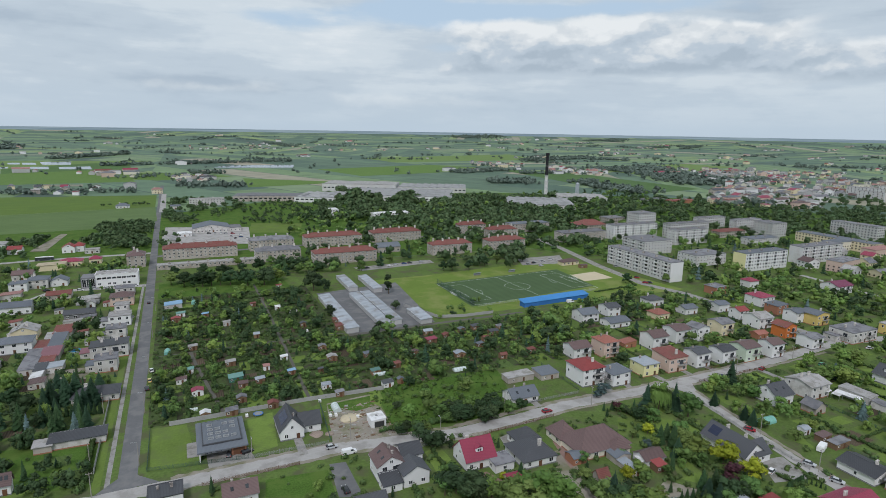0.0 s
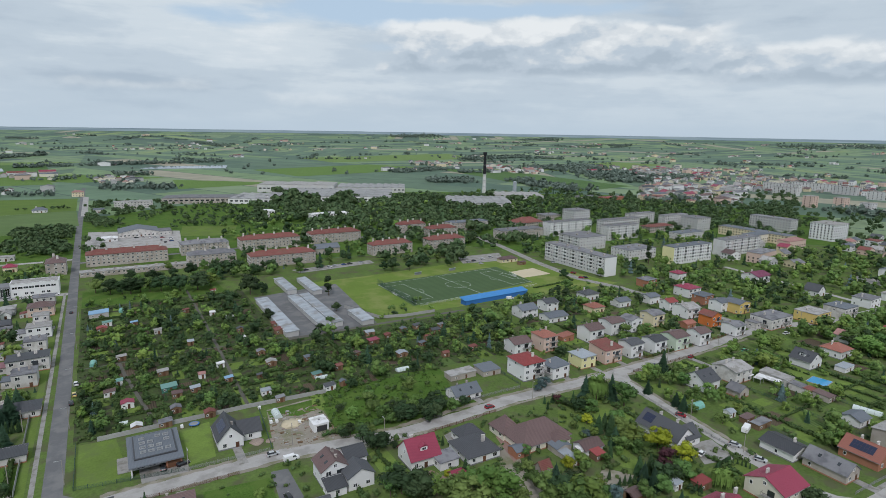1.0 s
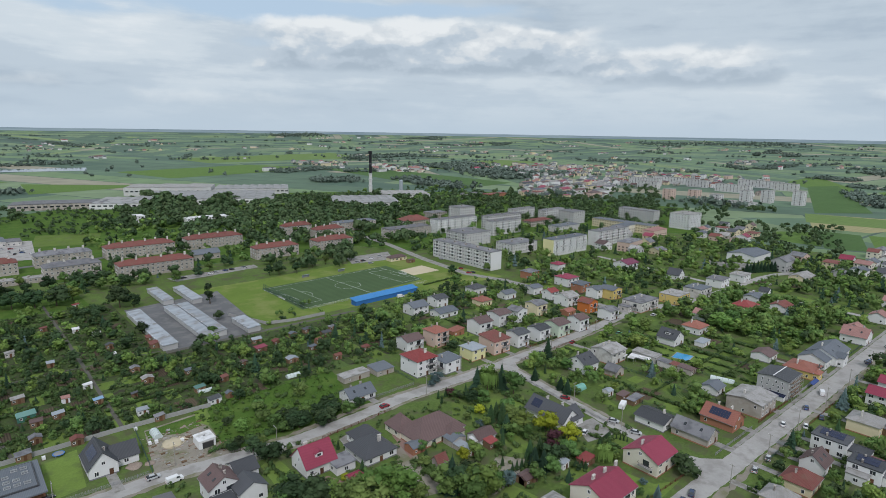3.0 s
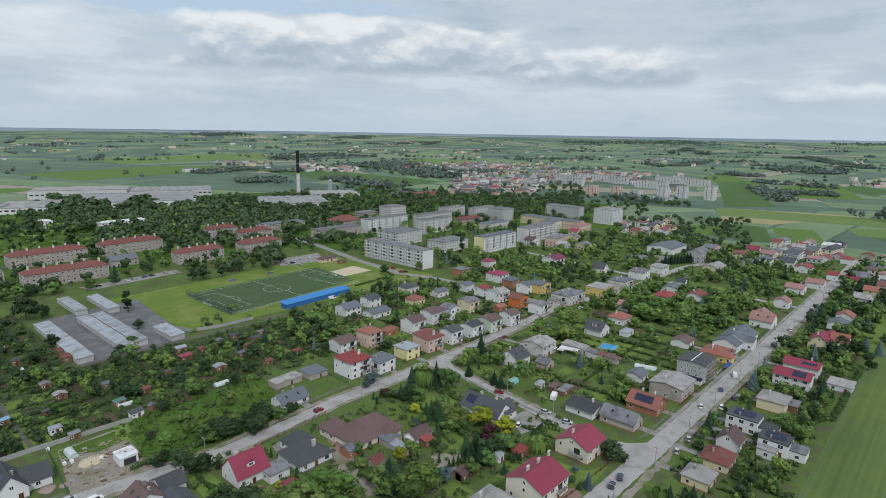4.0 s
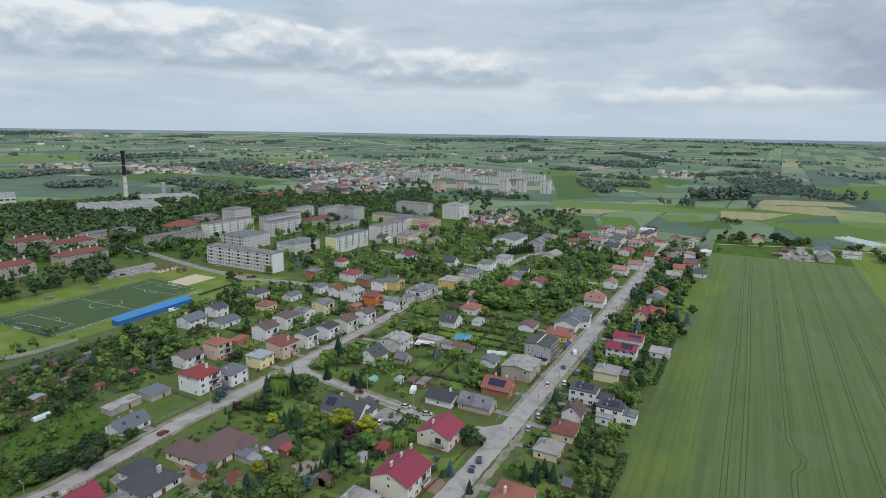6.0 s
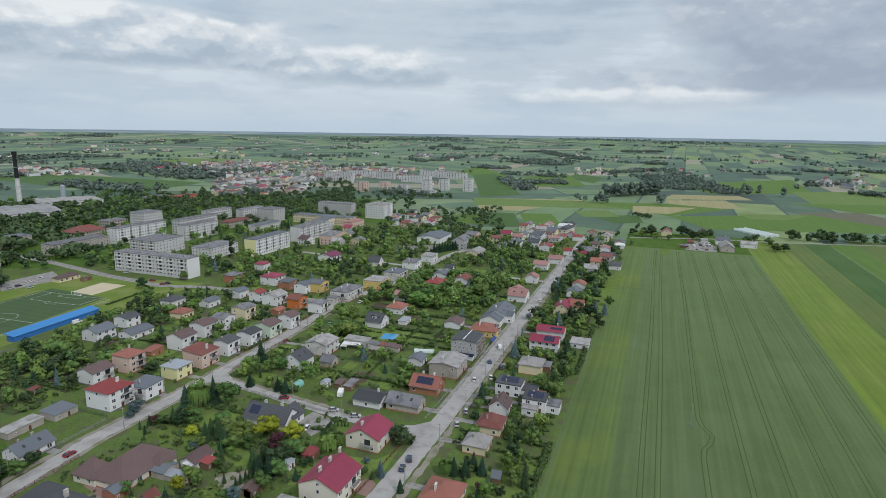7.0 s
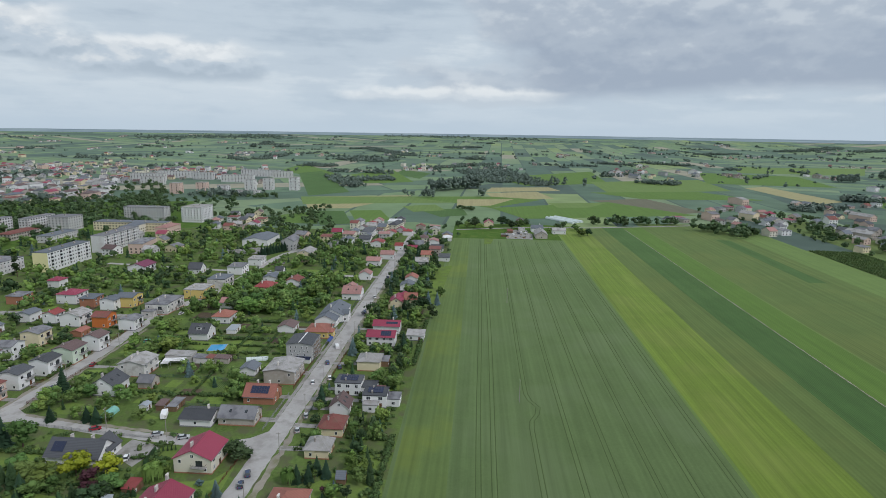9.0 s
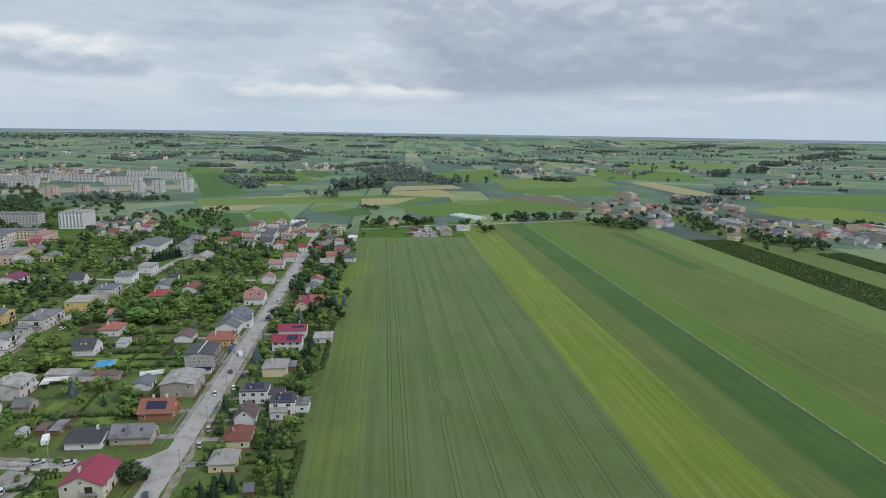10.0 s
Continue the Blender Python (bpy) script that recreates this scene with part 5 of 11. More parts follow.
strip("verge", [(200, 176), (194.6, 140), (189.6, 105), (187.6, 90)], 2.0, DIRT, 0.052, "dry sandy verge of the side street", False, category="verge", rag=0.4)
patch("junction", [(178, 74), (181.5, 90), (186.5, 90), (190, 80), (196, 74.5)], GRAVELROAD, 0.072, "worn flared street junction", category="road")
patch("junction", [(192, 178.5), (194.5, 172), (199.5, 172), (204, 178.8)], GRAVELROAD, 0.074, "worn flared street junction", category="road")
patch("junction", [(-30, 187), (-24.3, 194), (-18.6, 194), (-12, 187.4)], ASPH, 0.072, "worn flared street junction", category="road")
SPORT = material("sports_grass", (0.128, 0.190, 0.036), 0.95, 1.0, 0.15, 0.2, bump=0.2, stain=(0.185, 0.220, 0.065), stain_size=0.05)
PITCH = material("artificial_turf", (0.068, 0.110, 0.048), 0.9, 1.0, 0.12, 0.12, wave=(6.0, 0.07, "X"))
patch("sports_ground", [(123.1, 403.8), (136.8, 306.1), (294.2, 301.5), (326.3, 302.0), (309.7, 406.4), (245.1, 411.8), (170.7, 404.4)], SPORT, 0.02, "mown grass of the sports ground", category="ground")
patch("football_pitch", [(164.7, 379.6), (164.3, 318.7), (271.1, 332.8), (274.9, 385.8)], PITCH, 0.03, "green artificial turf football pitch with white lines", category="pitch")
patch("sand_court", [(274.3, 365.9), (272.7, 346.1), (299.9, 346.8), (299.3, 368.6)], SAND, 0.04, "pale sand volleyball court", category="court")
patch("bare_plot", [(48.4, 220.6), (68.6, 222.5), (66.7, 185.4), (43.2, 187.5)], DIRT, 0.03, "bare sandy building plot", category="ground")
patch("meadow", [(69.9, 220.2), (79.9, 233.3), (129.9, 224.8), (122.3, 198.9), (128.7, 185.1), (66.3, 187.3)], MEADOW, 0.028, "rough overgrown green meadow", category="ground")
patch("lawn", [(-16.2, 224.8), (-3.8, 223.4), (-1.5, 202.0), (-4.3, 193.8), (-15.2, 194.8)], LAWN, 0.03, "mown lawn beside the house", category="ground")
patch("lawn", [(16.6, 219.7), (27.1, 221.4), (25.3, 194.9), (15.2, 193.1)], LAWN, 0.03, "mown lawn beside the house", category="ground")
patch("lawn", [(-62.3, 227.9), (-30.1, 217.8), (-28.5, 192.0), (-55.5, 197.1)], MEADOW, 0.03, "long-grassed orchard lawn", category="ground")
patch("lawn", [(168.5, 171.4), (181.4, 163.5), (156.8, 144.4), (144.8, 156.9)], LAWN, 0.03, "mown lawn among trees", category="ground")
patch("lawn", [(276.9, 162.9), (288.7, 116.2), (262.2, 117.2), (260.9, 153.2)], LAWN, 0.03, "mown lawn behind the houses", category="ground")
patch("lawn", [(198.8, 130.2), (201.4, 117.5), (203.2, 124.3), (209.2, 134.1)], LAWN, 0.03, "mown lawn behind the houses", category="ground")
patch("lawn", [(392.9, 44.7), (464.1, 36.7), (476.8, 20.2), (356.9, 25.4)], LAWN, 0.03, "mown lawn behind the houses", category="ground")
patch("lawn", [(154.2, 57.9), (186.4, 32.0), (160.2, 27.0), (152.0, 53.4)], LAWN, 0.03, "mown lawn behind the houses", category="ground")
patch("driveway", [(175.5, 122.7), (185.6, 121.3), (182.0, 108.4), (168.8, 111.5)], PAVE, 0.05, "pale paved driveway", category="driveway")
patch("yard", [(2.0, 198.6), (15.7, 198.0), (17.0, 189.7), (2.4, 189.2)], PAVE, 0.07, "pale paved forecourt", category="driveway")
patch("driveway", [(39.2, 176.8), (44.6, 176.1), (44.8, 154.9), (37.7, 157.9)], ASPH, 0.05, "grey paved drive beside the houses", category="driveway")
REDPAVE = material("reddish_block_paving", (0.26, 0.17, 0.145), 0.9, 2.0, 0.15, 0.12, bump=0.1)
patch("lawn", [(151.3, 166.3), (158.0, 165.7), (157.5, 157.9), (151.5, 147.8), (144.0, 147.0), (142.2, 155.3)], LAWN, 0.031, "mown lawn among thujas", category="ground")
patch("lawn", [(145.7, 132.1), (152.3, 131.4), (151.7, 123.9), (145.4, 120.8), (142.1, 125.3)], LAWN, 0.032, "small mown lawn among conifers", category="ground")
patch("lawn", [(118.9, 110.0), (128.1, 111.7), (129.5, 102.1), (126.3, 99.7)], LAWN, 0.033, "fenced mown lawn", category="ground")
patch("bare_ground", [(115.3, 115.9), (137.1, 126.5), (142.5, 118.4), (131.6, 112.7), (120.1, 111.1)], DIRT, 0.034, "bare brown ground under trees", category="ground")
patch("lawn", [(149.1, 108.2), (155.8, 103.9), (153.0, 96.9), (142.3, 98.0), (140.3, 101.8)], LAWN, 0.035, "mown lawn behind the house", category="ground")
patch("lawn", [(167.4, 109.2), (181.7, 108.7), (181.8, 102.6), (170.1, 98.6), (164.5, 103.6)], LAWN, 0.036, "mown lawn beside the house", category="ground")
patch("lawn", [(161.7, 94.5), (163.5, 82.4), (171.9, 78.0), (156.0, 76.9), (150.1, 82.9), (153.8, 88.8)], LAWN, 0.037, "mown front lawn with shrubs", category="ground")
patch("yard", [(150.0, 82.0), (153.3, 79.6), (150.5, 76.1), (144.0, 76.1), (144.2, 79.8)], REDPAVE, 0.055, "reddish paved yard by the gate", category="yard")
patch("lawn", [(173.7, 155.0), (180.0, 152.0), (171.1, 144.5), (165.8, 146.6), (168.0, 152.1)], LAWN, 0.038, "mown lawn by the side street", category="ground")
patch("lawn", [(71.4, 171.6), (77.8, 174.7), (78.1, 158.4), (69.9, 153.7)], LAWN, 0.039, "mown lawn with a paved path", category="ground")
patch("yard", [(111.8, 146.9), (115.9, 146.5), (109.3, 132.0), (112.1, 121.5), (102.9, 124.1), (104.1, 134.3)], DIRT, 0.053, "bare sandy yard behind the houses", category="yard")
patch("driveway", [(116.7, 160.4), (120.3, 161.8), (117.5, 145.3), (112.5, 143.7)], REDPAVE, 0.056, "reddish paved drive between two houses", category="driveway")
patch("terrace", [(79.5, 152.6), (85.7, 152.7), (88.2, 146.1), (82.0, 146.2)], REDPAVE, 0.057, "reddish paved terrace behind the house", category="yard")
patch("lawn", [(68.1, 226.4), (72.7, 229.4), (71.1, 216.9), (67.9, 209.6), (65.3, 215.4)], LAWN, 0.058, "rough grass at the plot edge", category="ground")
patch("yard", [(112.3, 154.9), (119.6, 155.1), (109.4, 127.9), (101.4, 131.3)], DIRT, 0.05, "bare sandy yard behind the house", category="yard")
patch("yard", [(100.5, 170.2), (106.5, 172.1), (108.9, 168.0), (99.5, 165.1)], PAVE, 0.05, "pale paved yard between two houses", category="yard")
patch("orchard_ground", [(18.5, 175.7), (38.0, 173.8), (37.1, 158.1), (17.3, 166.4)], MEADOW, 0.026, "rough grass of a young orchard", category="ground")
patch("garage_yard", [(79.1, 383.3), (138.9, 392.7), (130.4, 299.7), (78.4, 294.5)], ASPH, 0.03, "cracked tarmac yard between garage rows", category="yard")
patch("car_park", [(265.5, 432.1), (309.5, 431.3), (295.1, 402.5), (256.2, 407.7)], PAVE, 0.05, "pale car park beside the sports ground", category="car park")
patch("car_park", [(-17.6, 702.2), (66.5, 676.0), (58.5, 577.3), (-18.8, 602.9)], GRAVELROAD, 0.05, "pale supermarket car park", category="car park")
patch("car_park", [(122.5, 448.1), (191.5, 454.1), (190.8, 442.7), (125.7, 434.7)], PAVE, 0.05, "pale car park by the flats", category="car park")
LUSH = crop("lush_yellow_green_crop", (0.072, 0.118, 0.012), 0.12, 1.5, 0.05, "X", (0.062, 0.106, 0.012), 0.3)
GREYGREEN = crop("grey_green_crop", (0.080, 0.122, 0.042), 0.12, 1.5, 0.05, "X", (0.068, 0.108, 0.034), 0.3)
patch("field", [(-490, 1085), (-246, 1063.6), (-35, 1036.5), (-33, 888), (-100, 874), (-200, 853.9), (-490, 815)], LUSH, 0.089, "field of lush yellow-green crop", category="field")
patch("field", [(-490, 814), (-200, 853), (-100, 873), (-33, 887), (-27, 752), (-60, 716), (-170, 706), (-460, 728)], GREYGREEN, 0.092, "field of grey-green crop", category="field")
patch("field", [(-465, 2062), (-126, 1902), (-87, 1360), (-309, 1362)], DEEP, 0.094, "broad dark green field", category="field")
patch("bare_ground", [(-113.1, 689.7), (-107.0, 687.9), (-111.3, 598.1), (-123.4, 601.8)], DIRT, 0.26, "bare brown garden field", category="field")
strip("road", [(-150, 555), (-134.6, 557), (-112.6, 559.8), (-85, 561.3), (-50, 561), (-26, 562)], 6.0, GRAVELROAD, 0.05, "pale street past the bus", category="road")
strip("road", [(-106, 426.5), (-90, 433.4), (-81, 450), (-72, 448.7), (-40, 446.5), (-26, 446)], 6.5, GRAVELROAD, 0.052, "pale lane and forecourt before the school", category="road")
patch("yard", [(-28.0, 1052), (-21.0, 1052), (-19.5, 828), (-27.0, 828)], GRAVELROAD, 0.12, "pale resurfaced stretch of the straight road", category="road")
patch("lawn", [(-58.7, 343.9), (-46.7, 340.2), (-46.8, 328.7), (-57.0, 330.0)], LAWN, 0.041, "small mown lawn behind the houses", category="ground")
patch("lawn", [(-56.8, 322.0), (-46.8, 318.0), (-46.4, 303.1), (-54.0, 304.2)], LAWN, 0.042, "small mown lawn with a round pool", category="ground")
patch("yard", [(-59.6, 298.7), (-42.7, 297.8), (-43.5, 283.9), (-58.2, 283.6)], DIRT, 0.043, "worn grass and bare soil of a back yard", category="yard")
patch("lawn", [(72.7, 704.8), (127.6, 686.7), (112.6, 623.2), (62.7, 640.2)], LAWN, 0.044, "mown meadow beside the supermarket", category="ground")
patch("lawn", [(-18, 446), (64, 446), (66, 406), (-18, 406)], MEADOW, 0.017, "grass under a row of round trees", category="ground")
patch("field", [(-293.1, 1277.8), (-79.0, 1295.6), (-136.5, 1666.5), (-355.5, 1561.7)], FRESH, 0.095, "field of fresh green oats", category="field")
patch("field", [(969.2, 1346.4), (959.9, 871.2), (743.7, 824.6), (834.7, 1486.4)], DEEP, 0.098, "dark green field behind the factory", category="field")
patch("field", [(1875.4, 563.2), (1284.6, 267.0), (1188.2, 287.9), (1568.1, 530.4)], FRESH, 0.101, "field of fresh green oats", category="field")
patch("field", [(1469.9, 455.0), (1552.6, 417.9), (1039.2, 230.0), (968.2, 284.8)], DEEP, 0.104, "dark green field strip", category="field")
patch("field", [(952.3, 288.8), (1007.6, 111.7), (820.0, 182.7), (808.1, 238.9)], STUBBLE, 0.107, "dry straw-coloured field", category="field")
patch("field", [(786.3, 225.5), (792.0, 183.8), (683.9, 150.1), (668.4, 183.6)], DEEP, 0.11, "dark green field strip", category="field")
patch("field", [(736.6, 258.1), (775.9, 226.1), (676.2, 188.7), (676.7, 231.7)], FRESH, 0.113, "field of fresh green oats", category="field")
patch("field", [(797.5, 177.8), (809.0, 135.5), (717.9, 107.4), (692.1, 145.4)], FRESH, 0.116, "field of fresh green oats", category="field")
patch("field", [(1068.7, -12.8), (1114.8, -109.9), (998.3, -127.8), (961.5, -29.9)], STUBBLE, 0.119, "dry straw-coloured field", category="field")
patch("field", [(982.8, -184.0), (1031.2, -285.6), (864.2, -328.6), (837.3, -284.1)], SOIL, 0.122, "bare ploughed soil", category="field")
patch("field", [(1179.0, -25.4), (1210.9, -142.8), (1139.4, -156.7), (1089.0, -13.0)], STUBBLE, 0.125, "dry straw-coloured field", category="field")
patch("field", [(1327.4, -624.1), (1043.8, -625.6), (994.3, -554.0), (1278.4, -561.5)], STUBBLE, 0.128, "dry straw-coloured field", category="field")
patch("field", [(827.5, -552.4), (898.9, -688.0), (791.7, -740.4), (714.8, -670.4), (735.4, -549.4)], YELLOW, 0.131, "bright yellowing barley field", category="field")
patch("field", [(1045.0, -660.1), (1057.0, -982.0), (829.7, -775.1), (875.6, -612.5)], FRESH, 0.134, "field of fresh green oats", category="field")
strip("road", [(659, 24), (686, -55), (694, -131), (721, -231), (731, -264)], 5.0, PAVE, 0.05, "country road behind the fields")
patch("field", [(952.2, 293.0), (1012.0, -12.1), (929.8, -20.0), (855.3, 260.1)], PALE, 0.14, "field of pale green crop", category="field")
patch("field", [(973.7, 108.0), (1012.4, -21.8), (980.4, -106.4), (859.5, -18.4)], FRESH, 0.143, "field of fresh green oats", category="field")
patch("field", [(959.6, 34.3), (978.9, -58.7), (886.3, -19.0), (871.9, 31.3)], STUBBLE, 0.146, "field of dry straw", category="field")
patch("field", [(821.0, 83.9), (846.1, 22.3), (776.7, 13.2), (755.9, 48.9)], DEEP, 0.149, "field of deep green potatoes", category="field")
patch("field", [(859.5, -18.4), (966.7, -209.9), (824.9, -302.1), (756.0, -60.3)], FRESH, 0.152, "field of fresh green oats", category="field")
patch("field", [(932.1, -110.4), (958.4, -208.1), (889.1, -166.8), (874.4, -120.8)], PALE, 0.155, "field of pale green crop", category="field")
patch("field", [(857.5, 111.5), (884.8, 65.2), (821.4, 45.2), (798.1, 89.1)], PALE, 0.158, "field of pale green crop", category="field")
patch("field", [(1444.8, -31.1), (1735.3, -322.2), (1333.3, -287.9), (1234.0, -97.6)], FRESH, 0.161, "field of fresh green oats", category="field")
patch("field", [(1362.1, -253.7), (1492.7, -540.7), (1207.0, -505.6), (1121.3, -242.8)], PALE, 0.164, "field of pale green crop", category="field")
patch("field", [(1119.7, -209.1), (1177.5, -428.1), (1038.8, -490.5), (1021.7, -283.0)], FRESH, 0.167, "field of fresh green oats", category="field")
patch("field", [(1666.7, 213.6), (1544.1, 126.6), (1361.9, 137.3), (1494.5, 219.4)], DEEP, 0.17, "field of deep green potatoes", category="field")
patch("field", [(1447.2, 318.2), (1662.8, 243.7), (1272.1, 140.2), (1212.5, 234.3)], FRESH, 0.173, "field of fresh green oats", category="field")
patch("field", [(2129.5, -885.6), (2163.3, -1352.5), (1781.9, -1116.3), (1792.0, -765.0)], PALE, 0.176, "field of pale green crop", category="field")
patch("field", [(1776.3, -642.0), (1677.5, -873.7), (1339.0, -784.7), (1383.7, -521.5)], FRESH, 0.179, "field of fresh green oats", category="field")
patch("field", [(114.5, 1128.7), (246.6, 1164.7), (301.7, 1203.0), (124.3, 1330.5)], FRESH, 0.182, "field of fresh green oats", category="field")
patch("field", [(335.4, 1579.0), (720.8, 1718.3), (868.4, 1480.2), (388.5, 1334.6)], FRESH, 0.185, "field of fresh green oats", category="field")
patch("field", [(-388.8, 1713.3), (-239.4, 1919.7), (-25.0, 2038.1), (-472.3, 2093.1)], PALE, 0.188, "field of pale green crop", category="field")
patch("field", [(-237.6, 1472.6), (-56.7, 1534.5), (118.5, 1394.1), (-39.5, 1312.3)], FRESH, 0.191, "field of fresh green oats", category="field")
patch("field", [(1131.7, 1431.4), (1678.5, 1638.0), (1727.6, 1434.9), (1111.2, 1175.3)], PALE, 0.194, "field of pale green crop", category="field")
patch("field", [(627.2, 2151.5), (1412.5, 2412.6), (1298.3, 1956.0), (655.2, 1851.7)], PALE, 0.197, "field of pale green crop", category="field")
POND = material("pond_water", (0.10, 0.12, 0.13), 0.06, 0.02, 0.1, 0.1, spec=0.6)
patch("pond", [(-415, 1907), (-387, 1902), (-403, 1983), (-432, 1987)], POND, 0.21, "still pale fish pond reflecting the cloud", category="water")
patch("pond", [(-378, 1889), (-346, 1884), (-366, 1978), (-399, 1983)], POND, 0.213, "still pale fish pond reflecting the cloud", category="water")
patch("pond", [(-333, 1882), (-266, 1871), (-288, 2039), (-363, 2020)], POND, 0.216, "still pale fish pond reflecting the cloud", category="water")
patch("pond", [(-393, 1734), (-379, 1742), (-391, 1797), (-408, 1800)], POND, 0.219, "still pale fish pond reflecting the cloud", category="water")
patch("pond", [(-345, 1705), (-287, 1694), (-305, 1794), (-362, 1792)], POND, 0.222, "still pale fish pond reflecting the cloud", category="water")
patch("pond", [(-265, 1690), (-195, 1677), (-211, 1789), (-280, 1778)], POND, 0.225, "still pale fish pond reflecting the cloud", category="water")
patch("pond", [(82, 1692), (290, 1656), (312, 1781), (123, 1784)], POND, 0.24, "still pale fish pond reflecting the cloud", category="water")
patch("pond", [(497, -409), (489, -418), (499, -431), (507, -424)], POND, 0.25, "small pond in the meadow by the village", category="water")
patch("track", [(-235, 1231), (-158, 1221), (-163, 1256), (-242, 1264)], DIRT, 0.243, "pale bare strip beside the fields", category="track")
rect("driveway", 31.1, 185.7, 34.1, 197.5, PAVE, 0.0920, "pale paved driveway to the street", category="driveway")
rect("driveway", 11.1, 172.0, 14.1, 179.3, PAVE, 0.0934, "pale paved driveway to the street", category="driveway")
rect("driveway", 55.8, 169.0, 58.8, 179.3, PAVE, 0.0948, "pale paved driveway to the street", category="driveway")
rect("driveway", 86.3, 165.2, 89.3, 179.3, PAVE, 0.0962, "pale paved driveway to the street", category="driveway")
rect("driveway", 126.0, 185.7, 129.0, 190.1, PAVE, 0.1004, "pale paved driveway to the street", category="driveway")
rect("driveway", 163.1, 185.7, 166.1, 193.8, PAVE, 0.1018, "pale paved driveway to the street", category="driveway")
rect("driveway", 202.7, 74.7, 205.7, 81.7, PAVE, 0.1060, "pale paved driveway to the street", category="driveway")
rect("driveway", 202.3, 74.7, 205.3, 97.5, PAVE, 0.1074, "pale paved driveway to the street", category="driveway")
rect("driveway", 222.3, 74.7, 225.3, 80.6, PAVE, 0.1088, "pale paved driveway to the street", category="driveway")
rect("driveway", 152.7, 59.1, 155.7, 67.3, PAVE, 0.1116, "pale paved driveway to the street", category="driveway")
rect("driveway", 223.8, 158.5, 226.8, 179.3, PAVE, 0.1130, "pale paved driveway to the street", category="driveway")
rect("driveway", 245.2, 158.6, 248.2, 179.3, PAVE, 0.1144, "pale paved driveway to the street", category="driveway")
rect("driveway", 247.7, 74.7, 250.7, 98.6, PAVE, 0.1158, "pale paved driveway to the street", category="driveway")
rect("driveway", 173.6, 185.7, 176.6, 188.8, PAVE, 0.1172, "pale paved driveway to the street", category="driveway")
rect("driveway", 192.9, 185.7, 195.9, 192.0, PAVE, 0.1186, "pale paved driveway to the street", category="driveway")
rect("driveway", 209.5, 185.7, 212.5, 191.0, PAVE, 0.1200, "pale paved driveway to the street", category="driveway")
rect("driveway", 223.8, 185.7, 226.8, 190.4, PAVE, 0.1214, "pale paved driveway to the street", category="driveway")
rect("driveway", 238.8, 185.7, 241.8, 188.5, PAVE, 0.1228, "pale paved driveway to the street", category="driveway")
rect("driveway", 303.0, 185.7, 306.0, 202.8, PAVE, 0.1242, "pale paved driveway to the street", category="driveway")
rect("driveway", 303.6, 74.7, 306.6, 78.4, PAVE, 0.1256, "pale paved driveway to the street", category="driveway")
rect("driveway", 272.4, 74.7, 275.4, 77.7, PAVE, 0.1270, "pale paved driveway to the street", category="driveway")
rect("driveway", 306.4, 74.7, 309.4, 99.0, PAVE, 0.1284, "pale paved driveway to the street", category="driveway")
rect("driveway", 246.8, 74.7, 249.8, 78.1, PAVE, 0.1298, "pale paved driveway to the street", category="driveway")
rect("driveway", 310.0, 55.9, 313.0, 67.3, PAVE, 0.1312, "pale paved driveway to the street", category="driveway")
rect("driveway", 290.8, 55.6, 293.8, 67.3, PAVE, 0.1326, "pale paved driveway to the street", category="driveway")
rect("driveway", 259.9, 54.0, 262.9, 67.3, PAVE, 0.1340, "pale paved driveway to the street", category="driveway")
rect("driveway", 231.8, 58.2, 234.8, 67.3, PAVE, 0.1354, "pale paved driveway to the street", category="driveway")
rect("driveway", 221.8, 43.6, 224.8, 67.3, PAVE, 0.1368, "pale paved driveway to the street", category="driveway")
rect("driveway", 213.6, 55.8, 216.6, 67.3, PAVE, 0.1382, "pale paved driveway to the street", category="driveway")
rect("driveway", 199.2, 56.0, 202.2, 67.3, PAVE, 0.1396, "pale paved driveway to the street", category="driveway")
rect("driveway", 182.9, 56.6, 185.9, 67.3, PAVE, 0.1410, "pale paved driveway to the street", category="driveway")

# houses beside the near road
modern_house(7.4, 204.4)
house(30.8, 203.7, 8.4, 12.4, 3.8, 4.6, "g", "y", "dark", "white", sol='w', wings=((7.2, 1.0, 7.6, 8.0, 3.0, 3.2, 'g', 'x', 'dark'),), sides="sw")
house(-10.1, 176.3, 9.5, 7.3, 3.4, 0.0, "f", "x", "dark", "white", chim=2, sides="se")
house(10.3, 168.5, 9.6, 7.2, 3.6, 2.6, "g", "x", "brown", "white", chim=1, sides="sw")
house(55.3, 164.6, 8.8, 8.8, 5.6, 2.8, "g", "y", "brown", "white", chim=2, balc='s', wings=((8.5, 3.0, 7.0, 8.0, 5.2, 2.2, 'g', 'x', 'dark'), (6.5, -6.5, 8.5, 7.0, 4.4, 2.4, 'g', 'y', 'dark'), (-1.5, -8.0, 6.0, 5.0, 2.8, 1.4, 'm', 'y', 'dark')), sides="sw")
house(44.9, 148.7, 8.6, 7.0, 3.0, 2.2, "g", "x", "dark", "tan", chim=0, sides="sw")
house(84.8, 160.1, 10.8, 10.3, 3.8, 5.0, "g", "x", "crimson", "white", chim=1, dorm='s', wings=((6.5, -6.5, 7.0, 6.0, 3.2, 0.4, 'm', 'y', 'grey'),), sides="sw")
house(103.9, 155.1, 12.7, 12.7, 3.0, 4.0, "h", "y", "dark", "white", chim=1, wings=((3.0, 9.0, 9.0, 8.0, 3.0, 3.0, 'h', 'x', 'dark'),), sides="sw")
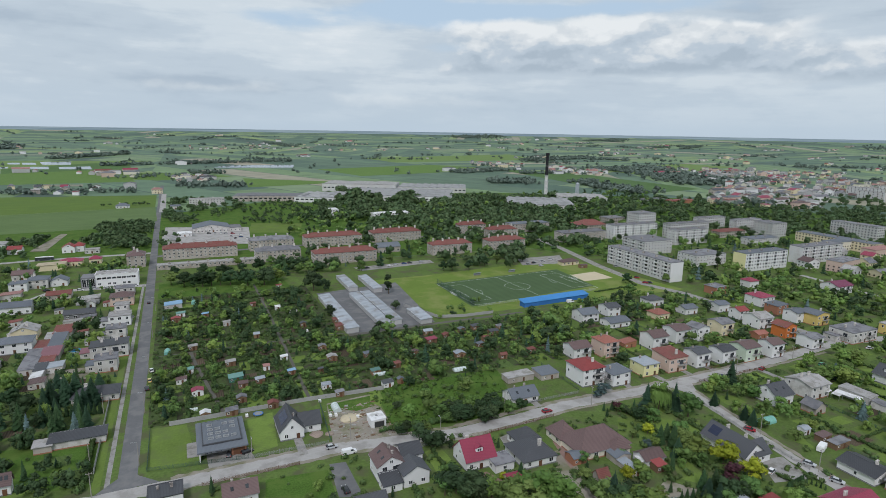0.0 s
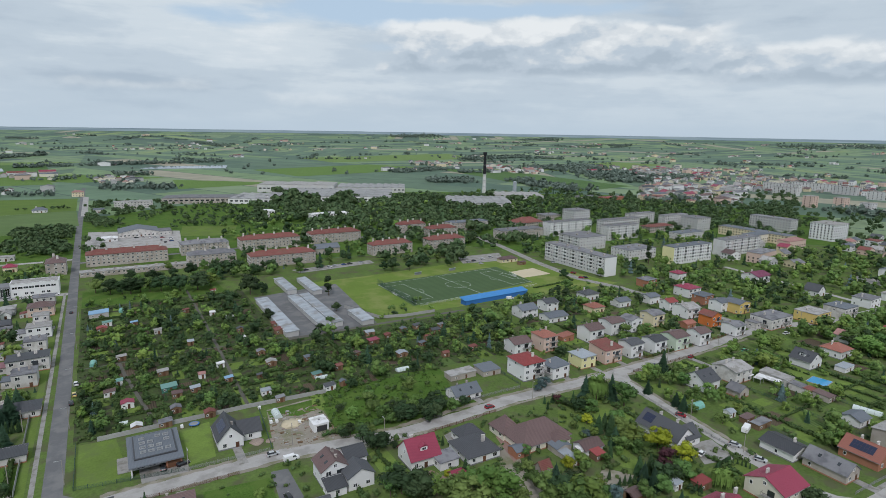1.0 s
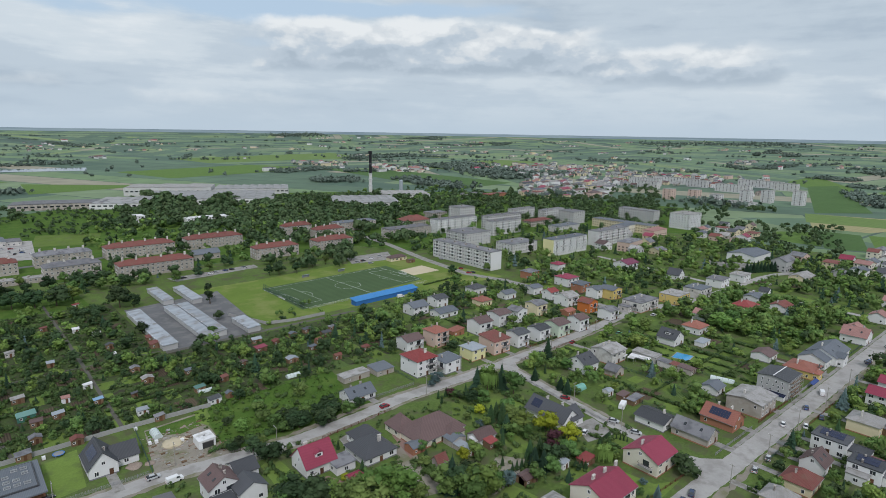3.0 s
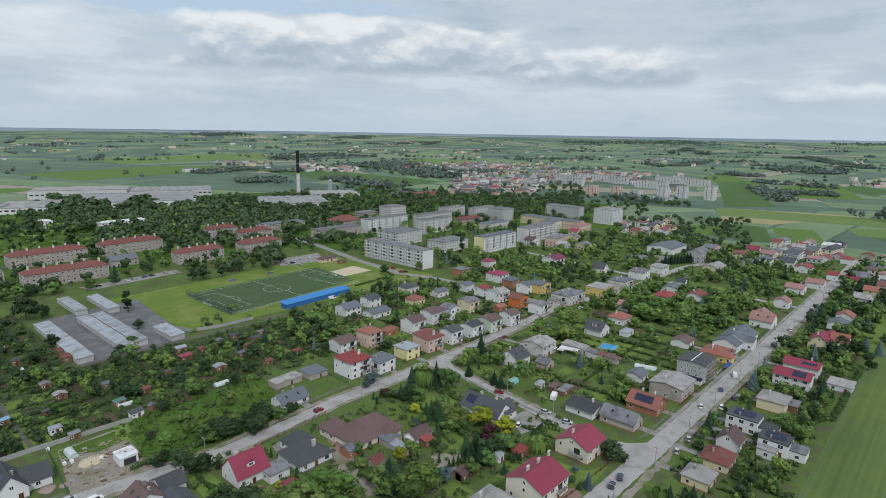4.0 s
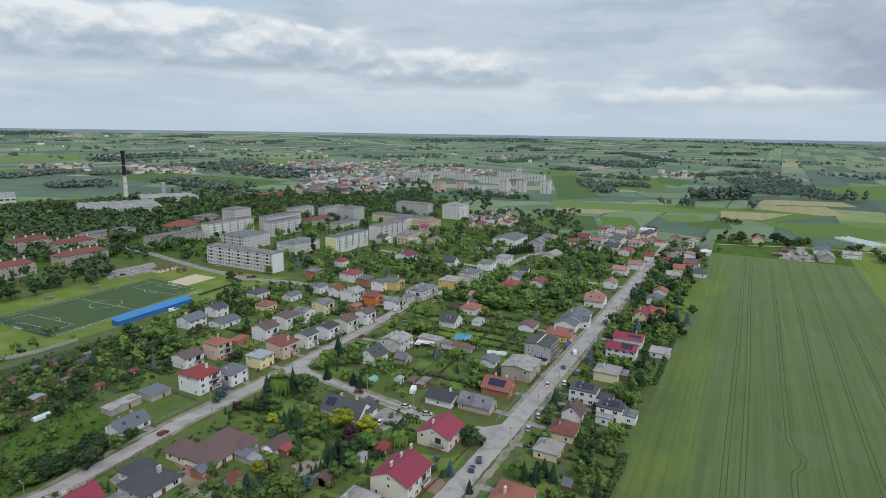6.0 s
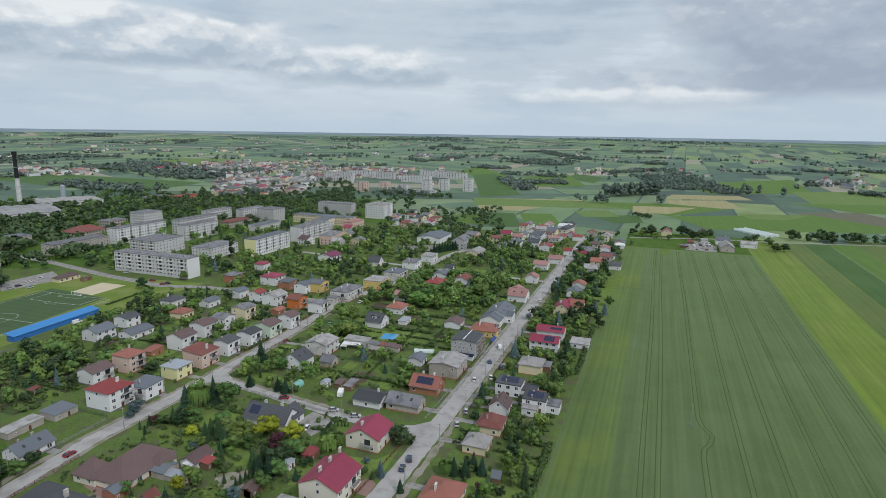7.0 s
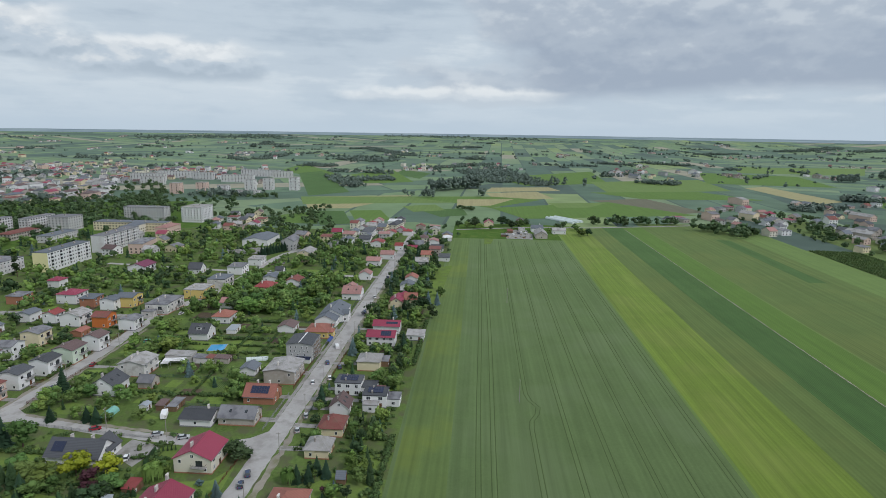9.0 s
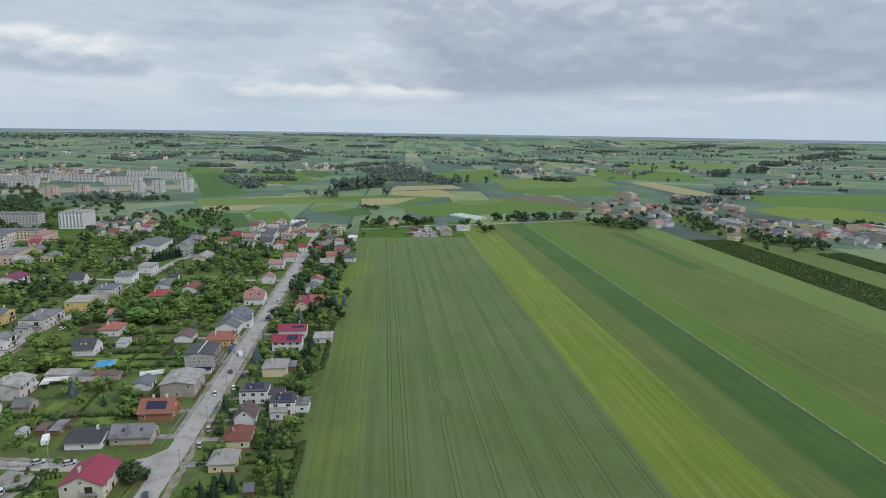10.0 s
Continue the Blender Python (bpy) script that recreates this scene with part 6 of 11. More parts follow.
house(128.4, 152.5, 21.1, 14.3, 3.0, 4.8, "h", "x", "brown", "ivory", chim=0, wings=((-7.0, 8.5, 8.0, 9.0, 3.0, 4.0, 'h', 'y', 'brown'), (5.0, -7.0, 7.0, 5.0, 3.0, 3.2, 'h', 'y', 'brown')), sides="sw")
house(139.7, 137.0, 8.2, 6.1, 2.8, 1.6, "g", "x", "brown", "white", chim=0, sides="sw")
house(123.8, 194.3, 12.2, 8.5, 3.0, 2.6, "g", "x", "steel", "white", chim=2, sides="sw")
shed(133.4, 212.3, 13.2, 6.0, 2.6, 0.3, "m", "x", "light", "tan")
shed(147.0, 210.7, 9.3, 8.4, 2.6, 0.5, "m", "y", "steel", "tan")
house(161.1, 200.0, 11.8, 12.5, 8.0, 2.4, "h", "y", "red", "white", chim=1, balc='s', sides="sw")
house(90.6, 144.0, 5.1, 4.1, 2.4, 1.2, "g", "x", "crimson", "cream", chim=0, sides="sw")

# houses round the branch road
house(141.9, 87.3, 14.7, 13.2, 6.2, 3.0, "g", "x", "crimson", "ivory", chim=3, balc='s', sides="sw")
house(173.0, 89.8, 12.5, 12.5, 5.2, 3.0, "g", "x", "crimson", "ivory", chim=1, balc='w', sides="sw")
house(202.5, 88.6, 8.2, 13.8, 3.4, 2.8, "g", "y", "grey", "tan", chim=0, sides="sw")
house(201.2, 103.4, 10.0, 11.9, 3.2, 1.6, "g", "y", "dark", "white", chim=1, sides="sw")
house(172.9, 131.5, 9.7, 18.3, 3.0, 4.0, "g", "y", "dark", "white", chim=2, sol='w', shift=-5.6, cols=4, wings=((3.0, -6.0, 7.0, 8.0, 3.0, 3.4, 'g', 'x', 'dark'),), sides="sw")
house(221.3, 86.8, 9.9, 12.5, 3.4, 3.4, "g", "y", "orange", "brick", chim=2, sol='w', sides="sw")
house(125.2, 93.0, 12.7, 9.6, 3.2, 2.4, "h", "x", "light", "grey", chim=1, sides="sw")
house(150.5, 53.6, 12.1, 11.0, 3.4, 2.6, "h", "x", "orange", "cream", chim=1, sides="sw")
house(116.8, 133.6, 4.0, 3.2, 3.0, 1.8, "g", "x", "rust", "tan", chim=0, sides="sw")
shed(132.8, 109.0, 5.1, 3.1, 2.4, 0.8, "g", "x", "brown", "wood")
shed(156.4, 103.7, 5.3, 3.8, 2.4, 0.4, "m", "x", "red", "wood")
shed(148.5, 107.1, 3.1, 2.6, 2.4, 0.4, "m", "x", "zinc", "white")
house(222.6, 153.1, 10.2, 10.8, 4.6, 3.4, "g", "x", "dark", "white", chim=1, sides="sw")
house(243.1, 152.5, 12.0, 12.0, 6.0, 1.6, "g", "x", "light", "grimy", chim=2, sides="sw")
house(289.6, 144.9, 10.0, 10.0, 4.2, 3.6, "g", "y", "dark", "white", chim=1, dorm='w', sides="sw")
house(318.0, 145.1, 11.2, 10.1, 4.2, 2.4, "h", "x", "orange", "white", chim=1, sides="sw")
house(229.0, 139.9, 6.2, 6.2, 3.2, 2.0, "g", "y", "grey", "tan", chim=0, sides="sw")
shed(258.6, 140.6, 6.8, 12.4, 3.2, 0.7, "m", "y", "light", "grimy", 6, "outbuilding")
shed(257.6, 129.8, 5.0, 6.6, 2.6, 0.5, "m", "y", "grey", "grimy", 2, "outbuilding")
shed(257.9, 125.2, 5.0, 3.6, 2.5, 0.5, "m", "y", "rust", "grimy", 2, "outbuilding")
shed(258.2, 119.8, 5.0, 6.8, 2.5, 0.5, "m", "y", "brown", "tan", 2, "outbuilding")
greenhouse(262.0, 104.6, 3.0, 10.0, 14, "film")
house(246.7, 102.1, 7.8, 7.0, 3.2, 1.4, "g", "x", "steel", "white", chim=0, sides="sw")
shed(208.1, 129.4, 3.5, 3.1, 2.4, 0.6, "g", "x", "zinc", "white")
shed(300.4, 132.4, 7.8, 4.9, 2.4, 0.4, "m", "x", "zinc", "white")

# two-storey houses along the long street
house(172.7, 193.6, 9.6, 9.6, 5.8, 0.6, "m", "x", "steel", "white", chim=1, balc='w', sides="sw")
house(192.3, 196.5, 9.0, 9.0, 6.0, 1.6, "h", "x", "zinc", "lemon", chim=1, sides="sw")
house(207.8, 196.7, 11.3, 11.3, 7.2, 1.2, "m", "y", "rust", "salmon", chim=1, balc='s', sides="sw")
house(223.4, 194.8, 8.7, 8.7, 7.2, 1.2, "g", "x", "dark", "white", chim=1, balc='s', sides="sw")
house(238.3, 193.0, 8.8, 8.8, 7.0, 1.2, "g", "x", "dark", "white", chim=1, balc='s', sides="sw")
house(252.6, 191.9, 10.1, 10.1, 7.2, 1.6, "g", "x", "brown", "mint", chim=1, balc='s', sides="sw")
house(269.0, 189.8, 8.6, 8.6, 7.2, 1.6, "g", "x", "brown", "white", chim=1, balc='s', sides="sw")
house(300.1, 190.4, 9.0, 9.0, 6.0, 1.0, "g", "x", "grey", "white", chim=1, balc='s', sides="sw")
house(190.1, 222.0, 9.1, 10.2, 8.2, 2.0, "h", "x", "orange", "salmon", chim=2, balc='s', sides="sw")
shed(208.7, 227.0, 7.9, 5.6, 2.8, 0.8, "m", "x", "orange", "brick")
house(176.0, 226.0, 10.5, 9.4, 5.6, 1.8, "g", "x", "brown", "white", chim=1, balc='s', sides="sw")
house(221.0, 220.8, 10.0, 10.0, 7.2, 2.0, "g", "x", "brown", "white", chim=2, balc='s', sides="sw")
house(240.2, 224.4, 10.1, 10.1, 7.2, 1.4, "g", "x", "brown", "white", chim=1, balc='s', sides="sw")
house(253.3, 222.0, 8.5, 8.5, 7.2, 1.4, "g", "y", "grey", "white", chim=1, sides="sw")
house(272.2, 223.5, 9.7, 9.7, 7.2, 1.2, "g", "x", "grey", "cream", chim=1, balc='s', sides="sw")
house(302.5, 207.2, 8.8, 8.8, 6.6, 1.8, "g", "y", "rust", "orange", chim=1, balc='s', sides="sw")
house(303.7, 224.5, 11.3, 11.3, 6.4, 2.0, "g", "x", "light", "white", chim=1, balc='s', sides="sw")
shed(287.2, 210.6, 8.0, 5.9, 2.8, 1.0, "g", "x", "orange", "brick")
house(340.8, 215.7, 10.9, 10.9, 6.8, 1.4, "g", "y", "steel", "yellow", chim=1, balc='s', sides="sw")
house(333.6, 222.9, 9.1, 9.1, 6.4, 1.2, "g", "x", "steel", "white", chim=1, sides="sw")
house(344.8, 255.7, 12.5, 12.5, 6.4, 2.0, "h", "x", "crimson", "white", chim=1, sides="sw")
house(339.1, 239.2, 10.0, 9.1, 5.6, 0.5, "m", "x", "steel", "brick", chim=1, sides="sw")
house(334.5, 189.5, 20.6, 13.4, 6.2, 0.5, "f", "x", "grey", "grimy", chim=2, balc="sw", sides="sw", wings=((-12.6, 3.0, 5.0, 7.0, 3.2, 0.3, "f", "x", "grey"),))
house(306.0, 239.5, 7.7, 7.7, 5.6, 1.6, "g", "x", "red", "white", chim=1, sides="sw")
house(215.0, 270.4, 11.7, 10.5, 5.4, 2.2, "g", "x", "steel", "white", chim=1, sides="sw")
house(235.9, 274.1, 9.4, 9.4, 5.8, 1.4, "g", "x", "dark", "white", chim=1, sides="sw")
house(225.6, 256.4, 14.1, 9.8, 3.4, 1.4, "g", "x", "steel", "white", chim=0, sides="sw")
house(259.8, 258.1, 9.2, 9.2, 3.8, 2.2, "h", "x", "orange", "cream", chim=1, sides="sw")
house(276.5, 281.2, 11.4, 9.3, 4.4, 2.0, "h", "x", "dark", "white", chim=1, sides="sw")
house(284.0, 259.1, 10.0, 8.2, 4.0, 1.4, "g", "x", "steel", "white", chim=1, sides="sw")
house(307.2, 255.3, 9.3, 8.4, 5.0, 1.2, "g", "x", "steel", "white", chim=1, sides="sw")
house(339.8, 286.8, 10.6, 9.7, 5.4, 0.3, "m", "x", "grey", "brick", chim=1, sides="sw")
house(379.1, 290.9, 8.9, 8.9, 5.0, 1.8, "h", "x", "crimson", "white", chim=1, sides="sw")

# houses farther along the street grid
house(426.7, 257.6, 16.3, 13.4, 5.6, 2.4, "g", "x", "purple", "white", chim=1, balc='s', sides="sw")
house(428.7, 215.2, 8.9, 10.0, 3.8, 4.0, "g", "y", "dark", "white", chim=1, sides="sw")
house(431.9, 184.0, 12.8, 11.6, 6.0, 0.6, "m", "x", "grey", "white", chim=1, sides="sw")
house(462.4, 180.5, 11.9, 10.9, 5.4, 0.6, "m", "x", "light", "white", chim=1, sides="sw")
house(393.1, 180.5, 15.6, 12.8, 6.4, 0.4, "f", "x", "steel", "grimy", chim=2, balc="s", sides="sw")
house(366.7, 183.4, 16.1, 13.3, 6.0, 0.4, "f", "x", "light", "yellow", chim=1, balc="s", sides="sw")
house(386.1, 145.4, 13.3, 12.0, 3.6, 2.6, "h", "x", "red", "cream", chim=1, sides="sw")
house(412.8, 150.6, 11.5, 9.5, 3.4, 1.4, "g", "x", "steel", "white", chim=0, sides="sw")
house(402.4, 130.1, 12.6, 10.3, 3.8, 2.0, "g", "x", "rust", "white", chim=1, sides="sw")
house(498.3, 149.3, 20.1, 12.3, 4.5, 2.6, "g", "x", "light", "cream", chim=0, sides="sw")
house(343.5, 153.6, 7.6, 7.6, 4.2, 2.2, "g", "y", "salmon", "white", chim=1, sides="sw")
house(430.4, 150.3, 6.0, 6.0, 4, 2.2, "g", "y", "dark", "white", chim=1, sides="sw")
house(373.1, 81.5, 12.1, 12.1, 4.6, 3.6, "g", "y", "salmon", "white", chim=1, sides="sw", wings=((9.0, 3.0, 7.0, 11.0, 4.6, 3.2, "g", "x", "salmon"),))
house(331.8, 83.2, 20.8, 13.5, 4.6, 3.2, "g", "x", "steel", "white", chim=1, sides="sw", wings=((-14.4, 1.4, 9.0, 12.0, 4.0, 2.8, "g", "x", "steel"), (-5.0, -7.6, 7.0, 3.4, 4.8, 1.6, "g", "y", "steel")))
house(300.8, 84.5, 13.4, 12.1, 3.8, 2.2, "h", "x", "orange", "yellow", chim=1, balc="s", sides="sw", wings=((-3.0, -7.0, 5.0, 3.0, 3.6, 0.9, "h", "x", "orange"),))
grey_house = house(269.1, 83.9, 14.4, 12.4, 8.6, 1.0, "g", "x", "dark", "grey", chim=0, sides="s")
for gz, ga in ((2.9, (-3.6, -0.6, 2.6)), (4.7, (-4.2, -2.1, 0.4, 2.4, 4.2)), (6.6, (-4.2, -1.6, 1.4, 3.8))):
    for gy in ga:
        part("window", window_mesh(0.75, 1.15), grey_house, side_pose("w", 14.4, 12.4, gy, gz))
glazing = part("conservatory", Shape().box(-9.2, -5.6, 0, -7.2, 4.6, 2.1).mesh("conservatory", WALL["white"]), grey_house, None, "white conservatory with a dark glass roof")
part("glass_roof", Shape().solid([(-9.5, -5.8, 2.12), (-7.2, -5.8, 2.75), (-7.2, 4.8, 2.75), (-9.5, 4.8, 2.12)], 0.08).mesh("glass_roof", SOLAR), glazing)
part("ridge_cap", Shape().box(-7.6, -0.2, 9.62, 7.6, 0.2, 9.86).mesh("ridge_cap", FRAME), grey_house)


def scaffold(x, y, n, lifts, ang=0.0):
    """A tube scaffold: standards, ledgers and board decks."""
    sc = thing("scaffold", x, y, ang, "steel tube scaffold with board decks against the house", "scaffold")
    post = shared(("standard", lifts), lambda: Shape().tube(0, 0, 0, lifts * 2.0 + 0.9, 0.05, 0.05, 6).mesh("standard", GALV))
    rail = shared(("ledger", n), lambda: Shape().box(0, -0.04, -0.04, n * 2.4, 0.04, 0.04).mesh("ledger", GALV))
    deck = shared(("deck", n), lambda: Shape().box(0, 0.1, -0.03, n * 2.4, 0.9, 0.03).mesh("deck", WALL["wood"]))
    for i in range(n + 1):
        for q in (0.0, 1.0):
            part("standard", post, sc, pose(i * 2.4, q, 0))
    for j in range(1, lifts + 1):
        part("deck", deck, sc, pose(0, 0, j * 2.0))
        for q in (0.0, 1.0):
            part("ledger", rail, sc, pose(0, q, j * 2.0 + 0.9))


scaffold(263.2, 76.2, 5, 4)


def canopy(x, y, w, d, h, ang=0.0):
    """A flat sheet roof on four posts."""
    c = thing("canopy", x, y, ang, "white sheet canopy on four thin posts", "canopy")
    part("roof", Shape().solid([(-w / 2, -d / 2, h), (w / 2, -d / 2, h + 0.35), (w / 2, d / 2, h + 0.35), (-w / 2, d / 2, h)], 0.08).mesh("roof", ROOF["white"]), c)
    for qx in (-1, 1):
        for qy in (-1, 1):
            part("post", shared(("canopy_post", h), lambda: Shape().box(-0.05, -0.05, 0, 0.05, 0.05, h).mesh("post", GALV)), c, pose(qx * (w / 2 - 0.15), qy * (d / 2 - 0.15), 0))


canopy(248.2, 147.6, 3.2, 3.6, 2.5, 8)
canopy(249.4, 143.4, 3.2, 3.4, 2.4, 8)
canopy(252.6, 140.8, 3.4, 10.0, 2.5, 8)
house(305.4, 103.4, 9.8, 8.8, 3.4, 1.6, "g", "x", "brown", "white", chim=0, sides="sw")
house(243.2, 84.9, 15.1, 13.6, 6.0, 1.2, "g", "x", "light", "tan", chim=1, sides="sw")
house(425.7, 83.1, 9.6, 8.7, 4.4, 2.2, "g", "x", "salmon", "white", chim=1, sides="sw")
house(472.5, 85.1, 12.6, 11.4, 4.4, 2.2, "g", "y", "salmon", "white", chim=1, sides="sw")
house(499.8, 77.7, 12.8, 11.5, 4.4, 2.2, "g", "y", "salmon", "white", chim=1, sides="sw")
house(538.3, 73.0, 7.3, 7.3, 4.4, 2.0, "g", "y", "red", "white", chim=1, sides="sw")
house(552.6, 95.6, 13.2, 11.9, 4.4, 2.0, "g", "x", "red", "white", chim=1, sides="sw")
house(560.3, 127.1, 12.6, 11.4, 4.8, 2.0, "g", "x", "steel", "white", chim=1, sides="sw")
house(608.4, 130.2, 11.1, 10.0, 4.8, 2.2, "g", "x", "steel", "white", chim=1, sides="sw")
house(665.9, 121.5, 11.0, 9.9, 4.8, 2.2, "h", "x", "red", "white", chim=1, sides="sw")
house(677.3, 96.9, 17.2, 14.3, 6.2, 0.6, "m", "x", "white", "white", chim=1, sides="sw")
house(606.8, 90.4, 10.4, 10.4, 4.8, 2.2, "g", "x", "red", "white", chim=1, sides="sw")
house(618.0, 74.5, 10.0, 10.0, 4.6, 2.0, "h", "x", "red", "white", chim=1, sides="sw")
house(652.0, 63.8, 10.0, 10.0, 4.6, 2.2, "g", "x", "rust", "tan", chim=1, sides="sw")
house(587.3, 112.5, 7.6, 7.6, 4.6, 2, "g", "x", "steel", "white", chim=1, sides="sw")
house(619.1, 105.2, 7.5, 7.5, 4.6, 2, "g", "y", "brown", "white", chim=1, sides="sw")
house(559.7, 42.4, 12.2, 11.0, 5.6, 1.6, "g", "x", "salmon", "white", chim=1, sides="sw")
house(502.6, 43.1, 10.6, 10.6, 4.4, 2.4, "g", "y", "orange", "cream", chim=1, sides="sw")
house(475.9, 45.5, 10.4, 10.4, 4.0, 2.6, "g", "y", "light", "grey", chim=1, sides="sw")
house(499.1, 28.2, 15.3, 9.5, 3.6, 0.3, "m", "x", "dark", "white", chim=0, sides="sw")
house(591.9, 30.8, 11.0, 9.0, 3.6, 1.6, "h", "x", "white", "white", chim=0, sides="sw")
house(418.8, 47.4, 9.5, 8.6, 4.2, 2.0, "g", "x", "orange", "white", chim=1, sides="sw")
house(398.9, 47.9, 10.7, 9.7, 3.8, 2.2, "g", "x", "steel", "white", chim=0, sides="sw")
house(356.0, 49.4, 12.5, 9.5, 4.6, 3.0, "g", "x", "crimson", "cream", chim=1, sides="ws", wings=((5.5, -8.0, 9.0, 8.0, 5.0, 3.0, "g", "y", "orange"), (13.0, -3.0, 7.0, 7.0, 4.4, 2.4, "h", "x", "crimson")))
house(309.3, 48.6, 9.1, 14.5, 4.6, 2.0, "g", "y", "crimson", "white", chim=1, sol="w", sides="ws", shift=3.0, cols=6)
house(290.1, 48.5, 9.0, 14.4, 5.2, 2.2, "g", "y", "crimson", "white", chim=0, sol="w", sides="ws", shift=2.6, cols=5)
house(300.1, 31.6, 8.6, 9.2, 3.2, 0.4, "m", "x", "light", "white", chim=0, sides="w")
house(258.7, 48.9, 10.3, 10.3, 4.8, 2.2, "h", "x", "light", "cream", chim=1, sides="sw")
shed(262.6, 42.4, 6.2, 3.9, 2.8, 0.5, "m", "x", "grey", "wood")
house(231.6, 52.6, 8.6, 11.0, 5.6, 0.3, "f", "x", "dark", "white", chim=2, sol="w", sides="ws", wings=((0.6, -8.6, 6.8, 6.0, 3.4, 0.3, "f", "x", "dark"), (-1.2, -13.6, 3.8, 3.6, 2.6, 0.3, "f", "x", "pinksheet")))
house(221.6, 39.6, 8.4, 9.6, 5.2, 0.3, "f", "x", "dark", "white", chim=2, sol="w", balc="s", sides="ws", wings=((0.8, -7.4, 6.6, 5.0, 3.2, 0.3, "f", "x", "grey"), (-6.2, 1.0, 3.8, 6.0, 3.0, 0.3, "f", "x", "light")))
house(213.4, 52.1, 8.2, 7.4, 3.8, 3.0, "g", "x", "brown", "white", chim=1, sides="sw")
house(198.2, 51.6, 9.8, 8.9, 3.6, 2.8, "h", "x", "rust", "cream", chim=1, sides="sw")
house(182.7, 52.5, 8.3, 8.3, 3.6, 2.8, "h", "x", "light", "cream", chim=1, sides="sw")
shed(166.2, 41.0, 2.9, 2.9, 2.2, 1.8, "g", "y", "steel", "wood")

# houses west of the straight road
house(-37.6, 403.2, 12.9, 10.0, 5.8, 1.9, "h", "x", "brown", "salmon", chim=1, sides="se")
house(-37.4, 425.2, 10.9, 9.0, 5.4, 0.3, "f", "x", "grey", "grimy", chim=1, sides="se")
house(-35.6, 361.0, 11.0, 9.6, 5.8, 0.3, "f", "x", "light", "white", chim=1, balc="e", sides="se", wings=((-8.0, 0.4, 5.2, 8.4, 3.2, 0.3, "f", "x", "grey"),))
house(-35.3, 373.4, 7.2, 8.0, 8.2, 0.3, "f", "x", "light", "grimy", chim=0, sides="se")
house(-35.5, 337.2, 9.2, 8.6, 5.9, 0.3, "f", "x", "grey", "grimy", chim=2, sides="se", wings=((-6.6, -1.0, 4.0, 6.5, 3.0, 0.3, "f", "x", "grey"),))
house(-36.3, 311.6, 16.0, 9.6, 6.2, 0.5, "m", "x", "dark", "grimy", chim=2, balc="s", sides="se", wings=((-10.2, 2.0, 4.6, 7.5, 2.8, 0.4, "m", "x", "pinksheet"),))
house(-36.0, 292.8, 9.0, 9.0, 5.9, 0.3, "f", "x", "grey", "grimy", chim=2, sides="se", wings=((-6.4, 1.5, 4.0, 6.5, 3.0, 0.3, "f", "x", "steel"),))
house(-36.8, 260.8, 16.7, 9.4, 3.2, 2.0, "h", "x", "dark", "grimy", chim=1, sides="se", wings=((-10.0, 3.2, 6.0, 8.0, 3.0, 1.6, "g", "y", "dark"),))
house(-38.5, 224.1, 17.2, 6.6, 3.0, 0.5, "m", "y", "dark", "grimy", chim=0, sides="e")
house(-48.6, 222.1, 5.3, 4.5, 2.8, 0.5, "m", "y", "light", "tan", chim=0, sides="e")
house(-54.2, 198.7, 3.1, 3.1, 4.0, 2.6, "g", "x", "brown", "white", chim=0, sides="se")
house(-78.7, 353.6, 11.8, 10.0, 4.6, 2.6, "g", "y", "light", "cream", chim=1, sides="se")
house(-78.4, 333.8, 14.2, 10.4, 5.6, 1.8, "h", "x", "steel", "white", chim=1, sides="se")
house(-92.5, 404.5, 15.6, 9.6, 4.8, 2.0, "g", "x", "steel", "white", chim=1, sides="se")
house(-92.4, 466.8, 12.0, 11.0, 6.0, 1.8, "h", "x", "steel", "grimy", chim=1, sides="se")
house(-80.6, 468.4, 10.2, 9.6, 3.6, 2.4, "g", "y", "steel", "white", chim=0, sides="se")
house(-102.6, 461.0, 10.2, 9.4, 5.4, 0.5, "m", "x", "steel", "white", chim=1, sides="se")
house(-103.0, 441.5, 11.0, 7.6, 3.0, 0.7, "m", "x", "salmon", "grimy", chim=0, sides="e")
house(-75.2, 431.4, 13.4, 9.2, 3.2, 1.6, "g", "x", "rust", "tan", chim=1, sides="se")
house(-57.2, 412.4, 12.4, 9.6, 3.2, 1.0, "m", "x", "light", "grey", chim=0, sides="e")
house(-54.6, 403.2, 4.6, 6.4, 3.0, 1.7, "g", "y", "light", "white", chim=0, sides="s")
house(-57.8, 382.6, 15.3, 8.4, 3.4, 1.4, "g", "x", "dark", "dgrey", chim=0, sides="se")
shed(-52.6, 373.6, 7.8, 4.6, 2.6, 0.5, "m", "x", "grey", "tan", name="lean_to_shed")
shed(-59.6, 368.6, 9.0, 3.6, 2.5, 0.4, "m", "x", "light", "grimy", name="lean_to_shed")
house(-93.8, 521.6, 18.6, 11.0, 4.4, 0.5, "m", "x", "sand", "cream", chim=0, sides="e")
house(-82.6, 533.4, 15.6, 10.4, 3.8, 1.8, "h", "x", "crimson", "cream", chim=0, sides="se")
house(-66.1, 535.6, 8.6, 7.3, 4.0, 1.9, "h", "x", "crimson", "cream", chim=1, sides="se")
house(-92.0, 590.5, 9.6, 10.1, 4.8, 2.8, "g", "y", "red", "white", chim=1, sides="se", wings=((7.6, 2.5, 7.5, 9.0, 5.4, 2.6, "h", "x", "red"),))
house(-73.3, 580.2, 11.0, 7.6, 3.4, 0.4, "f", "x", "light", "grimy", chim=0, sides="se")
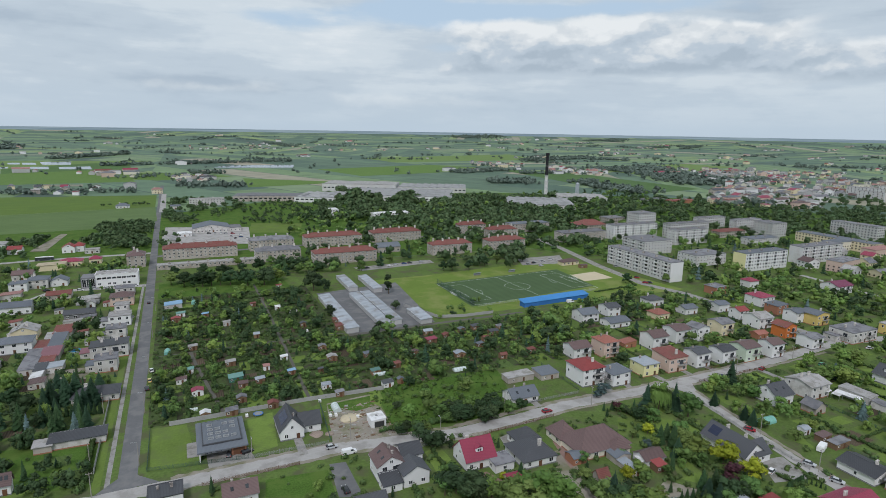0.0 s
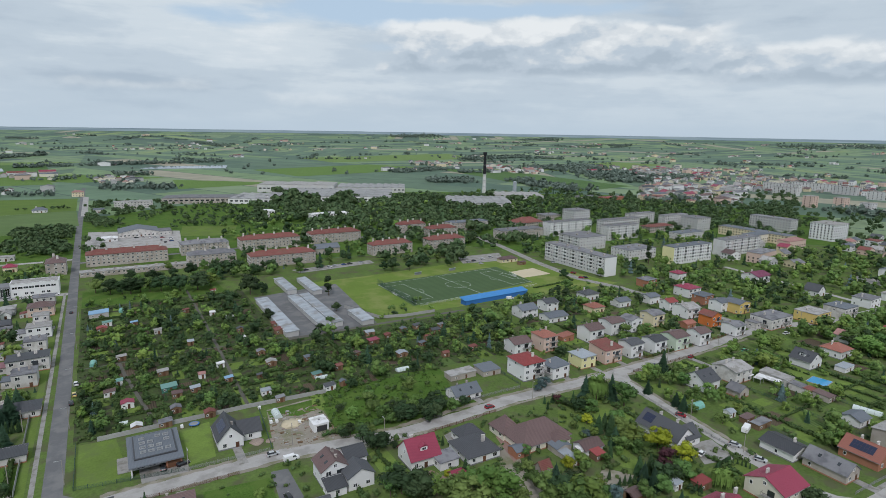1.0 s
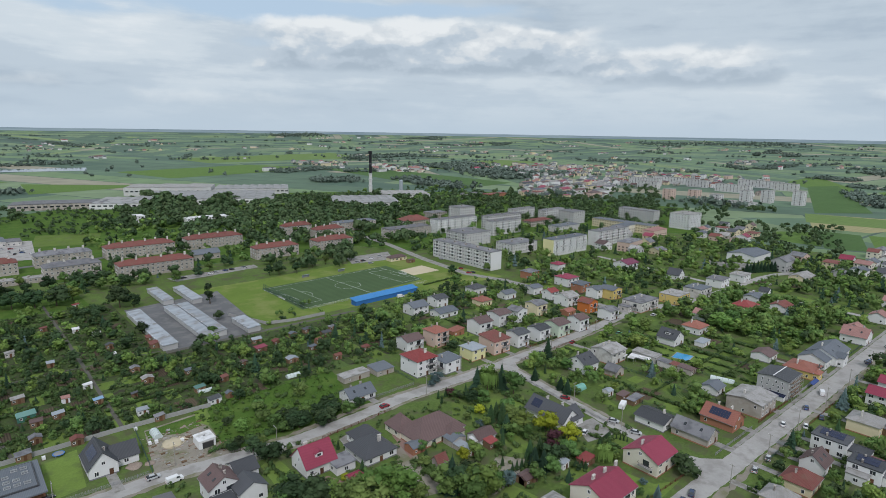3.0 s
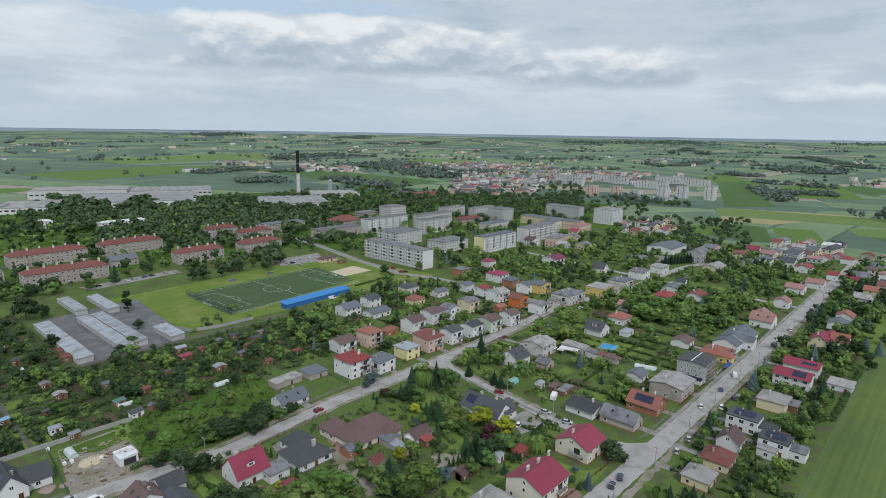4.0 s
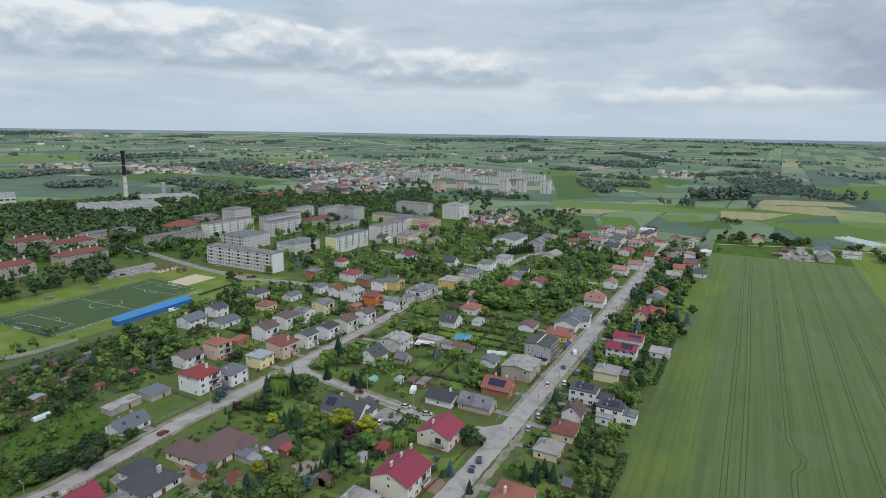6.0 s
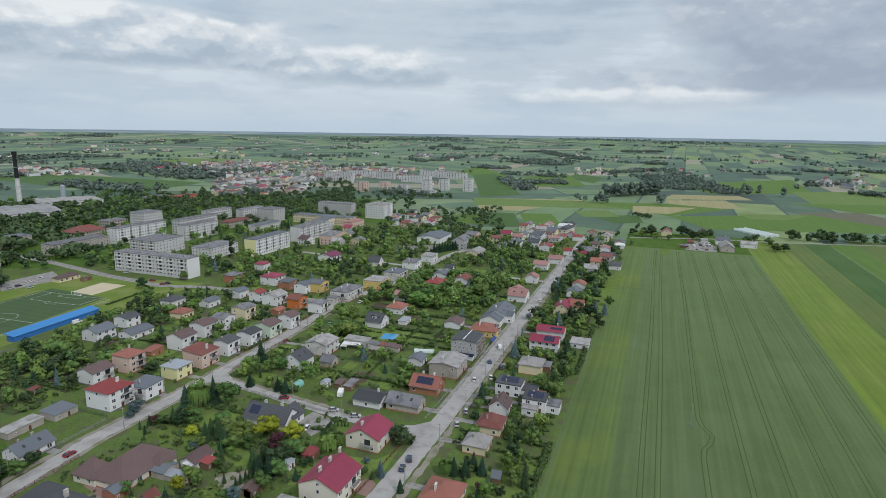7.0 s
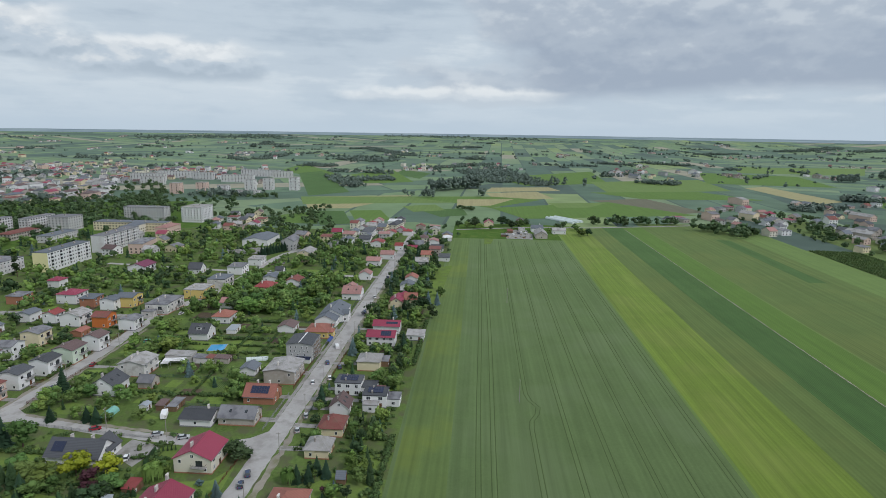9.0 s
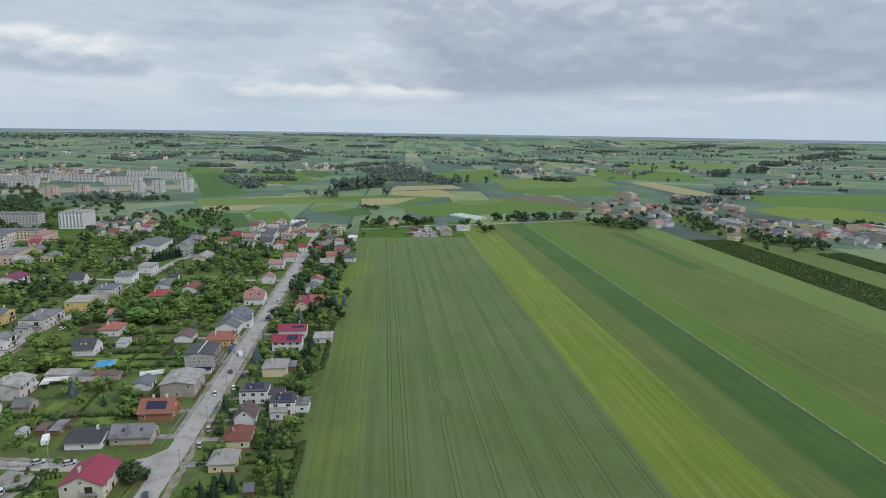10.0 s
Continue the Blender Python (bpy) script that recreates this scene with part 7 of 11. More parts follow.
house(-132.1, 597.0, 10.1, 10.1, 4.4, 2.2, "g", "x", "red", "white", chim=1, sides="se")
house(-106.8, 495.0, 12.5, 9.6, 4.2, 2.2, "g", "x", "brown", "grimy", chim=1, sides="se")
block(-35.6, 515.1, 12.9, 16.2, 3, "brown", "tan", "h", "y", 3.2, sides="se", chims=2)
# outbuildings in a long row behind the houses, roof against roof
for lx, ly, lw, ld, lh, lrc, lax in ((-61.4, 352.4, 8.4, 13.6, 2.9, "rust", "y"), (-61.4, 335.2, 6.2, 20.6, 3.0, "steel", "y"), (-61.6, 318.2, 7.6, 13.0, 2.8, "pinksheet", "y"),
                                     (-62.1, 308.3, 7.0, 6.6, 2.7, "rust", "y"), (-67.4, 330.6, 5.4, 12.0, 2.6, "rust", "y"), (-68.2, 320.2, 6.2, 8.6, 2.5, "grey", "y"),
                                     (-68.0, 305.4, 6.2, 16.6, 2.8, "grey", "y"), (-57.0, 299.6, 6.4, 7.4, 2.6, "zinc", "x"), (-62.6, 299.0, 4.6, 9.2, 2.6, "dark", "y"),
                                     (-62.6, 290.0, 4.4, 7.0, 2.4, "white", "x"), (-61.0, 282.8, 6.0, 6.6, 2.4, "brown", "x"), (-66.4, 344.4, 3.4, 9.0, 2.5, "light", "y"),
                                     (-52.0, 347.0, 5.0, 3.6, 2.4, "rust", "x"), (-47.6, 331.0, 3.4, 4.2, 2.4, "light", "x"), (-84.0, 312.0, 7.0, 4.4, 2.4, "grey", "x"),
                                     (-88.0, 378.0, 6.0, 5.0, 2.5, "rust", "x"), (-70.0, 395.0, 4.6, 4.0, 2.3, "dark", "x"), (-46.0, 402.0, 4.0, 5.0, 2.4, "rust", "x")):
    shed(lx, ly, lw, ld, lh, 0.6, "m", lax, lrc, "grimy", name="lean_to_shed")


def school(x, y):
    """A two-storey white school with a long band of windows, a grey glazed end and plant on its flat roof."""
    h = thing("school", x, y, 0, "modern white two-storey school with a long window band", "school")
    claim(x, y, 36, 13, 0)
    part("wall", Shape().box(-9.0, -6.0, -0.2, 17.4, 6.0, 8.6).mesh("wall", WALL["white"]), h)
    end = part("entrance_wing", Shape().box(-17.4, -6.6, -0.2, -9.0, 5.4, 7.4).mesh("entrance_wing", WALL["dgrey"]), h, None, "dark grey glazed entrance wing")
    roof = part("roof", Shape().box(-9.2, -6.2, 8.6, 17.6, 6.2, 8.9).mesh("roof", ROOF["white"]), h)
    part("roof_deck", Shape().box(-8.6, -5.6, 8.9, 17.0, 5.6, 8.95).mesh("roof_deck", ROOF["light"]), roof)
    for i, vx in enumerate((-4.0, 3.0, 9.0, 14.0)):
        part("roof_vent", Shape().box(-1.1, -0.7, 0, 1.1, 0.7, 0.8 + 0.2 * (i % 2)).mesh("roof_vent", CONC), roof, pose(vx, 1.2 * (-1) ** i, 8.95))
    for i in range(8):
        part("window", window_mesh(2.7, 1.5), h, pose(-6.6 + i * 3.0, -6.0, 5.2))
        if i % 3 != 1:
            part("window", window_mesh(1.9, 1.5), h, pose(-6.6 + i * 3.0, -6.0, 1.3))
    for i in range(3):
        part("window", window_mesh(2.3, 5.4), end, pose(-15.6 + i * 2.6, -6.6, 0.9))
        part("window", window_mesh(1.7, 1.5), h, pose(17.4, -3.6 + i * 3.6, 5.2, 0, 0, 90))


def bus(x, y, ang):
    """A single-deck bus: body, window band, roof unit, doors and wheels."""
    b = thing("bus", x, y, ang, "dark bus with a white roof standing on the street", "bus", "", 0.06)
    body = material("dark_bus_paint", (0.05, 0.055, 0.07), 0.3, 2, 0.05, 0.05, spec=0.5)
    part("body", Shape().box(-6.4, -1.25, 0.35, 6.4, 1.25, 2.7).mesh("body", body), b)
    part("roof", Shape().box(-6.35, -1.22, 2.7, 6.35, 1.22, 3.0).box(-2.0, -0.8, 3.0, 1.0, 0.8, 3.2).mesh("roof", FRAME), b, None, "white roof with an air unit")
    for i in range(8):
        part("window", Shape().box(-0.68, -0.02, 0, 0.68, 0.02, 0.95).mesh("window", GLASS), b, pose(-5.4 + i * 1.5, -1.26, 1.5))
    for wx in (-3.9, 4.2):
        for wy in (-1.15, 1.15):
            wh = Shape()
            ring = [(0.48 * math.cos(math.pi * i / 6), 0.48 * math.sin(math.pi * i / 6)) for i in range(12)]
            wh.quad([(a, -0.14, c) for a, c in ring]).quad([(a, 0.14, c) for a, c in ring[::-1]])
            for (a, c), (e, f) in zip(ring, ring[1:] + ring[:1]):
                wh.quad([(e, -0.14, f), (a, -0.14, c), (a, 0.14, c), (e, 0.14, f)])
            part("wheel", wh.mesh("wheel", TRIM), b, pose(wx, wy, 0.48))


school(-48.4, 457.6)
bus(-105.0, 558.8, 3)
tree(-51.1, 247.5, 5, "column", "thuja", 1.3)
tree(-49.3, 247.7, 5.5, "column", "thuja", 1.3)
tree(-47.4, 247.4, 5, "column", "thuja", 1.3)
tree(-45.5, 247.1, 5.4, "column", "thuja", 1.3)
tree(-43.7, 246.8, 5, "column", "thuja", 1.3)
tree(-41.8, 246.6, 5.3, "column", "thuja", 1.3)
tree(-39.8, 246.3, 5, "column", "thuja", 1.3)
tree(-37.9, 246.0, 5.2, "column", "thuja", 1.3)
tree(-36.0, 245.7, 5, "column", "thuja", 1.3)
tree(-34.1, 245.4, 5.4, "column", "thuja", 1.3)
tree(-52.0, 257.8, 12, "conifer", "conifer", 1.2)
tree(-51.5, 269.5, 11, "conifer", "conifer", 1.2)
tree(-47.2, 259.0, 13, "conifer", "conifer", 1.2)
tree(-44.4, 263.8, 12, "conifer", "conifer", 1.2)
tree(-37.6, 255.1, 12, "conifer", "conifer", 1.2)
tree(-35.8, 263.1, 11, "conifer", "conifer", 1.2)
tree(-40.0, 250.9, 10, "conifer", "conifer", 1.2)
tree(-66.7, 264.8, 9, "round", "dark", 1.2)
tree(-60.1, 254.6, 10, "round", "dark", 1.2)
tree(-61.5, 248.0, 8, "round", "dark", 1.2)
tree(-54.9, 240.7, 7, "round", "dark", 1.2)
tree(117.0, 330.6, 7, "round", "dark", 1.1)
tree(95.9, 297.4, 6, "round", "dark", 1.1)
tree(105.3, 307.3, 6, "round", "broad", 1.1)
tree(76.5, 331.9, 8, "round", "dark", 1.1)
tree(86.0, 388.2, 9, "round", "dark", 1.1)
tree(85.7, 404.3, 10, "conifer", "conifer", 1.1)

# blocks of flats
block(12.4, 533.5, 58.5, 14.6, 3, "rust", "tan", "h", "x", 3.0, sides="sw", chims=6)
block(72.9, 547.7, 39.2, 15.1, 3, "grey", "tan", "h", "x", 2.6, sides="sw", chims=4)
block(71.3, 498.2, 36.4, 14.0, 3, "grey", "tan", "h", "x", 2.6, sides="sw", chims=4)
block(130.1, 549.1, 54.5, 16.0, 3, "rust", "tan", "h", "x", 3.0, sides="sw", chims=6)
block(122.1, 474.1, 52.3, 15.4, 3, "rust", "tan", "h", "x", 3.0, sides="sw", chims=6)
block(194.2, 551.4, 50.8, 15.9, 3, "rust", "tan", "h", "x", 3.0, sides="sw", chims=6)
block(16.3, 494.4, 73.5, 8.2, 1, "light", "tan", "f", "x", 0, sides="sw", name='garage_row', fh=2.6)
block(220.0, 474.8, 39.1, 13.0, 3, "rust", "tan", "h", "x", 3.0, sides="sw", chims=5)
block(277.2, 476.1, 38.1, 14.6, 3, "rust", "tan", "h", "x", 3.0, sides="sw", chims=5)
block(287.3, 566.7, 31.8, 10.6, 3, "rust", "tan", "h", "x", 3.0, sides="sw", chims=4)
block(303.4, 529.5, 32.6, 12.6, 3, "rust", "tan", "h", "x", 3.0, sides="sw", chims=4)
block(352.4, 555.2, 48.3, 16.1, 3, "steel", "tan", "f", "x", 0, sides="sw")
block(375.3, 488.6, 53.4, 16.7, 3, "grey", "tan", "f", "x", 0, sides="sw")
block(426.0, 541.7, 34.5, 21.6, 2, "rust", "tan", "h", "x", 5.0, sides="sw", name='hall')
block(476.0, 560.7, 23.9, 17.1, 3, "grey", "tan", "f", "x", 0, sides="sw")
block(436.8, 482.0, 58.1, 12.9, 5, "grey", "white", "f", "x", 0, sides="sw", balc='s')
block(500.9, 469.0, 55.7, 11.1, 5, "grey", "concrete", "f", "x", 0, sides="sw", balc='s')
block(496.1, 533.0, 25.1, 20.9, 6, "grey", "concrete", "f", "x", 0, sides="sw")
block(336.7, 355.7, 12.2, 71.5, 5, "grey", "concrete", "f", "y", 0, sides="sw", balc='w', end='swhite')
block(400.4, 419.8, 32.9, 29.9, 4, "grey", "concrete", "f", "x", 0, sides="sw", balc='w')
block(408.4, 362.2, 33.9, 21.2, 3, "grey", "concrete", "f", "x", 0, sides="sw")
block(469.9, 436.5, 44.1, 9.8, 5, "grey", "concrete", "f", "x", 0, sides="sw", balc='s')
block(562.4, 493.2, 40.8, 9.1, 5, "grey", "concrete", "f", "x", 0, sides="sw")
block(589.0, 466.2, 39.5, 9.9, 5, "grey", "concrete", "f", "x", 0, sides="sw")
block(597.7, 441.4, 22.9, 22.9, 5, "grey", "concrete", "f", "y", 0, sides="sw")
block(541.8, 409.6, 38.6, 14.8, 2, "steel", "concrete", "f", "x", 0, sides="sw")
block(440.0, 330.1, 50.0, 12.0, 5, "steel", "white", "f", "x", 0, sides="sw", balc='s', end='wlemon')
block(514.7, 332.9, 54.0, 12.0, 5, "grey", "concrete", "f", "x", 0, sides="sw", balc='s', end='wconcrete')
block(604.8, 371.3, 16.0, 78.0, 3, "steel", "cream", "f", "y", 0, sides="sw", name='school')
block(683.9, 400.3, 14.0, 50.0, 5, "grey", "concrete", "f", "y", 0, sides="sw", balc='w')
block(679.1, 335.4, 29.5, 24.6, 6, "light", "white", "f", "x", 0, sides="sw")
block(545.9, 453.3, 37.7, 14.5, 2, "rust", "tan", "h", "x", 2, sides="sw")
warehouse = house(554.0, 211.0, 36.0, 24.0, 5.6, 2.4, "g", "x", "steel", "white", chim=0, name="warehouse", sides="n")
# dark sheet laid on the wall as the shade inside the gateway
part("gate", Shape().box(-4.4, -0.06, 0, 4.4, 0.02, 3.8).mesh("gate", RAIL_AND_SHADE), warehouse, side_pose("w", 36.0, 24.0, -3.0, 0.05), "wide dark sheet for the shade in the open gateway")
patch("car_park", [(525.3, 229.7), (531, 196), (514.1, 194.6), (499.9, 193.3), (502.0, 229.1)], PAVE, 0.05, "pale paved yard before the warehouse", category="car park")
for i in range(24):
    tree(497.0 + (i // 2) * 3.0, 187.0 - (i // 2) * 1.6 + (i % 2) * 2.4, 7.5 + (i * 7 % 5) * 0.5, "conifer", "conifer", 1.25)
house(295.0, 398.0, 16.5, 7.0, 3.0, 1.8, "h", "x", "brown", "cream", chim=0, name='clubhouse', sides="sw")
shed(299.1, 383.6, 6.7, 3.8, 2.5, 0.6, "g", "x", "brown", "wood")

# factory, hall and shop
block(718.5, 691.2, 46.8, 15.6, 1, "red", "brick", "f", "x", 0, sides="sw", name='shop', step=8.0, fh=6)
block(682.5, 717.6, 51.5, 17.2, 1, "dark", "concrete", "f", "x", 0, sides="sw", name='shop', step=8.0, fh=6)
house(27.0, 669.0, 36.0, 30.0, 4.6, 3.6, "g", "y", "steel", "grimy", chim=0, name="supermarket", sides="s", wings=((24.0, -4.0, 12.0, 20.0, 3.8, 0.3, "f", "x", "grey"),))
house(-13.0, 606.0, 11.0, 26.0, 4.2, 1.6, "g", "y", "light", "grimy", chim=0, name="storage_hall", sides="s")
house(1.0, 640.0, 13.0, 8.0, 3.4, 1.2, "g", "x", "white", "white", chim=0, name="storage_hall", sides="s")
house(33.0, 889.0, 46.0, 13.0, 9.4, 0.4, "f", "x", "light", "grimy", chim=2, sides="sw")
house(-7.6, 857.0, 12.0, 9.0, 4.4, 1.4, "g", "x", "steel", "grimy", chim=0, name="storage_hall", sides="s")
house(-72.0, 889.0, 16.0, 11.0, 3.4, 3.0, "h", "x", "steel", "white", chim=1, sides="s")
house(-35.0, 1066.0, 16.0, 10.0, 7.0, 2.5, "h", "x", "salmon", "cream", chim=1, sides="s")
house(170.2, 731.9, 20.0, 16.6, 9, 0.3, "f", "x", "white", "white", chim=1, sides="sw")
house(235.5, 686.5, 46.8, 15.6, 8, 0.3, "f", "x", "white", "white", chim=1, sides="sw")
house(169.3, 501.8, 21.2, 12.9, 5, 3, "g", "x", "steel", "tan", chim=0, name='hall', sides="sw")

# garages by the allotments and the stand
block(81.1, 334.4, 7, 71.0, 1, "garage", "grey", "m", "x", 0.5, sides="w", fh=1.9, step=3.2, name="garage_row")
block(100.6, 333.9, 6, 67.2, 1, "garage", "grey", "m", "x", 0.5, sides="w", fh=1.9, step=3.2, name="garage_row")
block(108.2, 335.7, 6, 64.8, 1, "garage", "grey", "m", "x", 0.5, sides="w", fh=1.9, step=3.2, name="garage_row")
block(104.0, 398.4, 6, 36.3, 1, "garage", "grey", "m", "x", 0.5, sides="w", fh=1.9, step=3.2, name="garage_row")
block(118.9, 391.3, 6, 38.9, 1, "garage", "grey", "m", "x", 0.5, sides="w", fh=1.9, step=3.2, name="garage_row")
block(124.6, 310.0, 7, 22.8, 1, "garage", "grey", "m", "x", 0.5, sides="w", fh=1.9, step=3.2, name="garage_row")

# garden sheds of the allotments
shed(-8.7, 385.0, 9.9, 8.1, 2.3, 0.7, "m", "x", "paleblue", "grimy")
shed(-4.7, 363.8, 4.7, 3.7, 2.1, 0.45, "m", "x", "green", "white")
shed(-7.3, 353.5, 4.8, 3.8, 2.3, 0.7, "g", "y", "red", "wood")
shed(-5.1, 263.8, 4.2, 3.3, 2.1, 0.45, "m", "x", "brown", "white")
shed(0.9, 249.1, 4.5, 3.6, 2.3, 0.7, "g", "y", "crimson", "white")
shed(-2.0, 273.8, 4.0, 3.2, 2.1, 0.45, "m", "x", "green", "white")
shed(3.0, 226.7, 3.6, 2.8, 2.3, 0.7, "g", "y", "white", "wood")
shed(16.8, 258.2, 5.9, 4.7, 2.1, 0.45, "m", "x", "green", "green")
shed(19.0, 249.6, 3.8, 3.0, 2.3, 0.7, "g", "x", "brown", "wood")
shed(26.3, 251.8, 3.8, 3.0, 2.1, 0.45, "m", "x", "zinc", "wood")
shed(30.7, 264.9, 2.8, 2.2, 2.3, 0.7, "g", "x", "salmon", "white")
shed(40.1, 273.8, 3.2, 2.5, 2.1, 0.45, "m", "x", "white", "white")
shed(28.1, 225.7, 3.8, 3.0, 2.3, 0.7, "g", "y", "rust", "wood")
shed(58.0, 407.4, 3.5, 2.8, 2.1, 0.45, "m", "x", "red", "white")
shed(49.5, 356.2, 3.0, 2.3, 2.3, 0.7, "g", "x", "white", "white")
shed(56.8, 343.6, 4.0, 3.1, 2.1, 0.45, "m", "x", "light", "white")
shed(31.8, 310.6, 2.9, 2.3, 2.3, 0.7, "g", "x", "zinc", "wood")
shed(0.4, 304.2, 4.1, 3.2, 2.1, 0.45, "m", "x", "light", "wood")
shed(8.4, 357.0, 3.6, 2.8, 2.2, 0.4, "m", "x", "paleblue", "wood")
shed(18.8, 336.9, 3.7, 2.9, 2.3, 0.5, "m", "x", "light", "grimy")
shed(40.5, 255.4, 3.2, 2.5, 2.2, 0.4, "m", "x", "paleblue", "wood")
shed(16.0, 276.6, 4.4, 3.5, 2.1, 0.45, "m", "x", "light", "wood")
shed(118.3, 282.5, 5.0, 4.0, 2.3, 0.7, "g", "x", "zinc", "wood")
shed(115.4, 270.2, 5.3, 4.2, 2.1, 0.45, "m", "x", "crimson", "wood")
shed(137.1, 278.2, 3.6, 2.8, 2.3, 0.7, "g", "y", "steel", "wood")
shed(146.8, 280.6, 4.7, 3.8, 2.1, 0.45, "m", "x", "dark", "wood")
shed(151.8, 269.4, 5.1, 4.1, 2.3, 0.7, "g", "x", "dark", "wood")
shed(159.4, 275.6, 3.4, 2.7, 2.1, 0.45, "m", "x", "grey", "wood")
shed(120.6, 246.6, 4.9, 3.9, 2.3, 0.7, "g", "y", "zinc", "wood")
shed(78.7, 263.2, 4.0, 3.2, 2.1, 0.45, "m", "x", "steel", "wood")
shed(61.4, 265.3, 4.5, 3.6, 2.3, 0.7, "g", "y", "light", "wood")
shed(56.0, 305.0, 3.5, 2.7, 2.1, 0.45, "m", "x", "white", "white")
shed(51.7, 235.2, 3.9, 3.1, 2.3, 0.7, "g", "x", "zinc", "white")
shed(76.8, 227.5, 4.6, 3.7, 2.1, 0.45, "m", "x", "dark", "white")
shed(83.1, 228.2, 2.7, 2.1, 2.3, 0.7, "g", "y", "steel", "wood")
shed(55.2, 225.9, 3.3, 2.6, 2.1, 0.45, "m", "x", "grey", "wood")
shed(125.4, 272.9, 4.0, 3.1, 2.3, 0.7, "g", "y", "rust", "wood")
shed(156.7, 238.0, 3.7, 2.9, 2.1, 0.45, "m", "x", "rust", "wood")
shed(58.1, 319.4, 3.4, 2.7, 2.3, 0.7, "g", "y", "dark", "wood")
shed(78.3, 320.2, 6.1, 5.0, 2.1, 0.45, "m", "x", "rust", "wood")
shed(76.9, 307.9, 6.1, 5.0, 2.3, 0.7, "g", "y", "rust", "wood")
shed(75.8, 241.9, 4.0, 3.2, 2.1, 0.45, "m", "x", "green", "wood")
shed(142.9, 261.2, 3.4, 2.7, 2.3, 0.7, "g", "x", "rust", "wood")
shed(87.3, 245.9, 3.8, 3.0, 2.1, 0.45, "m", "x", "rust", "wood")
shed(60.1, 280.6, 3.7, 2.9, 2.3, 0.7, "g", "y", "grey", "wood")
shed(36.5, 368.9, 3.3, 2.6, 2.1, 0.45, "m", "x", "rust", "wood")
shed(17.1, 235.7, 3.7, 2.9, 2.3, 0.7, "g", "y", "grey", "wood")
shed(12.5, 225.8, 4.4, 3.5, 2.1, 0.45, "m", "x", "grey", "wood")
shed(139.6, 236.6, 3.5, 2.8, 2.3, 0.7, "g", "x", "rust", "wood")
shed(136.2, 254.8, 3.3, 2.6, 2.1, 0.45, "m", "x", "steel", "wood")
shed(100.9, 256.0, 3.6, 2.8, 2.3, 0.7, "g", "y", "brown", "wood")
shed(53.1, 252.4, 2.2, 1.7, 2.1, 0.45, "m", "x", "dark", "wood")
greenhouse(-11.2, 303.7, 3.1, 5.2, 0, "green")
greenhouse(50.9, 214.7, 3.1, 6.3, 0, "film")
greenhouse(77.3, 240.1, 2.3, 5.7, 90, "film")
greenhouse(113.3, 231.2, 2.8, 6.2, 90, "film")
greenhouse(3.0, 388.5, 3.1, 5.2, 0, "green")
greenhouse(203.0, 140.8, 4.0, 6.3, 90, "green")
greenhouse(-1.0, 234.8, 1.8, 2.9, 90, "film")
garage = thing("garage", 62.2, 197.6, 0, "white block-built garage with a dark sheet for the shade in the open doorway", "garage")
claim(62.2, 197.6, 5.7, 6.3, 0, 0.3)
part("wall", wall_mesh("m", "x", 5.7, 6.3, 3.0, 0.25, "white"), garage)
part("roof", roof_mesh("m", "x", 5.7, 6.3, 3.0, 0.25, "white", 0.12, 0.12), garage)
# no opening is cut: a flat dark sheet gives the doorway's inner shade
part("doorway", Shape().box(-1.9, -0.05, 0, 1.9, 0.02, 2.25).mesh("doorway", RAIL_AND_SHADE), garage, side_pose("s", 5.7, 6.3, 0.2, 0.02), "dark sheet for the shade in the open doorway")
part("lintel", Shape().box(-2.1, -0.10, 2.25, 2.1, 0.02, 2.45).mesh("lintel", CONC), garage, side_pose("s", 5.7, 6.3, 0.2, 0.02))
part("roof_hatch", Shape().box(-0.35, -0.35, 3.2, 0.35, 0.35, 3.46).mesh("roof_hatch", TRIM), garage)

# sheds of the near gardens
shed(133.0, 110.1, 5.5, 3.6, 2.3, 0.7, "g", "x", "brown", "wood")
shed(137.0, 110.0, 3.0, 2.6, 2.1, 0.4, "m", "x", "salmon", "wood")
greenhouse(148.8, 108.0, 2.6, 4.6, 90, "film")
shed(131.2, 142.2, 6.5, 5.0, 2.4, 1.0, "g", "y", "steel", "tan")
shed(129.9, 137.0, 3.4, 11.0, 2.0, 0.3, "m", "x", "zinc", "tan")
shed(137.4, 136.2, 6.0, 3.0, 2.5, 0.4, "m", "y", "white", "tan")
shed(139.2, 131.9, 4.0, 3.4, 2.5, 0.5, "m", "y", "red", "wood")
shed(117.2, 146.9, 6.0, 5.0, 2.6, 1.0, "g", "x", "steel", "brick")
shed(210.0, 123.3, 5.0, 3.2, 2.3, 0.4, "m", "x", "brown", "wood")
shed(210.8, 118.2, 7.5, 3.6, 2.3, 0.4, "m", "x", "grey", "wood")

# parked cars
car(42.3, 186.5, 2, "silver")
car(14.9, 194.7, 15, "black")
car(9.2, 195.1, 80, "black")
car(40.4, 160.2, 95, "black")
car(-17.5, 282.2, 95, "white")
car(-17.8, 270.4, 95, "yellow")
car(-18.6, 262.1, 95, "black")
car(127.7, 180.4, 0, "red")
car(119.1, 152.8, 95, "silver")
car(190.8, 138.6, -60, "red")
car(189.1, 114.1, -65, "silver")
car(187.8, 103.7, -65, "silver")
car(173.1, 116.0, 20, "white")
car(167.5, 72.0, 20, "navy")
car(161.4, 71.9, 15, "navy")
car(207.8, 64.7, 15, "silver")
car(196.4, 64.6, 15, "silver")
car(238.2, 70.6, 15, "white")
car(243.4, 64.4, 15, "white")
car(261.0, 69.9, 20, "blue")
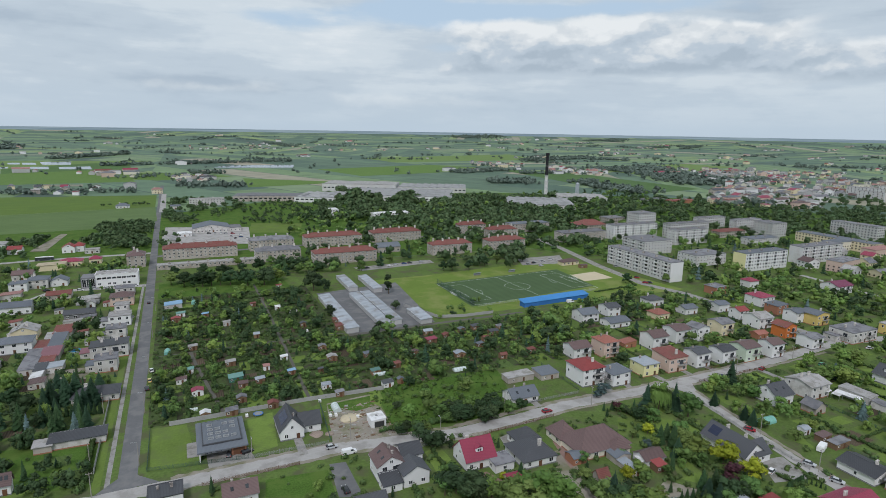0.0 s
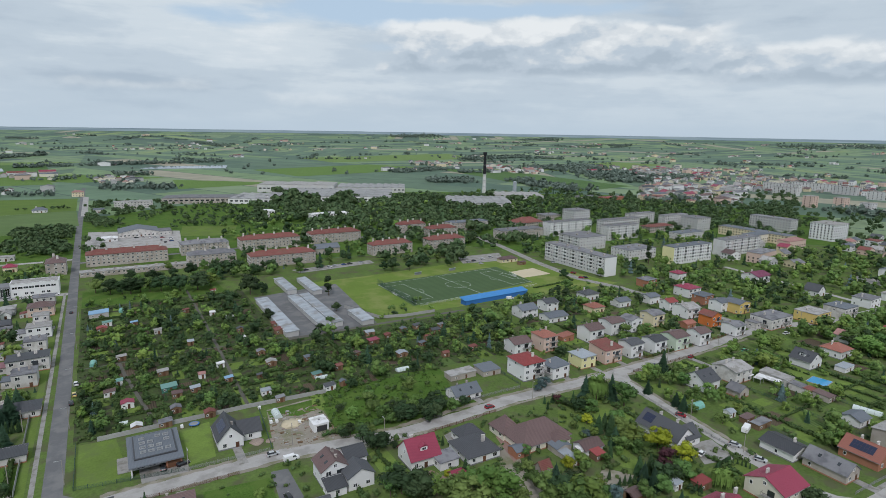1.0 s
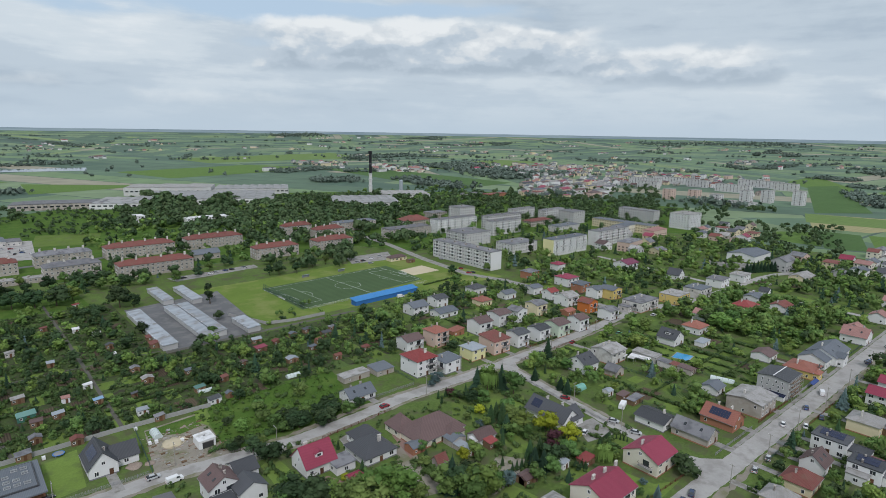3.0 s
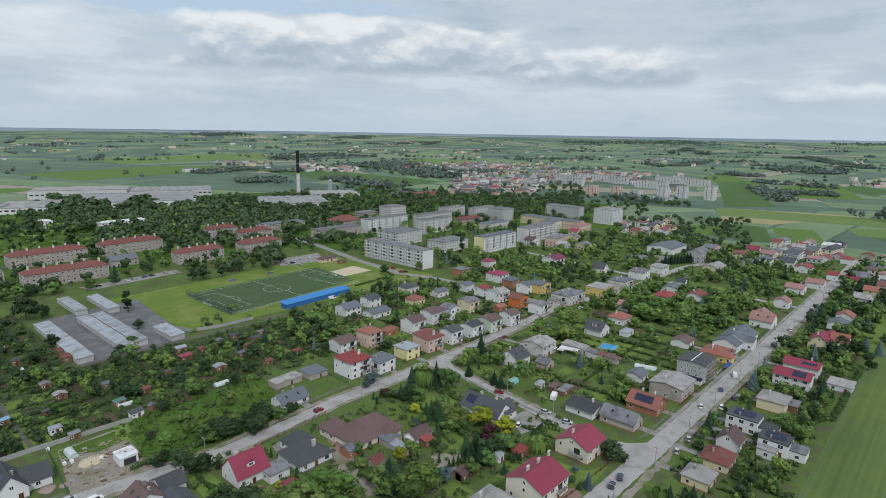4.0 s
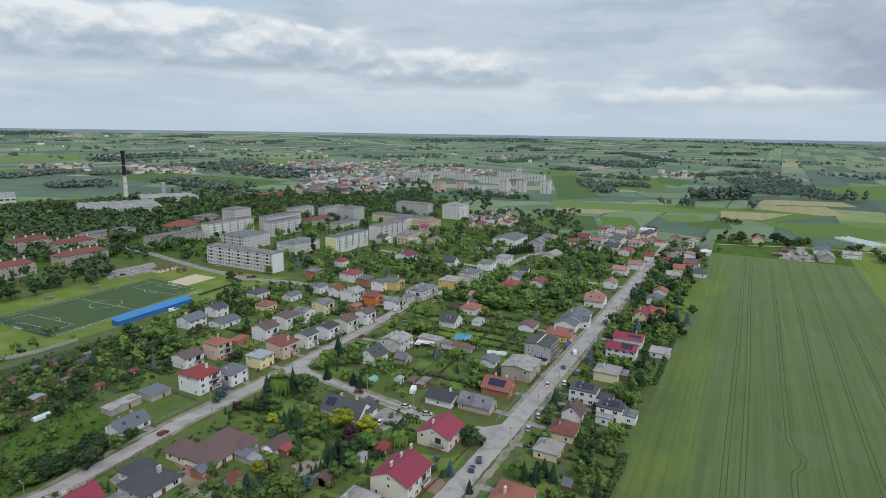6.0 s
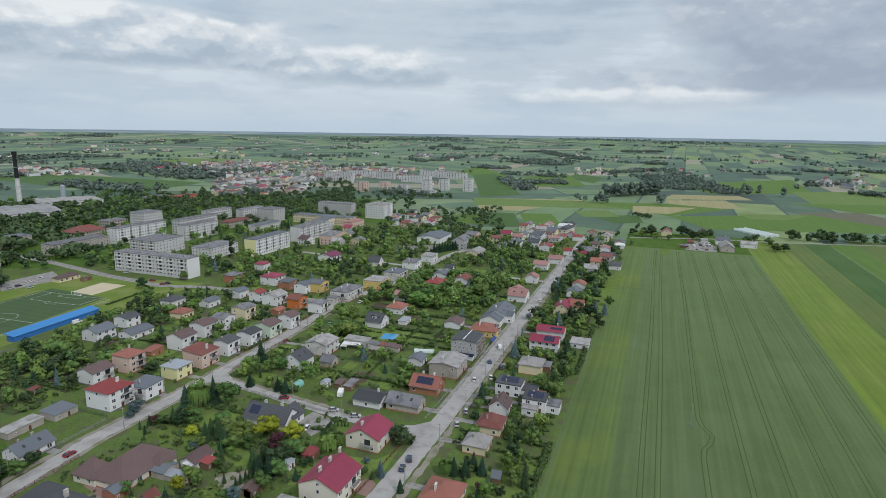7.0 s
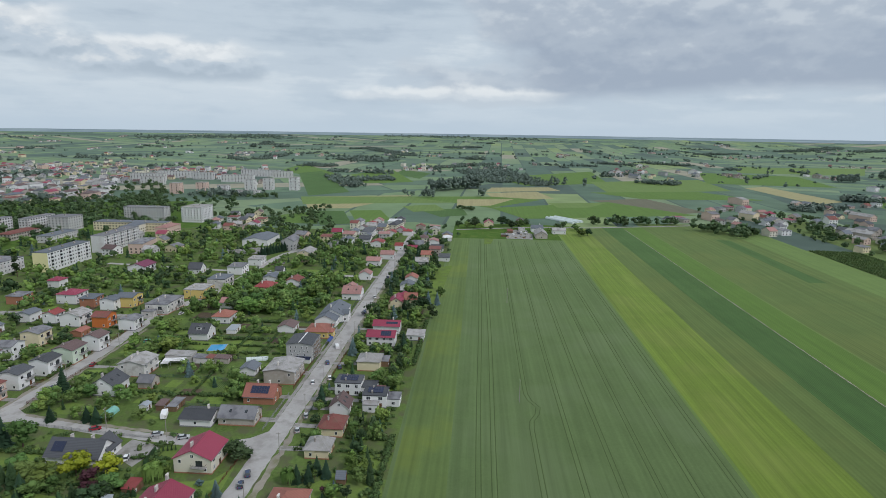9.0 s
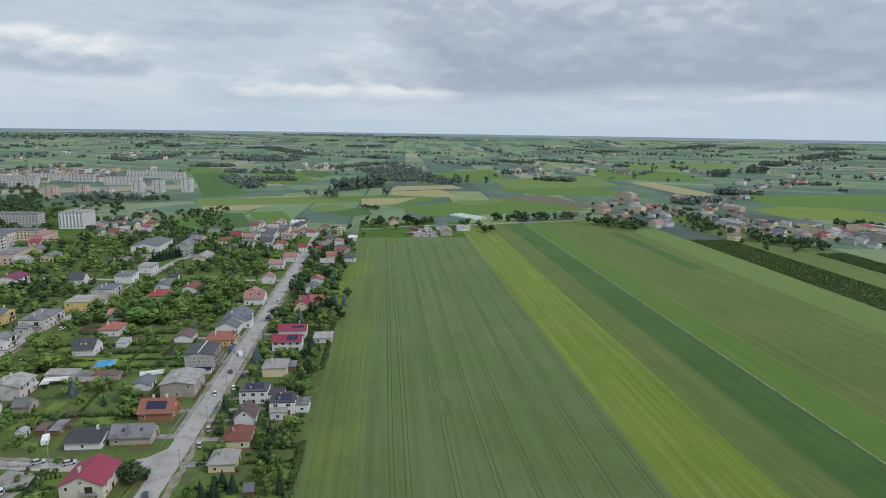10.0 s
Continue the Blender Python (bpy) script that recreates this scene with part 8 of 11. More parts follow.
car(256.1, 62.9, 20, "navy")
car(339.8, 68.1, 22, "navy")
car(342.5, 67.8, 22, "blue")
car(374.4, 67.4, 22, "white")
car(418.6, 66.5, 22, "black")
car(428.7, 66.9, 22, "navy")
car(439.7, 66.6, 22, "blue")
car(280.2, 170.2, 0, "green")
car(247.9, 177.7, 15, "red")
car(222.2, 178.1, 5, "navy")
car(326.6, 175.6, 0, "white")
car(339.5, 378.5, -60, "white")
car(327.4, 376.2, -60, "silver")
car(311.8, 325.0, -60, "red")
car(316.7, 339.5, -60, "red")
car(315.0, 323.8, -60, "black")
car(434.4, 159.3, 10, "white")
car(466.2, 159.7, 10, "silver")
car(269.3, 399.7, 0, "silver")
car(269.3, 410.9, 0, "black")
car(279.9, 414.0, 0, "white")
car(262.4, 408.9, 0, "silver")
car(290.7, 417.2, 0, "white")
car(129.2, 446.7, 0, "red")
car(132.3, 441.4, 0, "black")
car(157.4, 445.0, 0, "silver")
car(165.4, 446.5, 0, "blue")
car(151.8, 442.7, 0, "white")
car(170.6, 446.9, 0, "black")
car(181.0, 447.6, 0, "silver")
car(40.0, 640.1, 0, "silver")
car(46.6, 638.3, 0, "red")
car(53.6, 628.6, 0, "white")
car(23.9, 646.2, 0, "black")
car(4.2, 648.9, 0, "silver")
car(52.8, 615.3, 0, "blue")
car(236.0, 302.2, 0, "green")
car(47.0, 180.6, 5, "white", True)
car(281.8, 70.4, 22, "white", True)
car(228.5, 303.7, 0, "white", True)
car(58.0, 605.0, 70, "white")
car(47.0, 610.0, 70, "black")
car(30.0, 646.0, 80, "silver")
car(36.0, 643.0, 80, "white")
car(44.0, 622.0, 70, "silver")
car(-23.0, 398.0, 92, "black")
car(-58.0, 447.0, 0, "silver")
car(-50.0, 446.0, 5, "white")
car(-44.0, 446.5, 5, "silver")
car(-66.0, 446.0, 10, "white")
car(-38.0, 447.0, 0, "black")
car(-33.0, 447.0, 0, "white")
car(-86.0, 452.0, 40, "black")
caravan(202.5, 118.7, 20)

# notable trees
tree(219.8, 171.7, 12, "conifer", "conifer")
tree(124.6, 366.0, 15, "poplar", "dark", 1.3)
tree(78.8, 390.9, 16, "round", "dark", 1.1)
tree(400.3, 337.5, 18, "poplar", "dark")
tree(-53.7, 254.4, 11, "conifer", "conifer")
tree(-41.4, 246.9, 11, "conifer", "conifer")
tree(-37.7, 255.6, 12, "conifer", "conifer")
tree(-48.9, 247.5, 9, "conifer", "conifer")
tree(105.3, 185.4, 6.5, "round", "dark", 1.4)
tree(260.4, 285.7, 9, "round", "dark")
tree(186.1, 412.4, 9, "round", "dark")
tree(51.4, 456.3, 13, "round", "dark")
tree(11.3, 458.1, 11, "round", "dark")
tree(24.7, 453.1, 11, "round", "dark")
tree(38.3, 448.0, 11, "round", "dark")
tree(-7.9, 461.6, 10, "round", "dark")
tree(106.0, 446.0, 11, "round", "dark")
tree(125.7, 434.7, 9, "round", "broad")
tree(156.1, 455.4, 8, "round", "broad")
tree(52.8, 151.9, 4, "column", "thuja")
tree(2.6, 175.3, 6, "column", "thuja")
tree(205.4, 249.4, 4, "round", "broad")
tree(149.7, 67.4, 5, "conifer", "conifer")
tree(154.8, 76.4, 5, "conifer", "blue")
tree(161.5, 42.4, 4, "conifer", "blue")
tree(163.9, 57.6, 6, "willow", "light")
tree(164.7, 55.0, 7, "conifer", "conifer")
tree(165.2, 51.3, 7, "conifer", "conifer")
tree(169.8, 49.8, 7, "conifer", "conifer")
tree(168.1, 46.4, 7, "conifer", "conifer")
tree(173.2, 39.0, 6, "round", "light")
tree(199.9, 42.2, 6, "round", "dark")
tree(195.2, 43.2, 6, "round", "broad")
tree(176.8, 74.9, 4, "round", "dark")
tree(158.4, 44.5, 4, "round", "plum")
tree(357.8, 39.7, 9, "round", "dark")
tree(351.2, 33.1, 10, "round", "dark")
tree(335.4, 25.8, 9, "round", "dark")
tree(364.7, 30.5, 9, "conifer", "blue")
tree(363.2, 24.7, 9, "conifer", "blue")
tree(348.6, 44.1, 8, "conifer", "conifer")
tree(309.2, 35.3, 8, "round", "broad")
tree(285.8, 60.6, 6, "conifer", "blue")
tree(280.5, 61.9, 5, "conifer", "blue")
tree(214.8, 61.3, 4.5, "round", "broad")
tree(396.2, 40.4, 9, "conifer", "conifer")
tree(382.1, 23.7, 8, "round", "broad")
tree(369.6, 300.4, 9, "poplar", "dark")
tree(327.9, 321.1, 8, "round", "broad")
tree(297.7, 330.0, 9, "round", "dark")
tree(337.5, 146.6, 8, "round", "dark")
tree(365.5, 153.0, 9, "conifer", "blue")
tree(192.5, 410.0, 12, "round", "dark", 1.1)
tree(205.1, 405.4, 11, "tall", "dark", 1.2)
tree(224.0, 415.1, 11, "round", "dark")
tree(237.8, 418.9, 10, "tall", "broad")
tree(253.9, 422.1, 11, "round", "dark", 1.4)
tree(264.2, 420.6, 10, "round", "dark", 1.2)
tree(279.0, 304.2, 9, "round", "broad", 1.2)
tree(138.1, 305.7, 3, "column", "thuja")
tree(140.7, 305.8, 3, "column", "thuja")
tree(143.7, 305.8, 3.2, "column", "thuja")
tree(146.3, 304.8, 3.2, "column", "thuja")
tree(37.8, 487.6, 9, "round", "broad")
tree(63.0, 478.4, 9, "round", "broad")
tree(96.0, 441.7, 10, "round", "dark")
tree(273.4, 151.6, 7, "round", "broad", 1.2)
tree(274.7, 157.8, 6, "round", "dark", 1.2)

# trees and bushes of the near gardens
for bx, by, bh, bl in ((106.6, 210.4, 6, "broad"), (110.2, 194.1, 6.5, "dark"), (91.7, 197.1, 5, "dark"), (94.9, 194.4, 5.5, "dark"), (99.2, 193.1, 5.5, "broad"), (103.4, 190.7, 6, "dark"), (108.5, 187.9, 6, "dark"), (113.1, 185.8, 5.5, "broad"), (119.6, 186.3, 5, "dark"), (75.8, 174.6, 7, "dark"), (87.8, 210.5, 5, "broad"), (85.4, 223.4, 5, "dark")):
    tree(bx, by, bh, "round", bl, 1.35)
for bx, by, bh, bl in ((634, -112, 9, "broad"), (640, -120, 9, "dark"), (645, -113, 8, "broad"), (667, -112, 8, "broad"), (668, -39, 11, "dark"), (678, -48, 12, "broad"), (674, 3, 12, "dark"), (671, 12, 9, "broad"), (676, 22, 9, "dark"), (658, -15, 7, "broad"), (666, -3, 8, "light"), (690, -30, 13, "dark"), (655, -80, 6, "light")):
    tree(bx, by, bh, "round", bl, 1.3)
tree(345, 136, 11, "round", "broad", 1.4)
tree(341, 150, 10, "round", "broad", 1.4)
tree(331, 134, 10, "round", "light", 1.4)
tree(334, 141, 11, "round", "light", 1.5)
tree(300, 166, 8, "round", "broad", 1.2)
tree(279, 158, 7, "round", "broad", 1.4)
tree(262, 157, 7.5, "round", "broad", 1.4)
tree(272, 156, 8, "round", "light", 1.5)
tree(266, 150, 9, "round", "light", 1.5)
tree(170.9, 164.9, 12.1, "willow", "light", 1.00)
tree(166.4, 166.8, 12.0, "conifer", "conifer", 1.08)
tree(176.5, 162.0, 12.5, "conifer", "conifer", 0.96)
tree(177.5, 155.8, 13.2, "tall", "broad", 1.28)
tree(195.8, 159.5, 6.5, "conifer", "conifer", 1.20)
tree(196.6, 145.7, 6.5, "conifer", "conifer", 1.20)
tree(195.9, 141.5, 7.0, "conifer", "conifer", 1.20)
tree(159.9, 185.4, 5.0, "round", "blue", 1.66)
tree(154.9, 183.7, 3.3, "round", "blue", 1.54)
tree(149.7, 172.7, 4.0, "column", "thuja", 1.20)
tree(147.9, 168.4, 4.0, "column", "thuja", 1.20)
tree(153.4, 172.0, 4.5, "column", "thuja", 1.56)
tree(154.1, 170.2, 4.4, "round", "plum", 1.28)
tree(155.1, 168.9, 4.4, "round", "broad", 1.28)
tree(161.7, 168.8, 5.0, "column", "thuja", 1.20)
tree(156.5, 167.1, 3.9, "round", "dark", 1.28)
tree(158.1, 160.9, 6.6, "round", "dark", 1.28)
tree(162.7, 161.7, 6.6, "round", "broad", 1.28)
tree(161.4, 157.5, 6.1, "round", "broad", 1.28)
tree(153.0, 151.7, 4.4, "round", "gold", 1.41)
tree(145.0, 150.9, 5.0, "tall", "broad", 1.28)
tree(146.7, 144.6, 2.9, "round", "blue", 1.79)
tree(149.3, 143.9, 3.9, "round", "light", 1.28)
tree(151.9, 144.3, 8.0, "column", "thuja", 1.56)
tree(156.6, 146.0, 7.0, "column", "thuja", 1.56)
tree(155.1, 141.2, 9.0, "column", "thuja", 1.68)
tree(163.8, 146.3, 6.6, "round", "broad", 1.28)
tree(158.6, 140.2, 7.7, "round", "broad", 1.28)
tree(150.9, 135.1, 8.0, "conifer", "conifer", 1.20)
tree(155.6, 131.4, 9.9, "tall", "light", 1.60)
tree(151.2, 131.5, 7.2, "round", "broad", 1.28)
tree(153.0, 127.1, 6.6, "tall", "broad", 1.28)
tree(162.4, 126.0, 9.4, "round", "gold", 1.34)
tree(163.3, 116.1, 8.2, "round", "gold", 1.28)
tree(154.9, 116.3, 8.2, "tall", "plum", 1.54)
tree(155.1, 109.7, 7.2, "round", "broad", 1.41)
tree(151.4, 110.5, 6.6, "round", "dark", 1.28)
tree(144.1, 118.0, 7.5, "column", "thuja", 1.56)
tree(141.3, 113.5, 8.0, "conifer", "conifer", 1.20)
tree(147.8, 116.7, 7.5, "column", "thuja", 1.68)
tree(142.0, 110.1, 8.0, "conifer", "conifer", 1.20)
tree(146.6, 111.5, 7.7, "round", "dark", 1.28)
tree(137.6, 111.5, 6.5, "column", "thuja", 1.20)
tree(135.4, 107.3, 8.2, "tall", "broad", 1.28)
tree(143.5, 107.7, 6.6, "round", "broad", 1.28)
tree(147.4, 129.8, 3.5, "round", "light", 1.28)
tree(138.9, 127.9, 5.5, "tall", "broad", 1.28)
tree(143.5, 130.1, 7.0, "column", "thuja", 0.96)
tree(137.3, 115.5, 4.2, "column", "thuja", 1.20)
tree(139.1, 115.3, 4.2, "column", "thuja", 1.20)
tree(135.3, 115.9, 4.2, "column", "thuja", 1.20)
tree(133.1, 115.9, 4.0, "column", "thuja", 1.20)
tree(133.6, 120.8, 4.0, "column", "thuja", 1.20)
tree(126.3, 111.2, 6.6, "round", "blue", 1.15)
tree(125.7, 131.3, 5.5, "round", "gold", 1.15)
tree(131.2, 131.9, 6.6, "tall", "light", 1.54)
tree(132.4, 141.9, 3.9, "round", "broad", 1.28)
tree(134.7, 147.2, 4.4, "round", "dark", 1.28)
tree(129.8, 127.3, 4.4, "round", "broad", 1.28)
tree(123.8, 116.3, 7.7, "tall", "light", 1.28)
tree(115.1, 111.4, 14.3, "tall", "light", 1.34)
tree(110.6, 120.6, 13.0, "conifer", "conifer", 1.08)
tree(111.3, 118.1, 13.2, "tall", "dark", 1.28)
tree(111.1, 114.9, 12.1, "tall", "broad", 1.28)
tree(111.1, 111.6, 13.2, "tall", "broad", 1.28)
tree(108.9, 121.7, 9.9, "round", "broad", 1.28)
tree(119.6, 122.6, 6.6, "round", "dark", 1.28)
tree(121.9, 113.1, 6.6, "round", "broad", 1.28)
tree(143.4, 100.9, 4.5, "conifer", "conifer", 1.20)
tree(161.9, 100.4, 7.2, "willow", "light", 1.20)
tree(167.0, 100.2, 4.4, "round", "broad", 1.28)
tree(164.6, 97.7, 3.9, "round", "light", 1.28)
tree(154.6, 105.5, 3.2, "column", "thuja", 1.80)
tree(153.9, 103.3, 3.2, "column", "thuja", 1.80)
tree(153.7, 101.8, 3.2, "column", "thuja", 1.80)
tree(150.7, 103.0, 3.3, "round", "dark", 1.28)
tree(175.1, 78.9, 7.7, "round", "dark", 1.41)
tree(178.7, 82.6, 5.5, "round", "broad", 1.28)
tree(155.7, 77.1, 6.0, "conifer", "blue", 1.08)
tree(160.1, 84.5, 2.6, "round", "blue", 1.28)
tree(155.0, 82.7, 2.4, "round", "broad", 1.92)
tree(153.0, 78.7, 3.0, "column", "thuja", 2.16)
tree(152.2, 83.7, 3.3, "round", "dark", 1.79)
tree(178.6, 107.6, 2.2, "column", "thuja", 1.20)
tree(179.0, 106.3, 2.2, "column", "thuja", 1.20)
tree(179.4, 105.0, 2.2, "column", "thuja", 1.20)
tree(179.8, 103.8, 2.2, "column", "thuja", 1.20)
tree(180.1, 102.5, 2.2, "column", "thuja", 1.20)
tree(197.1, 138.0, 4.4, "round", "broad", 1.28)
tree(199.8, 126.5, 5.5, "round", "broad", 1.28)
tree(213.7, 130.0, 4.4, "round", "light", 1.28)
tree(215.5, 157.0, 6.6, "round", "broad", 1.28)
tree(218.1, 146.3, 5.5, "round", "light", 1.28)
tree(204.8, 166.5, 4.4, "round", "broad", 1.28)
tree(169.5, 107.6, 2.6, "column", "thuja", 1.68)
tree(170.2, 107.7, 2.6, "column", "thuja", 1.68)
tree(171.0, 107.8, 2.6, "column", "thuja", 1.68)
tree(171.8, 107.9, 2.6, "column", "thuja", 1.68)
tree(172.5, 108.0, 2.6, "column", "thuja", 1.68)
tree(173.3, 108.1, 2.6, "column", "thuja", 1.68)
tree(174.1, 108.2, 2.6, "column", "thuja", 1.68)
tree(174.9, 108.3, 2.6, "column", "thuja", 1.68)
tree(175.7, 108.4, 2.6, "column", "thuja", 1.68)
tree(176.5, 108.5, 2.6, "column", "thuja", 1.68)
tree(177.3, 108.6, 2.6, "column", "thuja", 1.68)
tree(178.2, 108.7, 2.6, "column", "thuja", 1.68)
tree(103.8, 184.2, 7.2, "round", "dark", 1.47)
tree(107.9, 186.5, 6.6, "round", "dark", 1.41)
tree(100.7, 182.2, 6.1, "round", "dark", 1.41)
tree(93.3, 187.0, 6.6, "round", "dark", 1.54)
tree(96.6, 187.9, 6.6, "round", "dark", 1.41)
tree(90.8, 186.8, 5.5, "round", "dark", 1.28)
tree(87.2, 187.9, 5.0, "round", "broad", 1.41)
tree(86.5, 193.2, 5.5, "round", "broad", 1.41)
tree(85.4, 199.8, 5.5, "round", "broad", 1.54)
tree(70.3, 185.9, 6.1, "tall", "dark", 1.28)
tree(68.1, 185.6, 4.4, "round", "dark", 1.28)
tree(73.4, 182.3, 5.5, "round", "dark", 1.54)
tree(77.1, 183.7, 4.4, "round", "broad", 1.28)
tree(75.6, 198.1, 5.0, "round", "light", 1.54)
tree(87.0, 208.8, 5.0, "round", "broad", 1.41)
tree(104.1, 198.2, 4.4, "round", "light", 1.54)
tree(95.9, 201.9, 3.3, "round", "broad", 1.28)
tree(72.9, 205.2, 3.9, "round", "dark", 1.28)
tree(74.5, 172.6, 7.7, "round", "dark", 1.47)
tree(71.6, 146.1, 9.9, "round", "dark", 1.54)
tree(74.3, 142.6, 9.9, "round", "dark", 1.41)
tree(67.8, 146.4, 8.8, "tall", "broad", 1.41)
tree(73.3, 155.7, 5.5, "round", "broad", 1.28)
tree(93.1, 143.8, 7.5, "column", "thuja", 1.44)
tree(92.0, 132.0, 13.2, "tall", "light", 1.47)
tree(94.5, 129.7, 12.1, "tall", "light", 1.41)
tree(95.4, 125.2, 13.2, "tall", "light", 1.41)
tree(86.4, 130.4, 11.0, "round", "broad", 1.41)
tree(82.2, 135.6, 8.8, "round", "broad", 1.28)
tree(80.5, 140.0, 7.7, "round", "light", 1.28)
tree(85.1, 134.6, 9.9, "tall", "broad", 1.28)
tree(80.4, 170.3, 3.3, "round", "dark", 1.28)
tree(88.1, 146.1, 3.3, "round", "gold", 1.28)
tree(118.4, 144.9, 5.0, "round", "broad", 1.28)
tree(117.0, 141.0, 4.0, "column", "thuja", 1.20)
tree(113.4, 137.2, 4.4, "round", "broad", 1.28)
tree(110.7, 130.4, 5.0, "round", "broad", 1.41)
tree(112.4, 127.9, 5.0, "round", "light", 1.28)
tree(100.2, 123.6, 6.6, "round", "broad", 1.28)
tree(96.6, 164.5, 4.0, "column", "thuja", 1.20)

# far quarters and villages
block(1182, 683, 12.0, 72.5, 5, "light", "concrete", sides="sw", step=6.5)
block(1259, 660, 12.0, 90.0, 5, "light", "concrete", sides="sw", step=6.5)
block(1235, 590, 12.0, 42.4, 5, "light", "concrete", sides="sw", step=6.5)
block(1186, 495, 12.0, 67.1, 5, "light", "concrete", sides="sw", step=6.5)
block(1343, 505, 12.0, 90.0, 5, "light", "concrete", sides="sw", step=6.5)
block(1315, 444, 12.0, 44.2, 5, "light", "concrete", sides="sw", step=6.5)
block(1014, 401, 16.0, 16.0, 7, "light", "concrete", sides="sw", step=6.5)
block(1049, 381, 16.0, 16.0, 7, "light", "concrete", sides="sw", step=6.5)
block(1054, 335, 16.0, 16.0, 8, "light", "concrete", sides="sw", step=6.5)
block(959, 507, 16.0, 16.0, 6, "light", "salmon", sides="sw", step=6.5)
block(980, 472, 16.0, 16.0, 6, "light", "salmon", sides="sw", step=6.5)
block(965, 428, 16.0, 16.0, 5, "light", "concrete", sides="sw", step=6.5)
block(1109, 632, 12.0, 45.2, 5, "light", "concrete", sides="sw", step=6.5)
block(971, 390, 12.0, 43.5, 2, "light", "concrete", sides="sw", step=6.5)

# far quarters and villages
quarter([(1401, 1376), (1808, 1092), (1116, 649), (941, 777)], 150, 1, 20, 17, 0.22)
quarter([(1007, 871), (1140, 732), (865, 557), (760, 671)], 60, 2, 0, 18, 0.35)
quarter([(1514, 971), (1514, 668), (1234, 544), (1166, 749)], 70, 3, 10, 17)
quarter([(1054, 1554), (1137, 1531), (943, 1282), (880, 1302)], 14, 4, 10, 16, 0.4)
quarter([(1055, 1441), (1129, 1367), (991, 1204), (915, 1249)], 16, 5, -10, 16)
quarter([(916, 1816), (1057, 1712), (943, 1527), (804, 1593)], 16, 6, 20, 18)
quarter([(1992, 2562), (2281, 2246), (2085, 2052), (1775, 2281)], 14, 7, 0, 24)
quarter([(1378, 1294), (1673, 1323), (1518, 1102), (1192, 1079)], 26, 8, 0, 18, 0.3)
quarter([(-175, 1595), (-89, 1578), (-81, 1407), (-158, 1424)], 11, 9, 10, 17)
quarter([(-14, 1423), (62, 1406), (54, 1237), (-13, 1279)], 16, 10, 0, 15)
quarter([(-276, 1221), (-69, 1187), (-62, 1051), (-248, 1087)], 11, 11, 0, 22)
quarter([(431, 4099), (701, 3975), (507, 2884), (344, 3290)], 12, 12, 0, 24)
quarter([(1902, 287), (2044, -161), (1740, -154), (1576, 217)], 32, 13, 0, 18)
quarter([(1857, -408), (1616, -526), (1379, -464), (1555, -358)], 13, 14, 20, 20)
quarter([(825, -297), (990, -427), (702, -417), (639, -299)], 24, 15, 20, 14)
quarter([(975, -502), (1046, -683), (751, -511), (716, -394)], 17, 16, 20, 15)
quarter([(702, -409), (696, -536), (572, -483), (584, -368)], 26, 17, 24, 15)
quarter([(656, -536), (616, -580), (535, -506), (553, -474)], 15, 18, 24, 15)
quarter([(1222, -756), (1599, -1211), (1363, -1110), (1046, -695)], 18, 19, 20, 16)
house(626.0, -67.6, 24.0, 12.5, 4.4, 3.6, "g", "x", "light", "tan", chim=0, name="barn", sides="sw")
house(661.0, -67.0, 14.0, 13.0, 4.4, 2.8, "g", "y", "steel", "white", chim=1, sides="sw")
house(649.0, -90.0, 9.0, 14.5, 4.2, 2.0, "g", "y", "light", "white", chim=1, sides="sw")
house(690.0, -13.0, 11.0, 11.0, 4.4, 3.6, "g", "x", "crimson", "cream", chim=1, sides="sw")
house(717.3, -51.6, 9.0, 9.0, 4.0, 2.6, "g", "x", "brown", "tan", chim=1, sides="sw")
patch("yard", [(609.8, -30.5), (607.6, -58.0), (641.1, -60.4), (669.7, -44.4), (650.0, -30.8)], PAVE, 0.06, "pale trodden farm yard with clutter", category="yard")
patch("meadow", [(606, 27), (606, -89), (640, -112), (700, -118), (712, -60), (700, 27)], MEADOW, 0.018, "rough grass round the farm", category="ground")
patch("lawn", [(574.1, -7.1), (576.6, -13.9), (606.0, -17.0), (606.0, -7.6)], LAWN, 0.036, "bright green corner of the wheat field", category="ground")
rf = random.Random(9)
for i in range(26):
    fx, fy = rf.uniform(610, 660), rf.uniform(-57, -31)
    fw, fd, fh = rf.uniform(1.2, 4.0), rf.uniform(1.2, 2.6), rf.uniform(0.6, 1.9)
    crate = thing("crate", fx, fy, rf.uniform(0, 180), "stacked boards and crates in the farm yard", "crate", "clutter of the farm yard")
    part("body", Shape().box(-fw / 2, -fd / 2, 0, fw / 2, fd / 2, fh).box(-fw / 2 - 0.1, -fd / 2 - 0.1, fh, fw / 2 + 0.1, fd / 2 + 0.1, fh + 0.12).mesh("body", (WALL["wood"], CONC, ROOF["dark"], ROOF["white"])[i % 4]), crate)
shed(648.0, -36.0, 9.0, 6.0, 2.8, 0.6, "m", "x", "rust", "wood")
shed(664.0, -50.0, 8.0, 7.0, 2.8, 0.6, "m", "x", "light", "grimy")
shed(622.0, -28.0, 5.0, 5.0, 2.4, 0.5, "m", "x", "grey", "wood")
for gx, gy in ((746.0, -104.0), (751.0, -110.0), (756.0, -116.0)):
    greenhouse(gx, gy, 5.0, 50.0, -55.0, "film")
quarter([(801, -256), (789, -284), (716, -259), (736, -228)], 5, 21, 10, 18)
quarter([(1637, 759), (1606, 602), (1121, 396), (1083, 478)], 10, 22, 0, 20)
